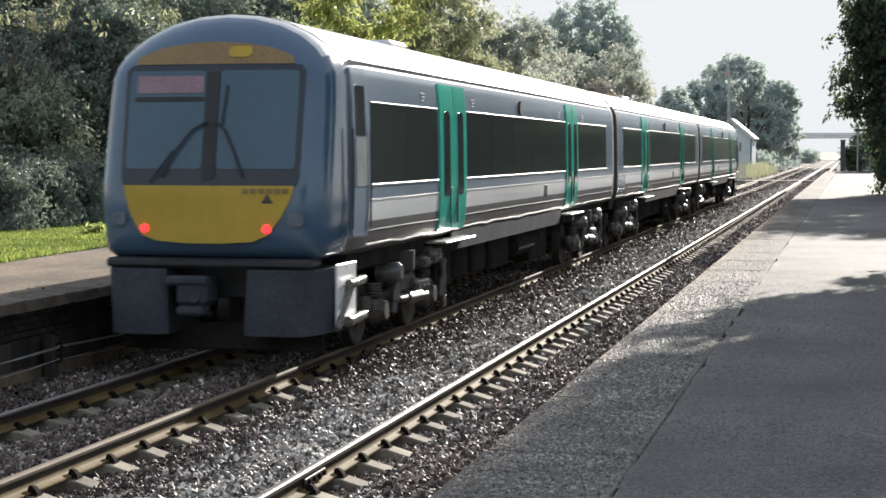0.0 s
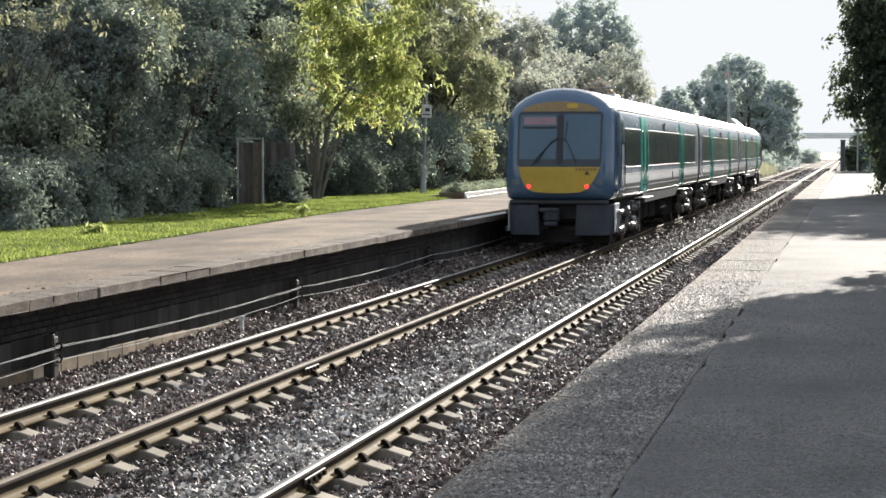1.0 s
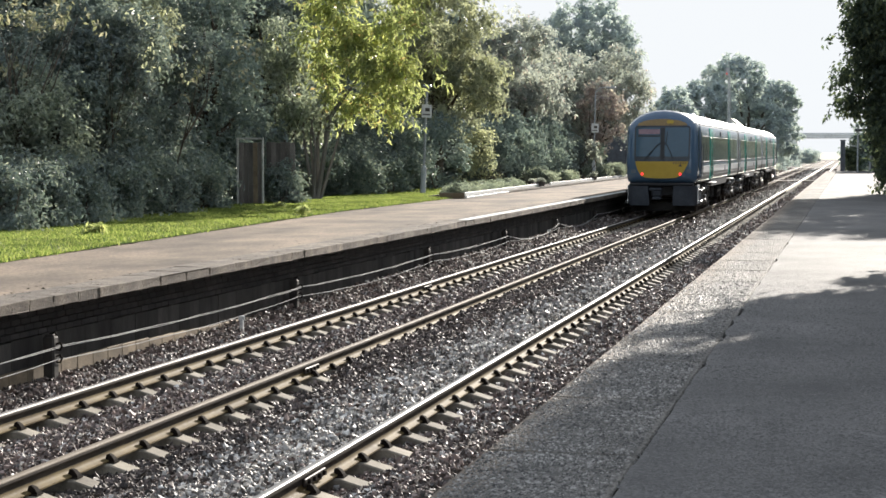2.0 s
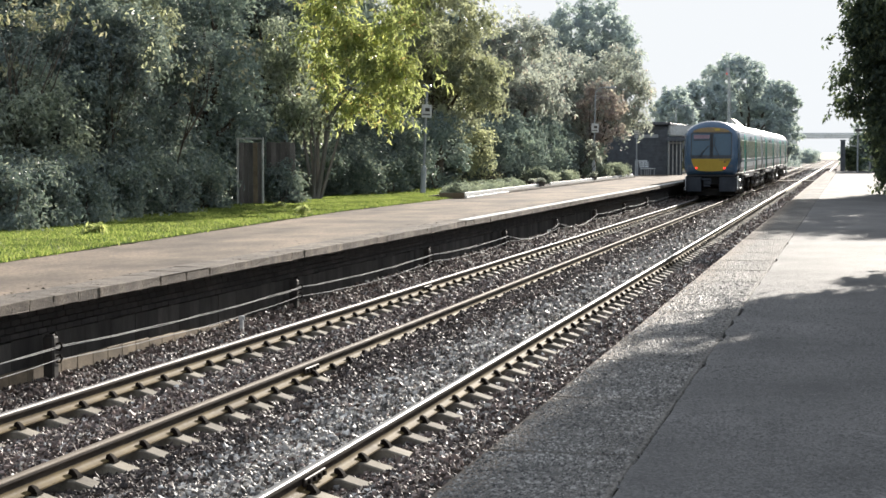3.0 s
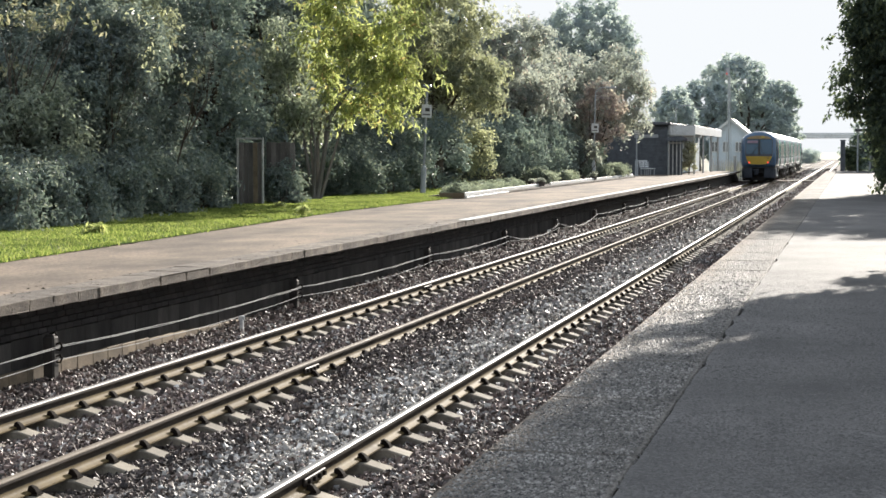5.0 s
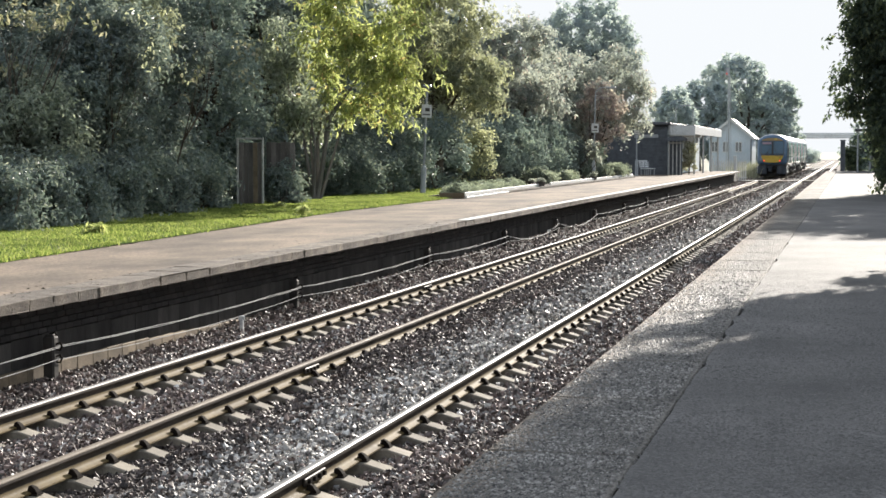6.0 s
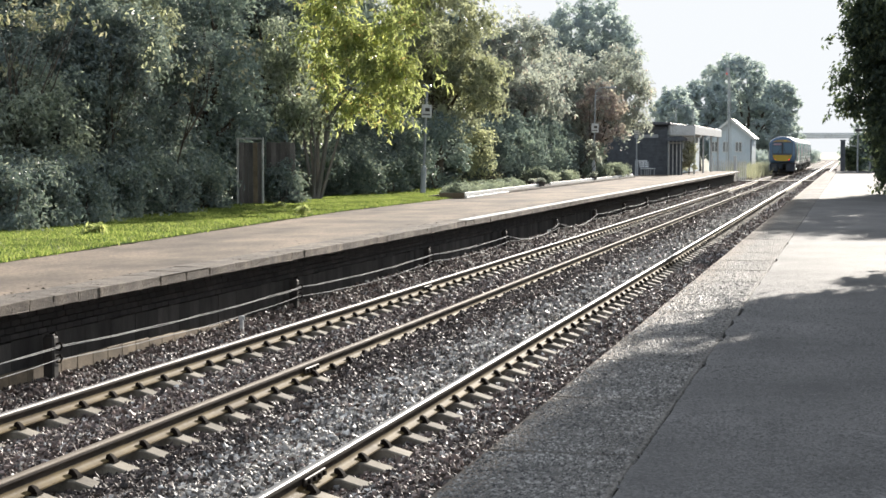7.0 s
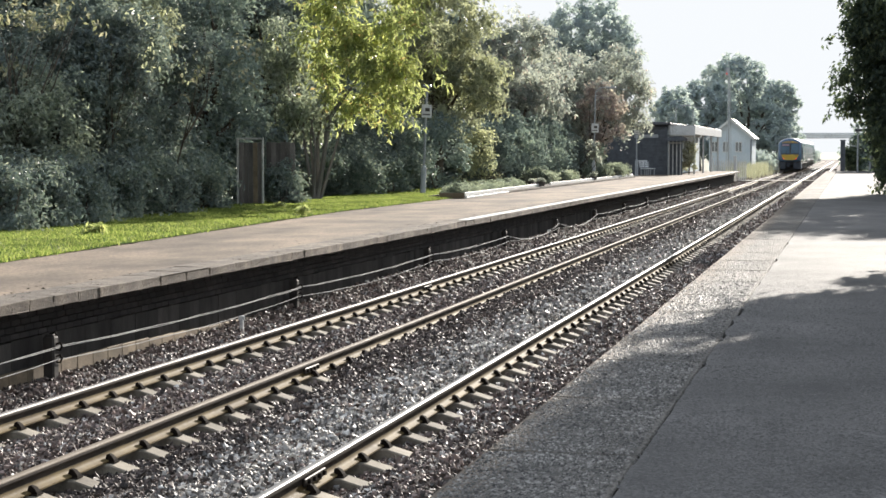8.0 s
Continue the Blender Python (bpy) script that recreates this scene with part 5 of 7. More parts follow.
tree("evergreen_tree", (-18.0, 48.5, 0.75), [ball(-17.8, 47, 5.5, 2.0, 1.8), ball(-18.3, 49, 3.6, 1.8, 1.5), ball(-18.5, 49, 2.0, 1.6, 1.1), ball(-18, 48, 7.2, 2.2, 1.2)], 24650, 0.109, 0.48,
     M_LEAF_BLUE, "dull blue green tree behind the lawn", "tree", 25, 0.2)
tree("evergreen_tree", (-21.0, 44, 0.75), [ball(-21, 42, 5, 2.6, 3.4), ball(-21.5, 48, 5, 2.8, 3.6), ball(-21.5, 36, 5, 2.8, 3.6)], 26100, 0.133, 0.48,
     M_LEAF_DARK, "tall dark evergreen tree behind the shrubs", "tree", 26, 0.25)
# the last four lobes are added above the view to shade the lawn
tree("ornamental_tree", (-16.05, 53.0, 0.78), [ball(-14.6, 53, 6.9, 1.8, 1.3, 0.25), ball(-13.4, 53, 5.6, 0.95, 1.2, 0.35), ball(-12.95, 53, 4.9, 0.75, 0.9, 0.4), ball(-13.1, 53, 4.0, 0.6, 0.4, 0.4), ball(-14.5, 53, 4.8, 1.2, 1.3, 0.3), ball(-14.3, 53, 3.7, 0.95, 0.4, 0.3),
     ball(-15.6, 53, 6.1, 1.05, 1.2, 0.3), ball(-15.4, 53, 4.4, 0.6, 0.6, 0.4), ball(-14.4, 53, 8.6, 1.9, 1.2, 0.4), ball(-13.0, 53, 8.0, 0.6, 0.7, 0.5), ball(-12.2, 55, 9.0, 0.8, 0.5, 1.3), ball(-11.2, 57.5, 9.1, 0.9, 0.5, 1.4), ball(-10.7, 60.5, 9.3, 0.9, 0.5, 1.4), ball(-10.6, 63.5, 9.3, 0.8, 0.45, 1.4)], 13500, 0.18, 0.33,
     M_LEAF_GREEN, "many-stemmed tree with yellowing green leaves on the lawn", "tree", 27, 0.19, 6, 0.26, 0.25, 0.9,
     fan=[(-0.42, 2.3), (-0.2, 2.5), (-0.02, 2.4), (0.14, 2.7), (0.34, 2.5), (0.55, 2.6), (0.75, 2.3)], reach=2.6, hollow=0.22)
# dull-leaved tree added to stand for the shaded left side of the crown
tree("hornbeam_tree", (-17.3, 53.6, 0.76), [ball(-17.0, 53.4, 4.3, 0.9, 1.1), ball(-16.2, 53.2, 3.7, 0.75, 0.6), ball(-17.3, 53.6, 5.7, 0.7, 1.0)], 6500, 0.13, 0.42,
     M_LEAF_GREY, "dull green crown added as the yellowing tree's shaded side", "tree", 97, 0.08, 2, 0.26, 0.25, 0.8, hollow=0.25)
tree("dark_shrub", (-18.0, 57, 0.75), [ball(-18.0, 57, 2.1, 1.6, 1.4), ball(-16.9, 59.5, 1.7, 1.4, 1.1)], 17400, 0.094, 0.48,
     M_LEAF_DARK, "dark shrub under the trees", "shrub", 28, 0.07, 3)
tree("dark_shrub", (-16.2, 63, 0.75), [ball(-16.2, 63, 2.2, 1.2, 1.6), ball(-16.9, 61, 1.8, 1.4, 1.1)], 17400, 0.094, 0.48,
     M_LEAF_DARK, "dark shrub under the trees", "shrub", 29, 0.07, 3)
tree("evergreen_tree", (-20.0, 60, 0.75), [ball(-19.5, 58, 5.5, 2.6, 2.6), ball(-19.0, 62, 4.2, 2.3, 2.3), ball(-19.5, 60, 8.0, 2.6, 1.8)], 34800, 0.125, 0.48,
     M_LEAF_DARK, "tall dark evergreen tree behind the shrubs", "tree", 30, 0.25)
tree("grey_leaved_tree", (-16.6, 72, 0.75), [ball(-16.3, 72, 7.2, 2.0, 2.4), ball(-15.3, 72, 5.3, 1.5, 1.5), ball(-16.6, 71, 4.4, 1.3, 1.0), ball(-17.2, 73, 9.0, 1.9, 1.3)], 26000, 0.16, 0.4,
     M_LEAF_OLIVE, "tall tree with dull olive green leaves", "tree", 31, 0.22, 1, 0.32, 0.45, 0.7)
tree("yellow_shrub", (-14.8, 74.5, 0.75), [ball(-15.3, 74, 2.7, 0.45, 1.1), ball(-14.8, 75, 1.7, 0.6, 0.7), ball(-14.1, 75, 1.5, 0.5, 0.5), ball(-15.6, 74, 1.4, 0.5, 0.5)], 1900, 0.13, 0.45,
     M_LEAF_OLIVE, "sunlit yellow green shrub", "shrub", 32, 0.06, 3)
tree("grey_leaved_tree", (-16.5, 86, 0.75), [ball(-16.1, 85, 6.7, 2.4, 2.3), ball(-15.7, 88, 5.4, 2.2, 1.5), ball(-17.0, 84, 5.0, 1.6, 1.2)], 26000, 0.17, 0.4,
     M_LEAF_SILVER, "tree with silvery autumn leaves", "tree", 33, 0.22, 1, 0.36, 0.45, 0.7)
tree("dark_shrub", (-16.4, 92, 0.75), [ball(-15.6, 93, 1.9, 1.7, 1.3), ball(-15.8, 98, 2.0, 1.7, 1.4), ball(-16, 88, 1.9, 1.8, 1.3)], 17400, 0.109, 0.48,
     M_LEAF_DARK, "dark shrub under the trees", "shrub", 34, 0.07, 3)
tree("dark_shrub", (-16.0, 69.0, 0.75), [ball(-16.0, 69.5, 2.3, 1.2, 1.5), ball(-16.9, 67.5, 2.0, 1.2, 1.3)], 9000, 0.11, 0.48,
     M_LEAF_BLUE, "dark shrub under the trees", "shrub", 68, 0.07, 3)
tree("dark_shrub", (-15.2, 79.5, 0.75), [ball(-15.0, 80, 2.4, 1.3, 1.6), ball(-15.6, 77.5, 2.2, 1.2, 1.4)], 9000, 0.12, 0.48,
     M_LEAF_BLUE, "dark shrub under the trees", "shrub", 64, 0.07, 3)
tree("dark_shrub", (-14.9, 86.0, 0.75), [ball(-14.7, 86, 2.5, 1.4, 1.7), ball(-15.3, 84, 2.7, 1.2, 1.5)], 9000, 0.12, 0.48,
     M_LEAF_BLUE, "dark shrub under the trees", "shrub", 65, 0.07, 3)
tree("silver_leaved_tree", (-15.2, 103, 0.75), [ball(-15.7, 100, 6.0, 2.5, 1.9), ball(-13.7, 104, 6.1, 2.2, 2.5), ball(-12.9, 106, 5.1, 1.5, 1.5), ball(-15.3, 102, 4.7, 2.1, 1.3)], 26000, 0.18, 0.4,
     M_LEAF_SILVER, "rounded tree with silvery autumn leaves", "tree", 35, 0.22, 1, 0.4, 0.45, 0.7)
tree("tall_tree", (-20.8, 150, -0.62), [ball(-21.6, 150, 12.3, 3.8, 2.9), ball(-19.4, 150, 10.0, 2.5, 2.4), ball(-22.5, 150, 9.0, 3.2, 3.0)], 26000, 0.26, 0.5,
     M_LEAF_HAZED, "tall dark round-headed tree", "tree", 36, 0.35, 1, 0.5, 0.5, hollow=0.2)
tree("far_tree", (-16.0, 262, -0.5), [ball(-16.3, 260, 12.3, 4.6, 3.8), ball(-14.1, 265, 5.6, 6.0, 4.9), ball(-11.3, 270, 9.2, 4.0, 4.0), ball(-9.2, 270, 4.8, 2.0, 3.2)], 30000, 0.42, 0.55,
     M_LEAF_HAZED, "big broad tree beyond the crossing", "tree", 37, 0.5, 1, 0.7, 0.5, hollow=0.2)
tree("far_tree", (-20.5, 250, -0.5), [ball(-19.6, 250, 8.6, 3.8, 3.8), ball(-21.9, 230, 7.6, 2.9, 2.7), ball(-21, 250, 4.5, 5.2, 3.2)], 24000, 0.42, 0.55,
     M_LEAF_HAZED, "rounded tree beyond the crossing", "tree", 38, 0.4, 1, 0.7, 0.5, hollow=0.2)

# ---- trees beside the near platform ----
tree("platform_tree", (3.2, 62, 0.6), [ball(0.35, 62, 4.6, 0.95, 0.95), ball(0.75, 62, 6.5, 0.95, 1.2), ball(0.25, 62, 7.6, 0.7, 0.6), ball(1.45, 62, 6.4, 1.3, 1.6), ball(1.6, 62, 4.5, 1.3, 1.1), ball(2.6, 61, 3.0, 1.45, 1.5), ball(1.8, 62, 2.5, 0.95, 1.7), ball(1.7, 61.5, 3.7, 1.0, 1.0), ball(2.1, 61.6, 1.7, 0.9, 0.8),
     ball(2.9, 61, 7.8, 2.0, 1.6), ball(3.2, 62, 5.0, 2.0, 2.2)], 46000, 0.16, 0.5,
     M_LEAF_RIGHT, "deep green tree leaning over the platform", "tree", 41, 0.2, 1, 0.30, 0.15, 0.6, reach=3.0, hollow=0.02)


# trees that stand out of view beside the platform and throw the shade on it, and the belt beyond
def roadside(name, x, y, top, wide, seed, n=12000, size=0.2, mat=None, base=0.3, extra=()):
    mid = (top + 2.6) / 2
    return tree(name, (x, y, base), [ball(x - 0.3, y, mid, wide, (top - 2.6) / 2), ball(x + 0.5, y + 1.0, mid + 0.8, wide * 0.8, (top - 3) / 2.4), ball(x, y - 0.8, mid - 0.6, wide * 0.8, (top - 3) / 2.6), *extra],
                n, size, 0.5, mat or M_LEAF_RIGHT, "leafy deep green tree beside the platform", "tree", seed, 0.2, 1, 0.34, 0.3, 0.6, "trees beside the near platform")


tree("platform_tree", (3.9, 27.8, 0.3), [ball(3.05, 27.6, 6.2, 2.25, 2.9), ball(3.2, 27.6, 3.7, 1.75, 1.3), ball(4.2, 28.4, 5.2, 2.0, 2.6), ball(3.4, 27.2, 8.4, 1.7, 1.4), ball(2.4, 27.9, 6.9, 1.0, 1.1), ball(2.6, 27.9, 5.4, 1.0, 1.0), ball(1.75, 27.9, 5.1, 0.8, 0.7)],
     46000, 0.215, 0.5, M_LEAF_RIGHT, "leafy deep green tree beside the platform", "tree", 51, 0.2, 1, 0.19, 0.15, 0.6, "trees beside the near platform")
roadside("platform_tree", 4.7, 21.4, 9.4, 2.6, 52, 14000, 0.28)
tree("platform_tree", (5.2, 54.0, 0.3), [ball(4.35, 54, 7.3, 2.6, 2.5), ball(4.9, 54.5, 4.5, 2.4, 2.0), ball(5.4, 55, 6.5, 2.4, 2.8)],
     16000, 0.28, 0.5, M_LEAF_RIGHT, "leafy deep green tree beside the platform", "tree", 54, 0.22, 1, 0.34, 0.3, 0.6, "trees beside the near platform")
# two unseen trees added behind the camera to darken the cab's reflections
roadside("platform_tree", 6.2, -7.0, 9.0, 2.8, 66, 5000, 0.38)
roadside("platform_tree", 5.0, -19.0, 9.5, 3.0, 67, 5000, 0.4, base=-0.62)
# this belt is added out of view, to be mirrored in the train's side
roadside("platform_tree", 7.4, 70.0, 9.5, 2.8, 55, 5000, 0.32)
roadside("platform_tree", 7.2, 82.0, 9.0, 2.8, 56, 5000, 0.36)
roadside("platform_tree", 7.4, 95.0, 9.5, 3.0, 57, 5000, 0.4)
roadside("platform_tree", 7.2, 109.0, 8.5, 2.8, 58, 4500, 0.42)
roadside("platform_tree", 7.6, 122.0, 8.5, 2.8, 59, 4500, 0.44)

# understorey along the back of the lawn, and the wood behind it
def thicket(places, name, label, mat, count, size, seed):
    first = None
    for i, (x, y, turn) in enumerate(places):
        if first is None:
            first = tree(name, (x, y, 0.75), [ball(x, y, 1.95, 1.5, 1.35, 1.1), ball(x - 0.6, y + 1.3, 2.5, 1.4, 1.5)], count, size, 0.5, mat, label, "shrub", seed, 0.06, 4, 0.26, 0.45, 0.4, name + "s behind the lawn")
        else:
            copy_thing(first, pose(x, y, 0.75, rz=turn))


thicket([(-18.2, 31.5, 0), (-18.4, 40.5, 70), (-18.2, 45.0, 160), (-19.4, 51.4, 230), (-18.2, 66.5, 300), (-19.6, 56.0, 20)], "bay_shrub", "dense dark evergreen shrub", M_LEAF_DARK, 8500, 0.165, 61)
thicket([(-17.6, 68.0, 0), (-17.2, 78.0, 100), (-17.0, 82.0, 200), (-17.0, 96.0, 290), (-16.4, 108.0, 40), (-17.0, 90.0, 150)], "holly_shrub", "dark glossy shrub under the trees", M_LEAF_DARK, 5000, 0.25, 62)


def wood_tree(places):
    first = None
    for x, y, turn in places:
        if first is None:
            first = tree("woodland_tree", (x, y, 0.75), [ball(x, y, 4.6, 2.8, 3.4, 1.0), ball(x + 0.8, y + 1.6, 7.4, 2.4, 2.4), ball(x - 0.9, y - 1.6, 7.0, 2.2, 2.2)], 6500, 0.37, 0.5, M_LEAF_DARK,
                         "tall dark tree in the wood behind the station", "tree", 63, 0.25, 1, 0.36, 0.4, 0.5, "trees of the wood")
        else:
            copy_thing(first, pose(x, y, 0.75, rz=turn))


wood_tree([(-22.0, 37.0, 0), (-22.5, 43.0, 60), (-22.0, 50.0, 140), (-22.5, 56.0, 220), (-21.5, 65.0, 300), (-21.5, 74.0, 30), (-21.5, 84.0, 100), (-21.0, 95.0, 190), (-20.5, 107.0, 250)])


def hedge_row():
    """A tall hedge along the back of the near platform, added unseen to darken the train's reflections."""
    rng = np.random.default_rng(77)
    first = None
    for k in range(28):
        x, y = 4.5 + 0.3 * noise.noise((k * 1.7, 0, 0)) + (0.5 if y_of(k) > 118 else 0), y_of(k)
        if first is None:
            first = thing("hedge_plant", (x, y, 0.3), "unseen hedge plant added for the train's reflections", "hedge", "hedge behind the near platform")
            p, o = crown_points([(0, 0, 1.8, 0.9, 1.7, 1.7), (0.2, 0.6, 3.2, 0.8, 1.5, 1.2)], 1300, rng, 0.22, 0.3, 0.0)
            part("foliage", leaves("foliage", p, o, 0.46, 0.5, M_LEAF_RIGHT, rng), M_LEAF_RIGHT, first)
            part("stem", Shape().tube([(0, 0, 0), (0, 0, 2.2)], 0.06, 6), M_BARK, first)
        else:
            copy_thing(first, pose(x, y, 0.3, rz=180 * (k % 2)))


def y_of(k):
    return 52.0 + 2.9 * k


hedge_row()


def line_trees():
    """Trees along the line beyond the crossing, on the side of the near track, added to darken the train's reflections.
    """
    first = None
    for k in range(16):
        x, y = 6.2 + 0.8 * noise.noise((k * 2.3, 5, 0)) + 0.05 * k, 150.0 + 16.5 * k
        if first is None:
            first = tree("lineside_tree", (x, y, -0.62), [ball(x, y, 2.6, 2.4, 2.9, 2.6), ball(x + 0.6, y + 4.0, 4.0, 2.2, 2.8, 2.0), ball(x + 0.3, y - 4.5, 3.4, 2.2, 2.6, 2.0)], 2600, 0.60, 0.5, M_LEAF_GREY,
                         "leafy tree added beside the line for the train's reflections", "tree", 95, 0.15, 2, 0.45, 0.3, 0.3, "trees along the line")
        else:
            copy_thing(first, pose(x, y, -0.62, rz=180 * (k % 2)))


line_trees()

tree("lime_tree", (-17.4, 34.8, 0.75), [ball(-17.0, 34.5, 5.0, 0.65, 0.5), ball(-16.3, 34.5, 4.85, 0.5, 0.42), ball(-17.0, 34.4, 4.3, 0.5, 0.3), ball(-15.7, 34.6, 5.3, 0.4, 0.35)], 420, 0.11, 0.5,
     M_LEAF_LIME, "slim tree with pale sunlit leaves over the shrubs", "tree", 43, 0.035, 1, 0.24, 0.2, 0.7, reach=4, hollow=0.25)
tree("oak_tree", (-18.6, 41.5, 0.76), [ball(-17.1, 41.0, 5.9, 0.75, 0.35), ball(-16.5, 41.0, 5.55, 0.45, 0.3)], 1500, 0.10, 0.45,
     M_LEAF_OLIVE, "slender oak with an overhanging olive green bough", "tree", 98, 0.05, 1, 0.24, 0.2, 0.9, reach=4, hollow=0.15)
tree("maple_sapling", (-16.6, 41.6, 0.78), [ball(-15.1, 41.2, 4.75, 0.9, 0.45)], 110, 0.11, 0.7,
     M_LEAF_LIME, "slender sapling with a few yellow and rusty leaves", "tree", 42, 0.03, 1, 0.24, 0.2, 0.7, reach=6, hollow=0.1)
tree("hazel_shrub", (-16.9, 38.4, 0.76), [ball(-15.9, 37.0, 5.1, 0.6, 0.5), ball(-15.1, 37.0, 4.9, 0.4, 0.45)], 130, 0.10, 0.4,
     M_LEAF_OLIVE, "tall hazel shrub with drooping olive leaves", "shrub", 40, 0.03, 2, 0.24, 0.2, 1.0, reach=6, hollow=0.1)
tree("cherry_tree", (-14.6, 98.0, 0.8), [ball(-13.4, 98, 4.9, 1.1, 1.3), ball(-12.9, 98, 3.7, 0.8, 0.8)], 2600, 0.17, 0.45,
     M_LEAF_RUST, "small cherry tree with dull reddish leaves", "tree", 39, 0.10, 1, 0.24, 0.2, 0.6)
tree("holly_shrub", (-16.8, 36.3, 0.75), [ball(-16.8, 36.3, 1.4, 0.9, 0.8), ball(-17.4, 35.2, 2.9, 0.7, 0.6), ball(-16.9, 37.6, 2.3, 0.7, 0.6)], 4200, 0.12, 0.45,
     M_LEAF_GREY, "sunlit grey green shrub before the laurels", "shrub", 44, 0.05, 3, 0.2, 0.2, 0.3)

# low evergreens at the foot of the wood, and a bush beside the building
for x, y, r, h, seed in ((-15.55, 30.9, 0.75, 0.50, 38), (-15.5, 32.7, 0.8, 0.55, 45), (-15.6, 34.6, 0.8, 0.55, 46), (-15.85, 36.8, 0.85, 0.65, 47), (-16.0, 40.4, 0.8, 0.6, 48), (-16.4, 44.0, 0.85, 0.65, 49), (-15.75, 48.9, 0.42, 0.32, 69)):
    tree("box_shrub", (x, y, 0.78), [ball(x, y, 0.85 + h, r, h), ball(x - 0.3, y + 0.6, 1.2 + h, r * 0.8, h * 0.9)], 6500, 0.085, 0.5,
         M_LEAF_DARK, "low rounded evergreen shrub at the edge of the lawn", "shrub", seed, 0.05, 3, group="low shrubs by the lawn")
tree("dark_shrub", (-17.6, 125.0, 0.75), [ball(-17.4, 125, 2.6, 2.0, 1.9), ball(-18.2, 128, 3.6, 2.2, 2.2)], 9000, 0.17, 0.48,
     M_LEAF_DARK, "dark shrub beside the station building", "shrub", 50, 0.08, 3)


# ---- things on and beside the far platform ----
def cable_run():
    rng = np.random.default_rng(9)
    ys = [9.3, 18.02, 26.8, 35.85, 44.3, 52.4, 60.6, 68.7, 76.5, 85.3, 94.8, 103.5, 111.0]
    s = Shape()
    s.box((0, 0, 0.0), (0.13, 0.14, 0.98), 0.02)
    s.box((0, 0, 0.495), (0.10, 0.11, 0.03), 0.012)
    shaft = s.mesh("shaft", [M_POST], None)
    hooks = []
    for z in (0.37, 0.235):
        hooks.append(Shape().tube([(0.06, 0, z + 0.03), (0.11, 0.0, z + 0.05), (0.13, 0.0, z + 0.01), (0.11, 0.0, z - 0.035), (0.06, 0, z - 0.03)], 0.011, 6).mesh("cable_hook", [M_CLIP], 40))
    staple = Shape().tube([(-0.02, 0, 0.50), (0.05, 0, 0.53), (0.07, 0, 0.49)], 0.012, 6).mesh("staple", [M_CLIP], 40)
    x = -8.47
    for y in ys:
        t = thing("cable_post", (x, y, -0.15), "short black timber post carrying lineside cables", "post", "cable posts along the platform face")
        part("shaft", shaft, M_POST, t, "black square timber shaft")
        for hook in hooks:
            part("cable_hook", hook, M_CLIP, t, "rusty wire hook")
        part("staple", staple, M_CLIP, t, "rusty iron staple")
    for kind, z0, r, sags in (("upper", 0.225, 0.0036, 0.045), ("twin", 0.216, 0.0034, 0.050), ("lower", 0.085, 0.0036, 0.075)):
        t = thing("cable", (0, 0, 0), "grey lineside cable sagging between short posts", "cable", "lineside cables")
        for k, (a, b) in enumerate(zip(ys, ys[1:])):
            sag = sags * (1.0 + 0.25 * noise.noise((k * 3.0, z0 * 9, 0)))
            if kind != "lower" and 44 < a < 53:
                sag += 0.18
            pts = []
            for i in range(13):
                u = i / 12
                pts.append((x + 0.10 + 0.012 * math.sin(i * 2 + z0 * 50), a + (b - a) * u, z0 - 4 * sag * u * (1 - u) + 0.003 * rng.normal()))
            part("span", Shape().tube(pts, r, 6), M_CABLE, t)
    s = Shape()
    s.box((0, 0, 0.1), (0.05, 0.05, 0.30), 0.008)
    s.box((0, 0, 0.26), (0.09, 0.03, 0.06), 0.008)
    peg = s.mesh("marker_peg", [M_WHITE_PAINT], None)
    for yy, xx in ((23.3, -8.12), (51.0, -8.45)):
        o = tagged(new("marker_peg", peg), "small pale marker peg in the ballast", "marker", "marker pegs")
        o.location = (xx, yy, -0.20)


def lamp_post(x, y, lean, sign_z, arm, top, label):
    t = thing("lamp_post", (x, y, 0.78), label, "lamp post", "lamp posts on the far platform")
    t.rotation_euler = (0, radians(lean), 0)
    s = Shape()
    s.tube([(0, 0, 0), (0, 0, 0.06), (0, 0, 0.98), (0, 0, 1.08)], [0.13, 0.10, 0.095, 0.045], 14)
    part("base", s, M_STEEL_GREY, t, "thick grey steel base")
    s = Shape()
    s.tube([(0, 0, 1.05), (0, 0, top)], [0.042, 0.036], 10)
    part("shaft", s, M_STEEL_GREY, t, "slim grey steel shaft")
    if arm:
        s = Shape()
        s.tube([(0, 0, top - 0.02), (0.04, 0, top + 0.22), (0.22, 0, top + 0.38), (0.55, 0, top + 0.42)], 0.028, 8)
        part("arm", s, M_STEEL_GREY, t, "curved lamp arm")
        s = Shape()
        s.box((0.78, 0, top + 0.40), (0.50, 0.18, 0.11), 0.04)
        part("lantern", s, M_STEEL_GREY, t, "flat grey lantern head")
    else:
        s = Shape()
        s.tube([(0, 0, top), (0, 0, top + 0.10)], [0.05, 0.11], 12)
        s.box((0, 0, top + 0.15), (0.30, 0.22, 0.10), 0.04)
        part("lantern", s, M_STEEL_GREY, t, "flat grey lantern head")
    if sign_z:
        s = Shape()
        s.box((0.03, -0.055, sign_z), (0.36, 0.02, 0.46), 0.005)
        g = part("sign_plate", s, M_WHITE_PAINT, t, "white sign plate", None)
        s = Shape()
        s.box((0.06, -0.068, sign_z + 0.05), (0.16, 0.006, 0.12), 0)
        s.box((0.03, -0.068, sign_z - 0.12), (0.26, 0.006, 0.04), 0)
        part("sign_bars", s, M_MARK, g, "dark lettering bars", None)
    return t


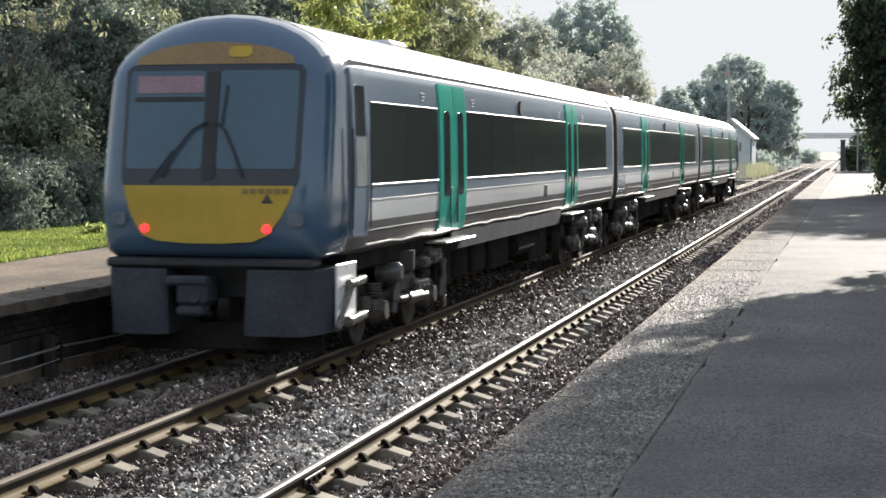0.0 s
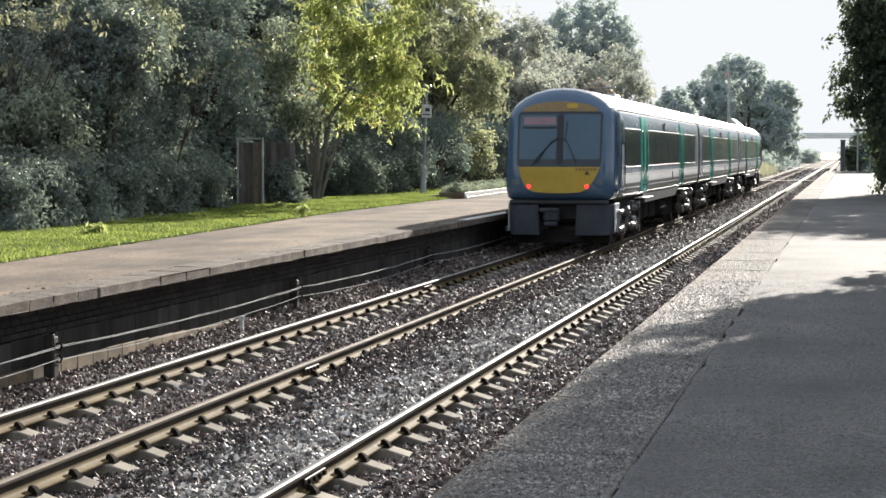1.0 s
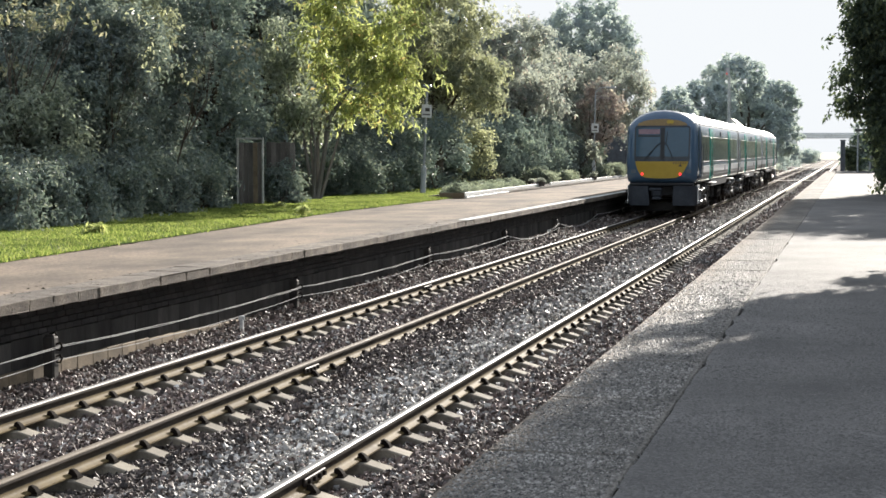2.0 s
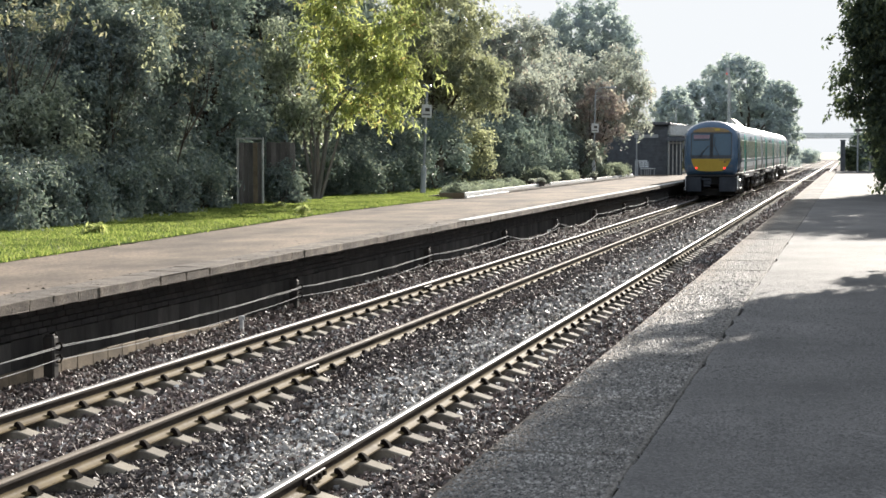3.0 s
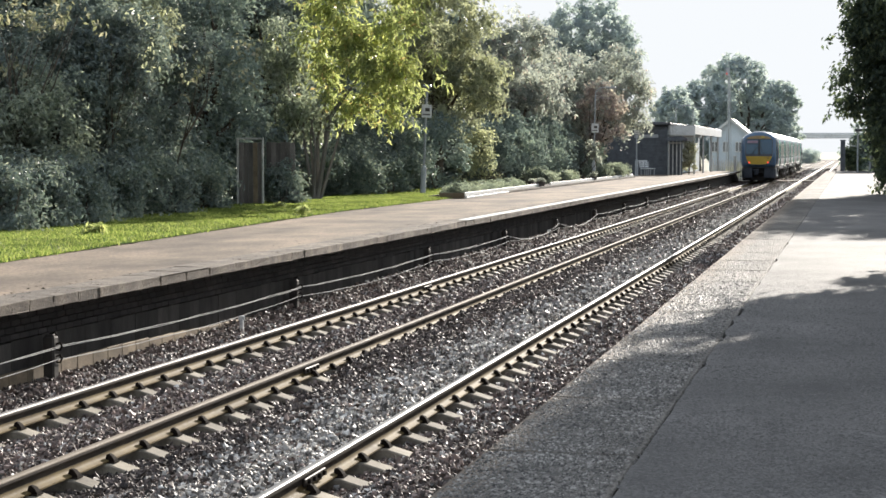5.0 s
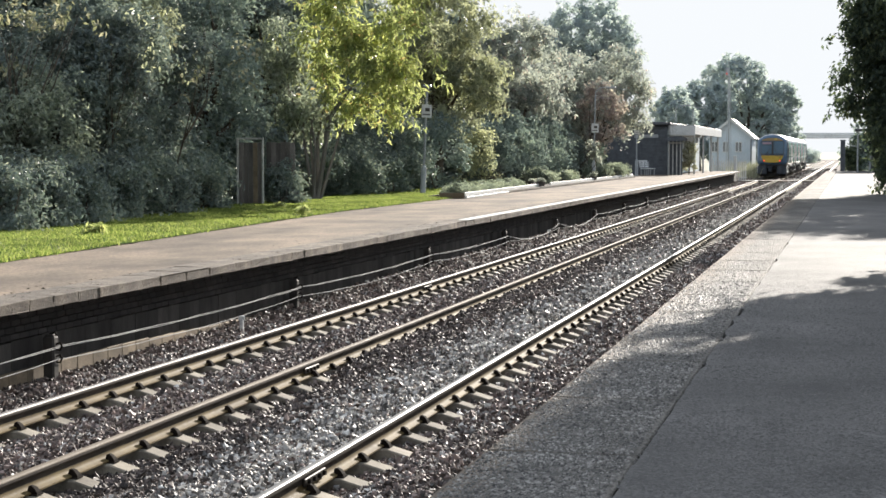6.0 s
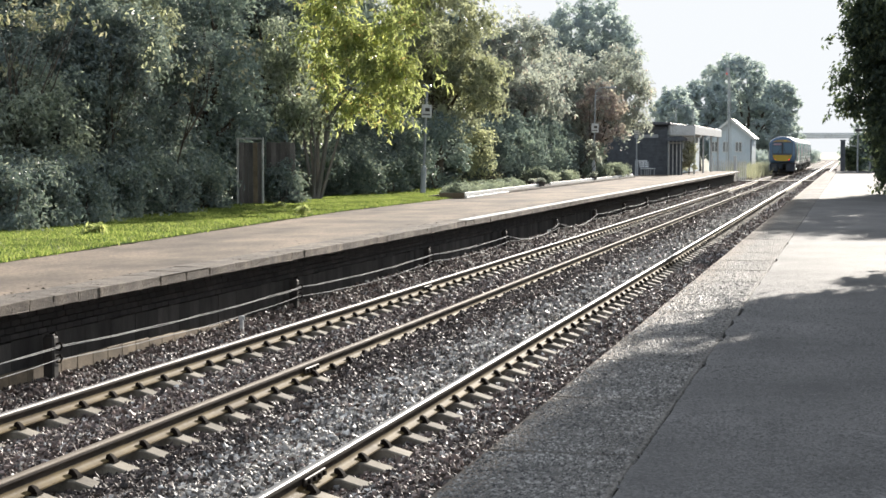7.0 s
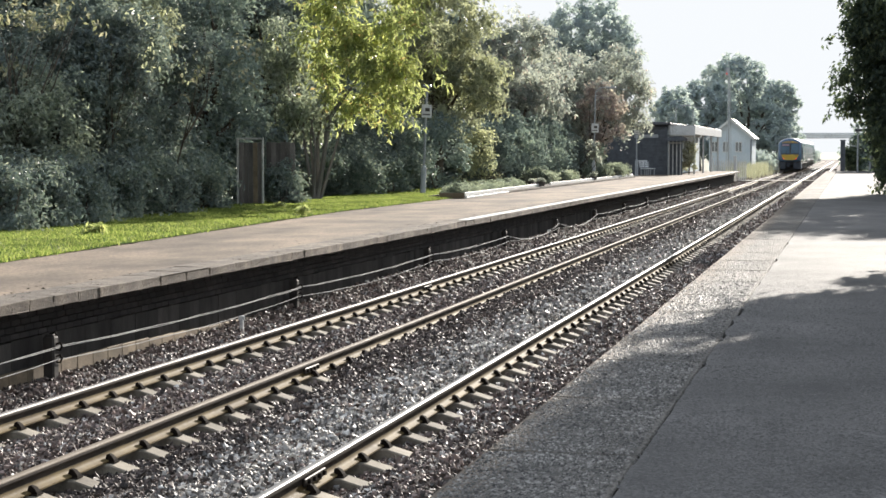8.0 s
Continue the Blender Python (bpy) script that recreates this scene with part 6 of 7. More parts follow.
def street_lamp(x, y, top):
    t = thing("street_lamp", (x, y, -0.35), "tall grey street lamp with curved arm", "street lamp", "street lamps by the road")
    part("shaft", Shape().tube([(0, 0, 0), (0, 0, 1.2), (0, 0, 1.3), (0, 0, top)], [0.10, 0.09, 0.055, 0.045], 10), M_STEEL_GREY, t, "slim grey steel shaft")
    part("arm", Shape().tube([(0, 0, top - 0.02), (0.04, 0, top + 0.25), (0.25, 0, top + 0.42), (0.6, 0, top + 0.45)], 0.035, 8), M_STEEL_GREY, t, "curved lamp arm")
    part("lantern", Shape().box((0.85, 0, top + 0.42), (0.60, 0.2, 0.12), 0.04), M_STEEL_GREY, t, "flat grey lantern head")


def post_climber():
    """A flowering climber that winds round the second lamp post."""
    rng = np.random.default_rng(19)
    t = thing("climbing_plant", (-12.75, 90.8, 0.85), "faded pink flowering climber wound round the lamp post", "plant")
    pts = [(0.13 * math.cos(k * 0.9), 0.13 * math.sin(k * 0.9), 0.13 * k) for k in range(18)]
    part("stem", Shape().tube(pts, [0.018 - 0.0007 * k for k in range(18)], 6), M_BARK, t)
    p, o = crown_points([(0.02, 0, 0.5, 0.16, 0.16, 0.45), (0.05, 0, 1.2, 0.20, 0.2, 0.4), (-0.03, 0, 1.75, 0.22, 0.2, 0.32)], 1300, rng, 0.06, 0.35, 0.02)
    part("foliage", leaves("foliage", p, o, 0.13, 0.5, M_LEAF_SILVER, rng, 0.3), M_LEAF_SILVER, t)


def kerb_bed():
    t = thing("bed_edging", (0, 0, 0), "white painted boards edging the flower bed", "edging")
    for k in range(18):
        y0 = 57.4 + 2.75 * k
        if 72.8 < y0 + 1.4 < 75.5:
            continue
        s = Shape()
        xx = -12.30 - 0.35 * min(k / 5, 1)
        s.box((xx, y0 + 1.36, 0.94), (0.06, 2.70, 0.12), 0.008)
        s.box((xx + 0.03, y0 + 1.36, 0.835), (0.08, 2.70, 0.06), 0.008)
        part("edging_board", s, M_WHITE_PAINT, t)
    s = Shape()
    s.box((-12.72, 57.35, 0.90), (0.84, 0.06, 0.18), 0.008)
    part("end_board", s, M_BOARD, t, "weathered end board", None)
    s = Shape()
    s.box((-13.0, 82, 0.84), (1.2, 49, 0.10), 0.02)
    tagged(part("flower_bed", s, M_SOIL, smooth=None), "dark soil flower bed behind white boards", "flower bed", kind="structure")
    rng = np.random.default_rng(14)
    first = None
    for k in range(8):
        y = 58.6 + 1.75 * k
        if first is None:
            first = thing("clipped_hedge", (-12.85, y, 0.85), "low clipped grey green hedge plant", "hedge", "low hedge plants")
            p, o = crown_points([(0, 0, 0.12, 0.46, 0.95, 0.26)], 5200, rng, 0.07, 0.5, 0.0)
            part("foliage", leaves("foliage", p, o, 0.075, 0.4, M_LEAF_GREY, rng, -0.6), M_LEAF_GREY, first)
            part("stem", Shape().tube([(0, 0, -0.05), (0, 0, 0.15)], 0.03, 6), M_BARK, first)
        else:
            copy_thing(first, pose(-12.85 - 0.05 * k, y, 0.85 - 0.01 * (k % 3), rz=180 * (k % 2)))
    first = None
    for k, (x, y, h) in enumerate(((-13.9, 80.5, 0.7), (-13.5, 85.5, 0.55), (-13.6, 98.5, 0.75), (-13.2, 101.5, 0.8), (-13.4, 104.5, 0.8))):
        b = thing("border_plant", (x, y, 0.85), "leafy green border plant in the flower bed", "plant", "border plants")
        p, o = crown_points([(0, 0, h * 0.45, 0.7, 1.1, h * 0.45)], 3600, rng, 0.12, 0.4, 0.0)
        part("foliage", leaves("foliage", p, o, 0.14, 0.4, M_LEAF_GREY, rng, -0.4), M_LEAF_GREY, b)
        part("stem", Shape().tube([(0, 0, -0.05), (0, 0, h * 0.5)], 0.02, 6), M_BARK, b)
    for x, y in ((-12.92, 73.7), (-12.55, 73.8), (-12.66, 90.2), (-13.0, 107.0)):
        b = thing("plant_tub", (x, y, 0.80), "weathered round planter tub on the platform", "planter", "plant tubs")
        part("tub", Shape().tube([(0, 0, 0), (0, 0, 0.03), (0, 0, 0.26), (0, 0, 0.29)], [0.12, 0.13, 0.17, 0.155], 14), M_TERRACOTTA, b, "dark weathered tub")
        p, o = crown_points([(0, 0, 0.34, 0.15, 0.15, 0.10)], 400, rng, 0.04, 0.3, 0.27)
        tagged(part("plant", leaves("plant", p, o, 0.07, 0.5, M_LEAF_SILVER, rng, -0.5), M_LEAF_SILVER, b), kind="stuff")


def weeds():
    rng = np.random.default_rng(15)
    for x, y, n, r in ((-13.3, 30.1, 110, 0.17), (-12.6, 40.5, 30, 0.07), (-14.8, 45.5, 30, 0.07)):
        t = thing("lawn_weed", (x, y, 0.80), "bright yellow green weed in the lawn", "weed", "weeds in the lawn")
        p, o = crown_points([(0, 0, 0.08, r, r, 0.10)], n * 3, rng, 0.05, 0.2, 0.01)
        part("foliage", leaves("foliage", p, o, 0.12, 0.35, M_LEAF_GREEN, rng, -0.8), M_LEAF_GREEN, t)


def garden_gate():
    t = thing("garden_gate", (-16.45, 48.0, 0.75), "weathered timber gate frame among the shrubs", "gate")
    t.rotation_euler = (0, 0, 0)
    for x in (-0.37, 0.37):
        part("post", Shape().box((x, 0, 0.95), (0.055, 0.06, 2.06), 0.01), M_TRELLIS, t)
    part("lintel", Shape().box((0, 0, 1.955), (0.80, 0.05, 0.05), 0.01), M_TRELLIS, t)
    for k in range(5):
        part("board", Shape().box((-0.276 + 0.138 * k, 0.05, 0.92), (0.13, 0.025, 1.84), 0.006), M_BOARD if k == 3 else M_OLD_BOARD, t, "paler door board" if k == 3 else "dark weathered door board")
    f = thing("garden_fence", (-16.5, 49.6, 0.75), "dark weathered board fence beside the gate", "fence")
    for k in range(6):
        part("board", Shape().box((0.07 + 0.145 * k, 0, 0.93 - 0.012 * (k % 3)), (0.139, 0.025, 1.88), 0.006), M_OLD_BOARD, f)
    part("fence_rail", Shape().box((0.43, 0.035, 1.3), (0.86, 0.04, 0.07), 0.006), M_OLD_BOARD, f)


def bench(x, y, turn):
    t = thing("bench", (x, y, 0.80), "pale painted platform bench", "bench", turn=turn)
    for k in range(4):
        part("seat_slat", Shape().box((0, 0.14 * k - 0.2, 0.44), (1.0, 0.10, 0.035), 0.008), M_BENCH, t)
    for k in range(4):
        part("back_slat", Shape().box((0, 0.30 + 0.03 * k, 0.56 + 0.12 * k), (1.0, 0.03, 0.09), 0.008), M_BENCH, t)
    for g in (-0.42, 0, 0.42):
        s = Shape()
        s.box((g, -0.2, 0.21), (0.05, 0.05, 0.42), 0.01)
        s.box((g, 0.24, 0.45), (0.05, 0.05, 0.92), 0.01)
        s.box((g, 0.02, 0.41), (0.05, 0.5, 0.04), 0.01)
        part("leg_frame", s, M_STEEL_GREY, t)


def sash(parent, c, w, h, facing="y", frame_mat=None):
    """A window with frame, sill and pane set on a wall that faces -y or +x."""
    x, y, z = c
    s = Shape()
    f = 0.06
    if facing == "y":
        for g in (-1, 1):
            s.box((x + g * (w / 2), y, z), (f, 0.08, h + f), 0.01)
            s.box((x, y, z + g * h / 2), (w, 0.08, f), 0.01)
        s.box((x, y - 0.02, z - h / 2 - 0.05), (w + 0.16, 0.14, 0.05), 0.01)
        s.box((x, y, z), (0.035, 0.06, h), 0.005)
        pane = Shape().box((x, y + 0.01, z), (w, 0.02, h), 0)
    else:
        for g in (-1, 1):
            s.box((x, y + g * (w / 2), z), (0.08, f, h + f), 0.01)
            s.box((x, y, z + g * h / 2), (0.08, w, f), 0.01)
        s.box((x + 0.02, y, z - h / 2 - 0.05), (0.14, w + 0.16, 0.05), 0.01)
        pane = Shape().box((x - 0.01, y, z), (0.02, w, h), 0)
    win = part("window", s, frame_mat or M_WHITE_PAINT, parent, "white framed window", None)
    part("pane", pane, M_GLASS_DARK, win, "dark glass pane", None)


def station_building():
    t = thing("station_building", (0, 0, 0), "low flat-roofed station building with dark end and pale side", "building")
    x0, x1, y0, y1, z0, z1 = -15.8, -11.80, 119.0, 144.5, 0.72, 3.45
    part("end_wall", Shape().box(((x0 + x1) / 2, y0 + 0.1, (z0 + 4.02) / 2), (x1 - x0, 0.2, 4.02 - z0), 0), M_DARK_TIMBER, t, "dark timber end wall", None)
    s = Shape()
    z = z0 + 0.1
    while z < 3.9:
        s.box(((x0 + x1) / 2, y0 - 0.012, z), (x1 - x0, 0.03, 0.17), 0.006)
        z += 0.19
    tagged(part("cladding", s, M_DARK_TIMBER, t, "dark horizontal cladding boards", None), kind="stuff")
    part("side_wall", Shape().box((x1 - 0.1, (y0 + y1) / 2 + 0.1, (z0 + z1) / 2), (0.2, y1 - y0 - 0.2, z1 - z0), 0), M_BLUE_BOARDS, t, "pale blue painted side wall", None)
    part("back_wall", Shape().box((x0 + 0.1, (y0 + y1) / 2 + 0.1, (z0 + z1) / 2), (0.2, y1 - y0 - 0.2, z1 - z0), 0), M_BLUE_BOARDS, t, "", None)
    part("far_wall", Shape().box(((x0 + x1) / 2, y1 + 0.1, (z0 + z1) / 2), (x1 - x0, 0.2, z1 - z0), 0), M_BLUE_BOARDS, t, "", None)
    part("fascia", Shape().box((x1 + 0.12, (y0 + y1) / 2 + 0.1, 3.76), (0.14, y1 - y0 - 0.3, 0.62), 0.01), M_WHITE_PAINT, t, "pale grey painted fascia", None)
    part("roof", Shape().box(((x0 + x1) / 2 - 0.1, (y0 + y1) / 2, 4.16), (x1 - x0 + 0.7, y1 - y0 + 0.8, 0.14), 0.02), M_SLATE, t, "dark flat felt roof", None)
    part("parapet", Shape().box((-13.8, y0 - 0.05, 4.24), (4.0, 0.5, 0.10), 0.02), M_DARK_TIMBER, t, "dark parapet", None)
    part("name_board", Shape().box((-13.2, y0 - 0.06, 3.35), (1.6, 0.05, 0.22), 0.01), M_STEEL_GREY, t, "faded grey board", None)
    # dark panel behind the trellis, covering the near end of the pale wall
    part("trellis_backing", Shape().box((-11.33, 119.6, 2.06), (0.92, 0.10, 2.56), 0.01), M_DARK_TIMBER, t, "dark panel behind the trellis", None)
    for y in (126.5, 131.0, 135.5, 140.0):
        sash(t, (x1 + 0.02, y, 2.2), 1.1, 1.3, "x")
    c = part("canopy", Shape().box((-10.95, 132.2, 4.02), (1.7, 24.8, 0.10), 0.02), M_SLATE, t, "flat platform canopy", None)
    part("end_fascia", Shape().box((-10.95, 119.75, 3.72), (1.74, 0.06, 0.66), 0.01), M_WHITE_PAINT, c, "pale end fascia board", None)
    part("side_fascia", Shape().box((-10.07, 132.2, 3.76), (0.06, 24.9, 0.58), 0.01), M_WHITE_PAINT, c, "long pale fascia board", None)
    for y in (121.5, 129.0, 136.5, 143.6):
        part("canopy_post", Shape().tube([(-10.25, y, 0.75), (-10.25, y, 3.98)], 0.07, 10), M_WHITE_PAINT, t, "white canopy post")


def trellis():
    t = thing("trellis_screen", (-11.28, 118.5, 0.78), "bleached timber trellis screen under dark rafters", "trellis")
    for k in range(4):
        part("upright", Shape().box((-0.36 + 0.25 * k, 0, 1.12), (0.075, 0.07, 2.25), 0.010), M_TRELLIS, t)
    part("rail", Shape().box((0.02, 0.05, 2.12), (0.95, 0.05, 0.08), 0.01), M_TRELLIS, t)
    for k in range(7):
        part("rafter", Shape().extrude([(-0.5, 2.28), (0.5, 2.22), (0.62, 2.34), (0.5, 2.46), (-0.5, 2.46)], -0.04, 0.04), M_DARK_TIMBER, t, "dark rafter").location = (0.03 * k, -0.5 + 0.19 * k, 0.025 * (k % 2))


def signal_box():
    t = thing("crossing_house", (-11.6, 180.0, -0.55), "pale blue gabled crossing house with slate roof", "building")
    w, h, d = 4.2, 4.2, 7.0
    gable = [(-w / 2, 0), (w / 2, 0), (w / 2, h), (0, h + 1.75), (-w / 2, h)]
    part("wall", Shape().extrude(gable, 0, d), M_BLUE_BOARDS, t, "pale blue painted boards", None)
    s = Shape()
    for k in range(22):
        z = 0.15 + 0.19 * k
        s.box((0, -0.012, z), (w, 0.03, 0.17), 0.006)
    tagged(part("cladding", s, M_BLUE_BOARDS, t, "pale blue lapped boards", None), kind="stuff")
    for g in (-1, 1):
        L = math.hypot(w / 2 + 0.3, 1.75 + 0.25)
        a = math.atan2(1.75 + 0.25, w / 2 + 0.3)
        part("roof_slope", Shape().box((g * (w / 2 + 0.3) / 2, d / 2, h + 0.87 + 0.06), (L, d + 0.7, 0.10), 0.01, 0, Matrix.Rotation(g * a, 3, "Y")), M_SLATE, t, "slate roof slope", None)
        part("bargeboard", Shape().box((g * (w / 2 + 0.3) / 2, -0.40, h + 0.86), (L, 0.06, 0.24), 0.01, 0, Matrix.Rotation(g * a, 3, "Y")), M_WHITE_PAINT, t, "white bargeboard", None)
    for x in (-1.72, -1.42, -0.62, -0.32, 0.62, 0.95):
        sash(t, (x, -0.05, 3.35), 0.24, 0.95, "y")
    part("downpipe", Shape().tube([(2.0, -0.08, 0.1), (2.0, -0.08, h - 0.1)], 0.05, 8), M_DARK_TIMBER, t, "dark downpipe")
    s = Shape()
    for k in range(9):
        s.box((-1.6 + 0.2 * k, -0.6, 1.5 - 0.17 * k), (0.26, 0.8, 0.04), 0.005)
    part("outside_stair", s, M_TRELLIS, t, "timber outside stair")
    part("stair_rail", Shape().tube([(-1.7, -1.0, 2.5), (0.2, -1.0, 0.95)], 0.03, 6).tube([(-1.7, -1.0, 0.0), (-1.7, -1.0, 2.5)], 0.03, 6), M_WHITE_PAINT, t, "white stair rail")


def signal_mast():
    t = thing("signal_mast", (-10.85, 165.5, -0.55), "tall grey signal mast with red lamp", "railway signal")
    part("mast", Shape().tube([(0, 0, 0), (0, 0, 10.6)], [0.085, 0.06], 10), M_STEEL_GREY, t, "grey steel mast")
    part("ladder", Shape().tube([(-0.25, 0.25, 0), (-0.1, 0.15, 9.6)], 0.025, 6).tube([(0.25, 0.25, 0), (0.1, 0.15, 9.6)], 0.025, 6), M_STEEL_GREY, t, "thin ladder")
    head = part("signal_head", Shape().box((-0.16, -0.05, 10.1), (0.30, 0.12, 0.8), 0.05), M_STEEL_GREY, t, "grey signal head")
    part("red_lamp", Shape().tube([(-0.20, -0.12, 9.95), (-0.20, -0.19, 9.95)], 0.10, 12), M_SIGNAL_RED, head, "lit red lamp")


def crossing():
    s = Shape()
    s.box((-40, 149.2, -0.33), (61.2, 5.6, 0.62), 0)
    s.box((25, 149.2, -0.33), (53.0, 5.6, 0.62), 0)
    tagged(part("road", s, M_ASPHALT_FAR, smooth=None), "pale tarmac road over the level crossing", "road", kind="structure")
    t = thing("crossing_deck", (0, 0, 0), "level crossing deck panels between the rails", "crossing deck", kind="structure")
    for x0, x1 in ((-9.4, -7.48), (-7.25, -6.02), (-5.75, -4.02), (-3.78, -2.53), (-2.28, -1.5)):
        for k in range(2):
            part("deck_panel", Shape().box(((x0 + x1) / 2, 147.4 + 1.84 * k, -0.08), (x1 - x0, 1.82, 0.13), 0.01), M_ASPHALT_FAR if x1 < -4 else M_BED, t)
    part("white_line", Shape().box((-6.7, 146.3, -0.006), (5.2, 0.35, 0.02), 0), M_WHITE_LINE, t, "white painted edge line", None)
    g = thing("gate_post", (-8.9, 143.6, -0.3), "white crossing gate post with round cap", "gate post")
    part("post", Shape().box((0, 0, 1.1), (0.24, 0.24, 2.2), 0.03), M_WHITE_PAINT, g, "white timber post", None)
    part("cap", Shape().box((0, 0, 2.25), (0.32, 0.32, 0.10), 0.03), M_WHITE_PAINT, g, "white cap", None)
    f = thing("picket_fence", (-10.75, 145.9, -0.3), "weathered white picket fence by the crossing", "fence")
    for k in range(17):
        part("picket", Shape().extrude([(-0.045, 0), (0.045, 0), (0.045, 1.75), (0, 1.85), (-0.045, 1.75)], -0.012, 0.012), M_WHITE_PAINT, f).location = (0.16 * k, 0, 0.1)
    for z in (0.55, 1.45):
        part("fence_rail", Shape().box((1.28, 0.04, z), (2.8, 0.05, 0.08), 0.008), M_WHITE_PAINT, f)


def pale_bush():
    rng = np.random.default_rng(71)
    t = thing("pale_shrub", (-10.55, 121.0, 0.78), "pale variegated climbing shrub by the platform", "shrub")
    part("stem", Shape().tube([(0, 0, 0), (0.05, 0, 1.0), (-0.1, 0, 1.9)], [0.05, 0.04, 0.02], 7), M_BARK, t)
    p, o = crown_points([(0, 0, 1.7, 0.36, 0.5, 0.6), (0.15, 0, 1.0, 0.30, 0.5, 0.6), (-0.25, 0.1, 0.7, 0.25, 0.4, 0.5)], 1500, rng, 0.10, 0.3, 0.1)
    part("foliage", leaves("foliage", p, o, 0.20, 0.5, M_LEAF_PALE, rng, 0.2), M_LEAF_PALE, t)


def straw(places, height, n, seed, name, label, mat):
    rng = np.random.default_rng(seed)
    t = None
    vs = []
    for x, y, rx, ry, z in places:
        p = np.stack([x + rng.normal(size=n) * rx * 0.5, y + rng.normal(size=n) * ry * 0.5, np.full(n, z)], 1)
        lean = rng.normal(size=(n, 3)) * 0.22
        lean[:, 2] = 1
        h = rng.uniform(0.5, 1.1, (n, 1)) * height
        side = rng.normal(size=(n, 3))
        side[:, 2] = 0
        side /= np.linalg.norm(side, axis=1, keepdims=True)
        vs.append(np.stack([p - side * 0.03, p + side * 0.03, p + lean * h], 1).reshape(-1, 3))
    v = np.concatenate(vs)
    tagged(new(name, bulk(name, v, np.arange(len(v)).reshape(-1, 3), mat)), label, "grass", kind="stuff")


def far_end():
    t = thing("road_bridge", (0, 0, 0), "pale concrete road bridge far down the line", "bridge")
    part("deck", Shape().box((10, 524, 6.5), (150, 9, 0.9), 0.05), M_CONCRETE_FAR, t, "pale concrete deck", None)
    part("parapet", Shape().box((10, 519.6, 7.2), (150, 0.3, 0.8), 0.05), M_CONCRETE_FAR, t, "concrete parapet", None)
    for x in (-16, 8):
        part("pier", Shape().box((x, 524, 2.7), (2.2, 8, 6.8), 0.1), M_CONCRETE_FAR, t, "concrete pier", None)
    first = None
    for k, (x, y, turn) in enumerate([(-13.5, 205, 0), (-11.5, 232, 60), (-11.2, 285, 120), (-10.8, 320, 200), (-10.6, 365, 260), (-10.5, 410, 320), (6.5, 170, 30), (7.5, 215, 90), (8.0, 270, 170), (8.5, 340, 250)]):
        if first is None:
            rng = np.random.default_rng(81)
            first = thing("lineside_bush", (x, y, -0.6), "green bush beside the line, paled for haze", "bush", "bushes beside the line")
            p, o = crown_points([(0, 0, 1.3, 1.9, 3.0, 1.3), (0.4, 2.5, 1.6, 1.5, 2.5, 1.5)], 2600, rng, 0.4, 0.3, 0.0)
            part("foliage", leaves("foliage", p, o, 0.50, 0.5, M_LEAF_HAZED, rng, 0.2), M_LEAF_HAZED, first)
            part("stem", Shape().tube([(0, 0, 0), (0, 0, 1.2)], 0.06, 6), M_BARK, first)
        else:
            copy_thing(first, pose(x, y, -0.6, rz=turn))


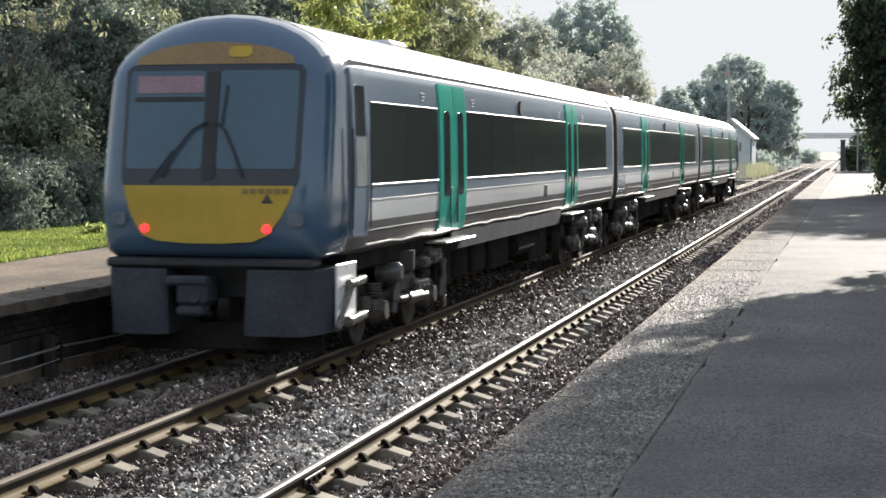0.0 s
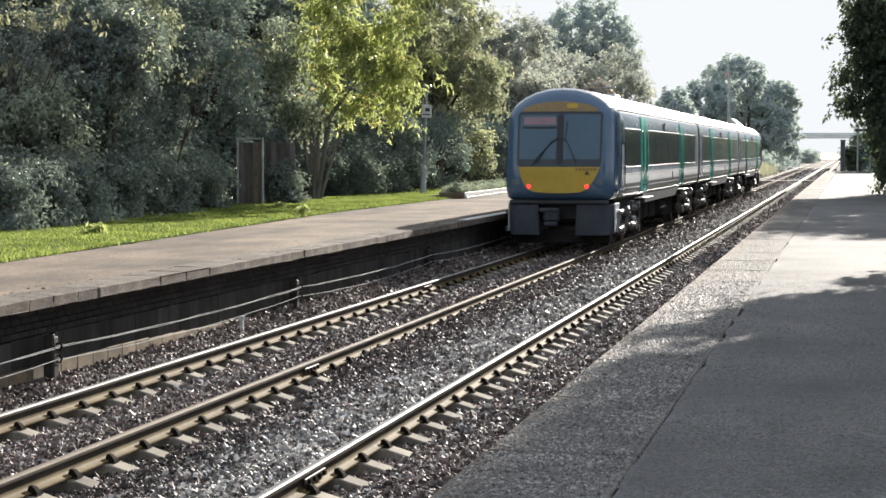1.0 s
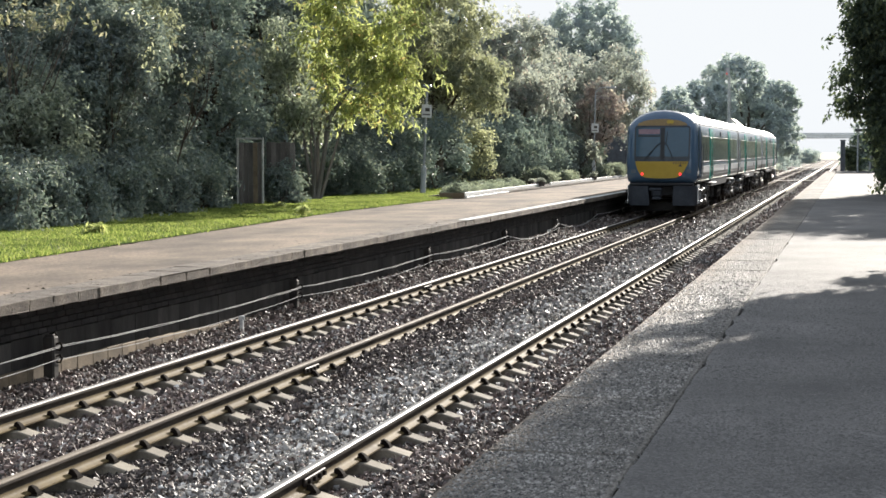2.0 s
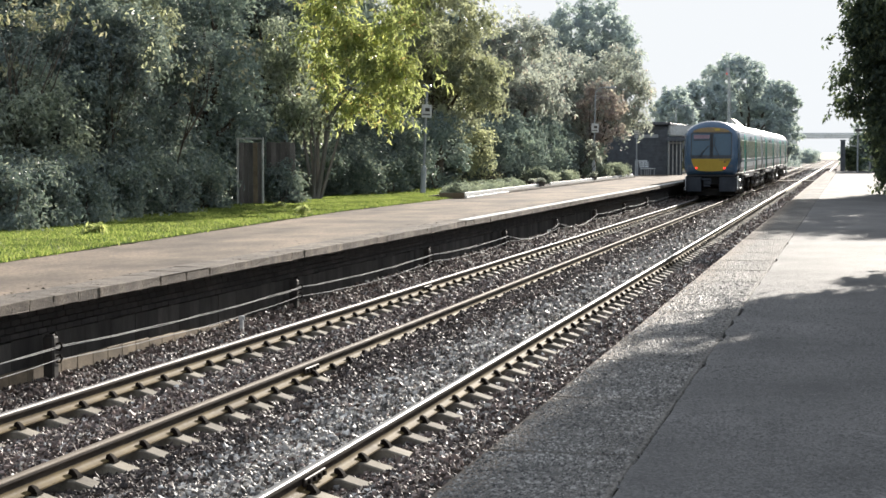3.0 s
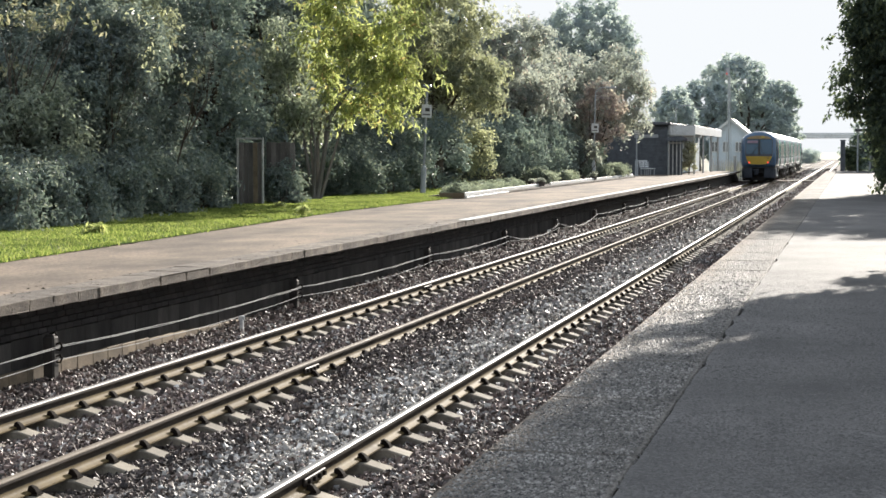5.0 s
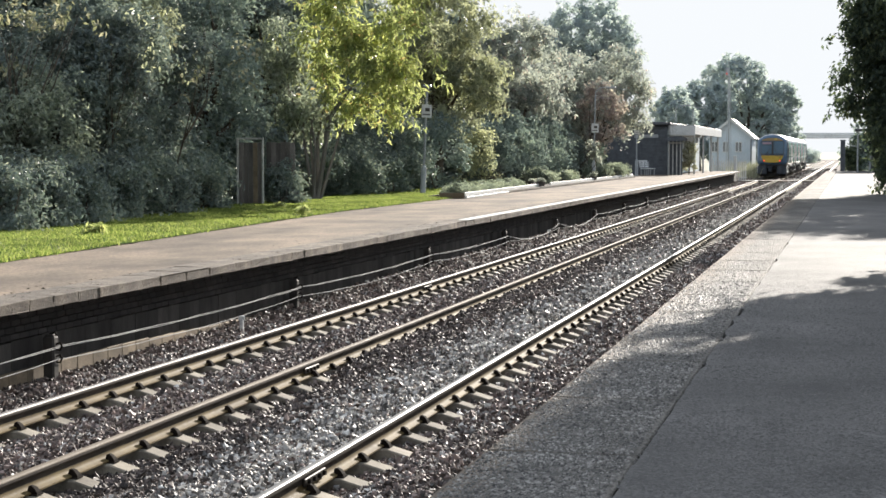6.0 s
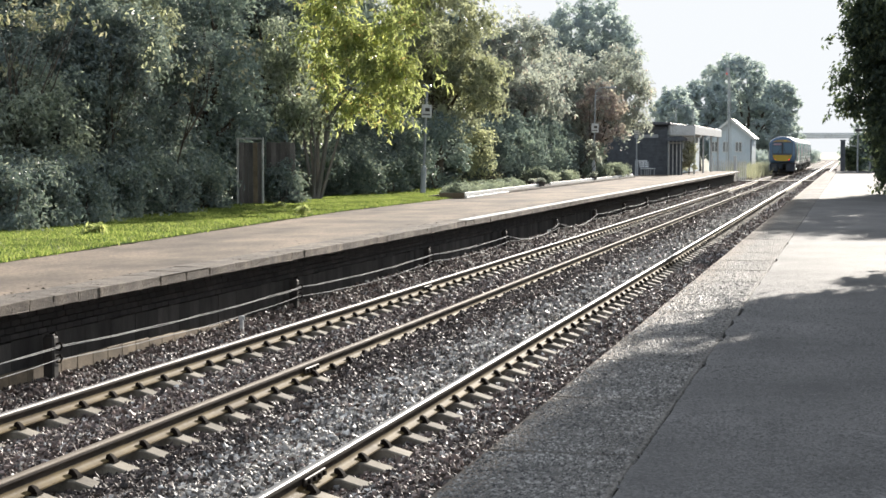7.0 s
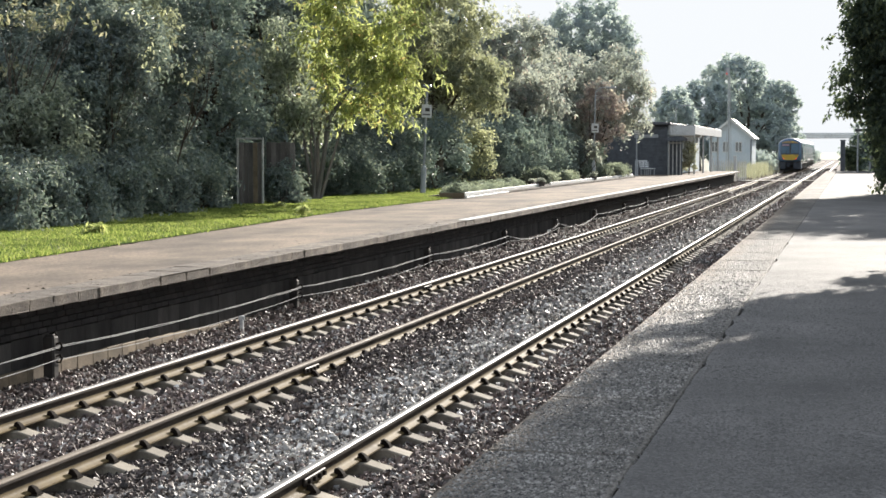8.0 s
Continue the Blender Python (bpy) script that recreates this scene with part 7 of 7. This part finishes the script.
def near_shelter():
    t = thing("waiting_shelter", (1.35, 130.5, TOP_NEAR), "white framed open waiting shelter at the platform end", "shelter")
    for x in (-0.85, 0.0, 0.85):
        for y in (-3.0, 3.0):
            part("post", Shape().tube([(x, y, 0), (x, y, 2.85)], 0.05, 8), M_STEEL_GREY, t, "slim grey post")
    part("roof", Shape().box((0.1, 0, 2.92), (2.3, 7.0, 0.14), 0.03), M_SLATE, t, "dark flat roof", None)
    part("back_wall", Shape().box((1.0, 0, 1.4), (0.08, 6.2, 2.7), 0.01), M_DARK_TIMBER, t, "dark boarded back wall", None)
    part("end_screen", Shape().box((0.45, 3.05, 1.4), (1.0, 0.06, 2.6), 0.01), M_DARK_TIMBER, t, "dark end screen", None)
    s = Shape()
    s.box((0.7, 0, 0.45), (0.4, 5.0, 0.06), 0.01)
    part("seat", s, M_TRELLIS, t, "timber seat", None)
    for y in (-1.8, 1.8):
        part("seat_bracket", Shape().box((0.72, y, 0.21), (0.3, 0.08, 0.42), 0.01), M_STEEL_GREY, t)
    g = thing("gate_post", (-0.55, 136.5, -0.3), "dark timber gate post beside the platform ramp", "gate post")
    part("post", Shape().box((0, 0, 1.7), (0.35, 0.35, 3.4), 0.04), M_DARK_TIMBER, g, "dark timber post", None)
    part("finial", Shape().box((0, 0, 3.45), (0.45, 0.45, 0.12), 0.04), M_DARK_TIMBER, g, "square cap", None)
    b = thing("ivy_bush", (-0.1, 138.0, -0.5), "dark ivy bush beyond the platform end", "bush")
    rng = np.random.default_rng(83)
    p, o = crown_points([(0.1, 0, 2.6, 0.5, 0.8, 0.9), (0.4, 0.5, 1.6, 0.6, 1.0, 1.0)], 2500, rng, 0.16, 0.3, 0.1)
    part("foliage", leaves("foliage", p, o, 0.22, 0.5, M_LEAF_RIGHT, rng), M_LEAF_RIGHT, b)
    part("stem", Shape().tube([(0, 0, 0), (0.1, 0, 2.0)], 0.06, 6), M_BARK, b)


tree("elder_tree", (2.2, 141.0, -0.5), [ball(0.75, 140.5, 2.4, 0.75, 1.7), ball(1.5, 141, 3.4, 1.0, 2.4), ball(2.6, 141, 4.2, 1.3, 3.2), ball(3.8, 142, 4.5, 1.5, 3.4), ball(0.3, 140.5, 1.6, 0.6, 1.0)], 6500, 0.30, 0.5,
     M_LEAF_BLUE, "dark dense elder tree behind the waiting shelter", "tree", 96, 0.12, 2, 0.3, 0.2, 0.5, hollow=0.05)
cable_run()
lamp_post(-14.67, 61.4, 2.6, 2.98, False, 3.7, "leaning grey lamp post with white sign on the lawn")
lamp_post(-12.75, 90.8, 1.0, 2.75, True, 4.4, "grey lamp post with curved arm by the flower bed")
lamp_post(-13.25, 114.0, 0.0, 2.9, False, 3.3, "grey lamp post with small sign by the shelter")
street_lamp(-13.9, 147.0, 6.0)
street_lamp(-13.5, 158.5, 6.1)
post_climber()
kerb_bed()
weeds()
garden_gate()
bench(-12.75, 116.0, 62)
station_building()
trellis()
signal_box()
signal_mast()
crossing()
pale_bush()
straw([(-9.6, 168, 1.2, 14, -0.6), (-10.2, 176, 1.6, 10, -0.6), (-9.3, 190, 1.0, 20, -0.6)], 1.9, 1800, 91, "tall_grass", "dry pale tall grass beside the line", M_STRAW)
far_end()
near_shelter()

tracks()
motions()
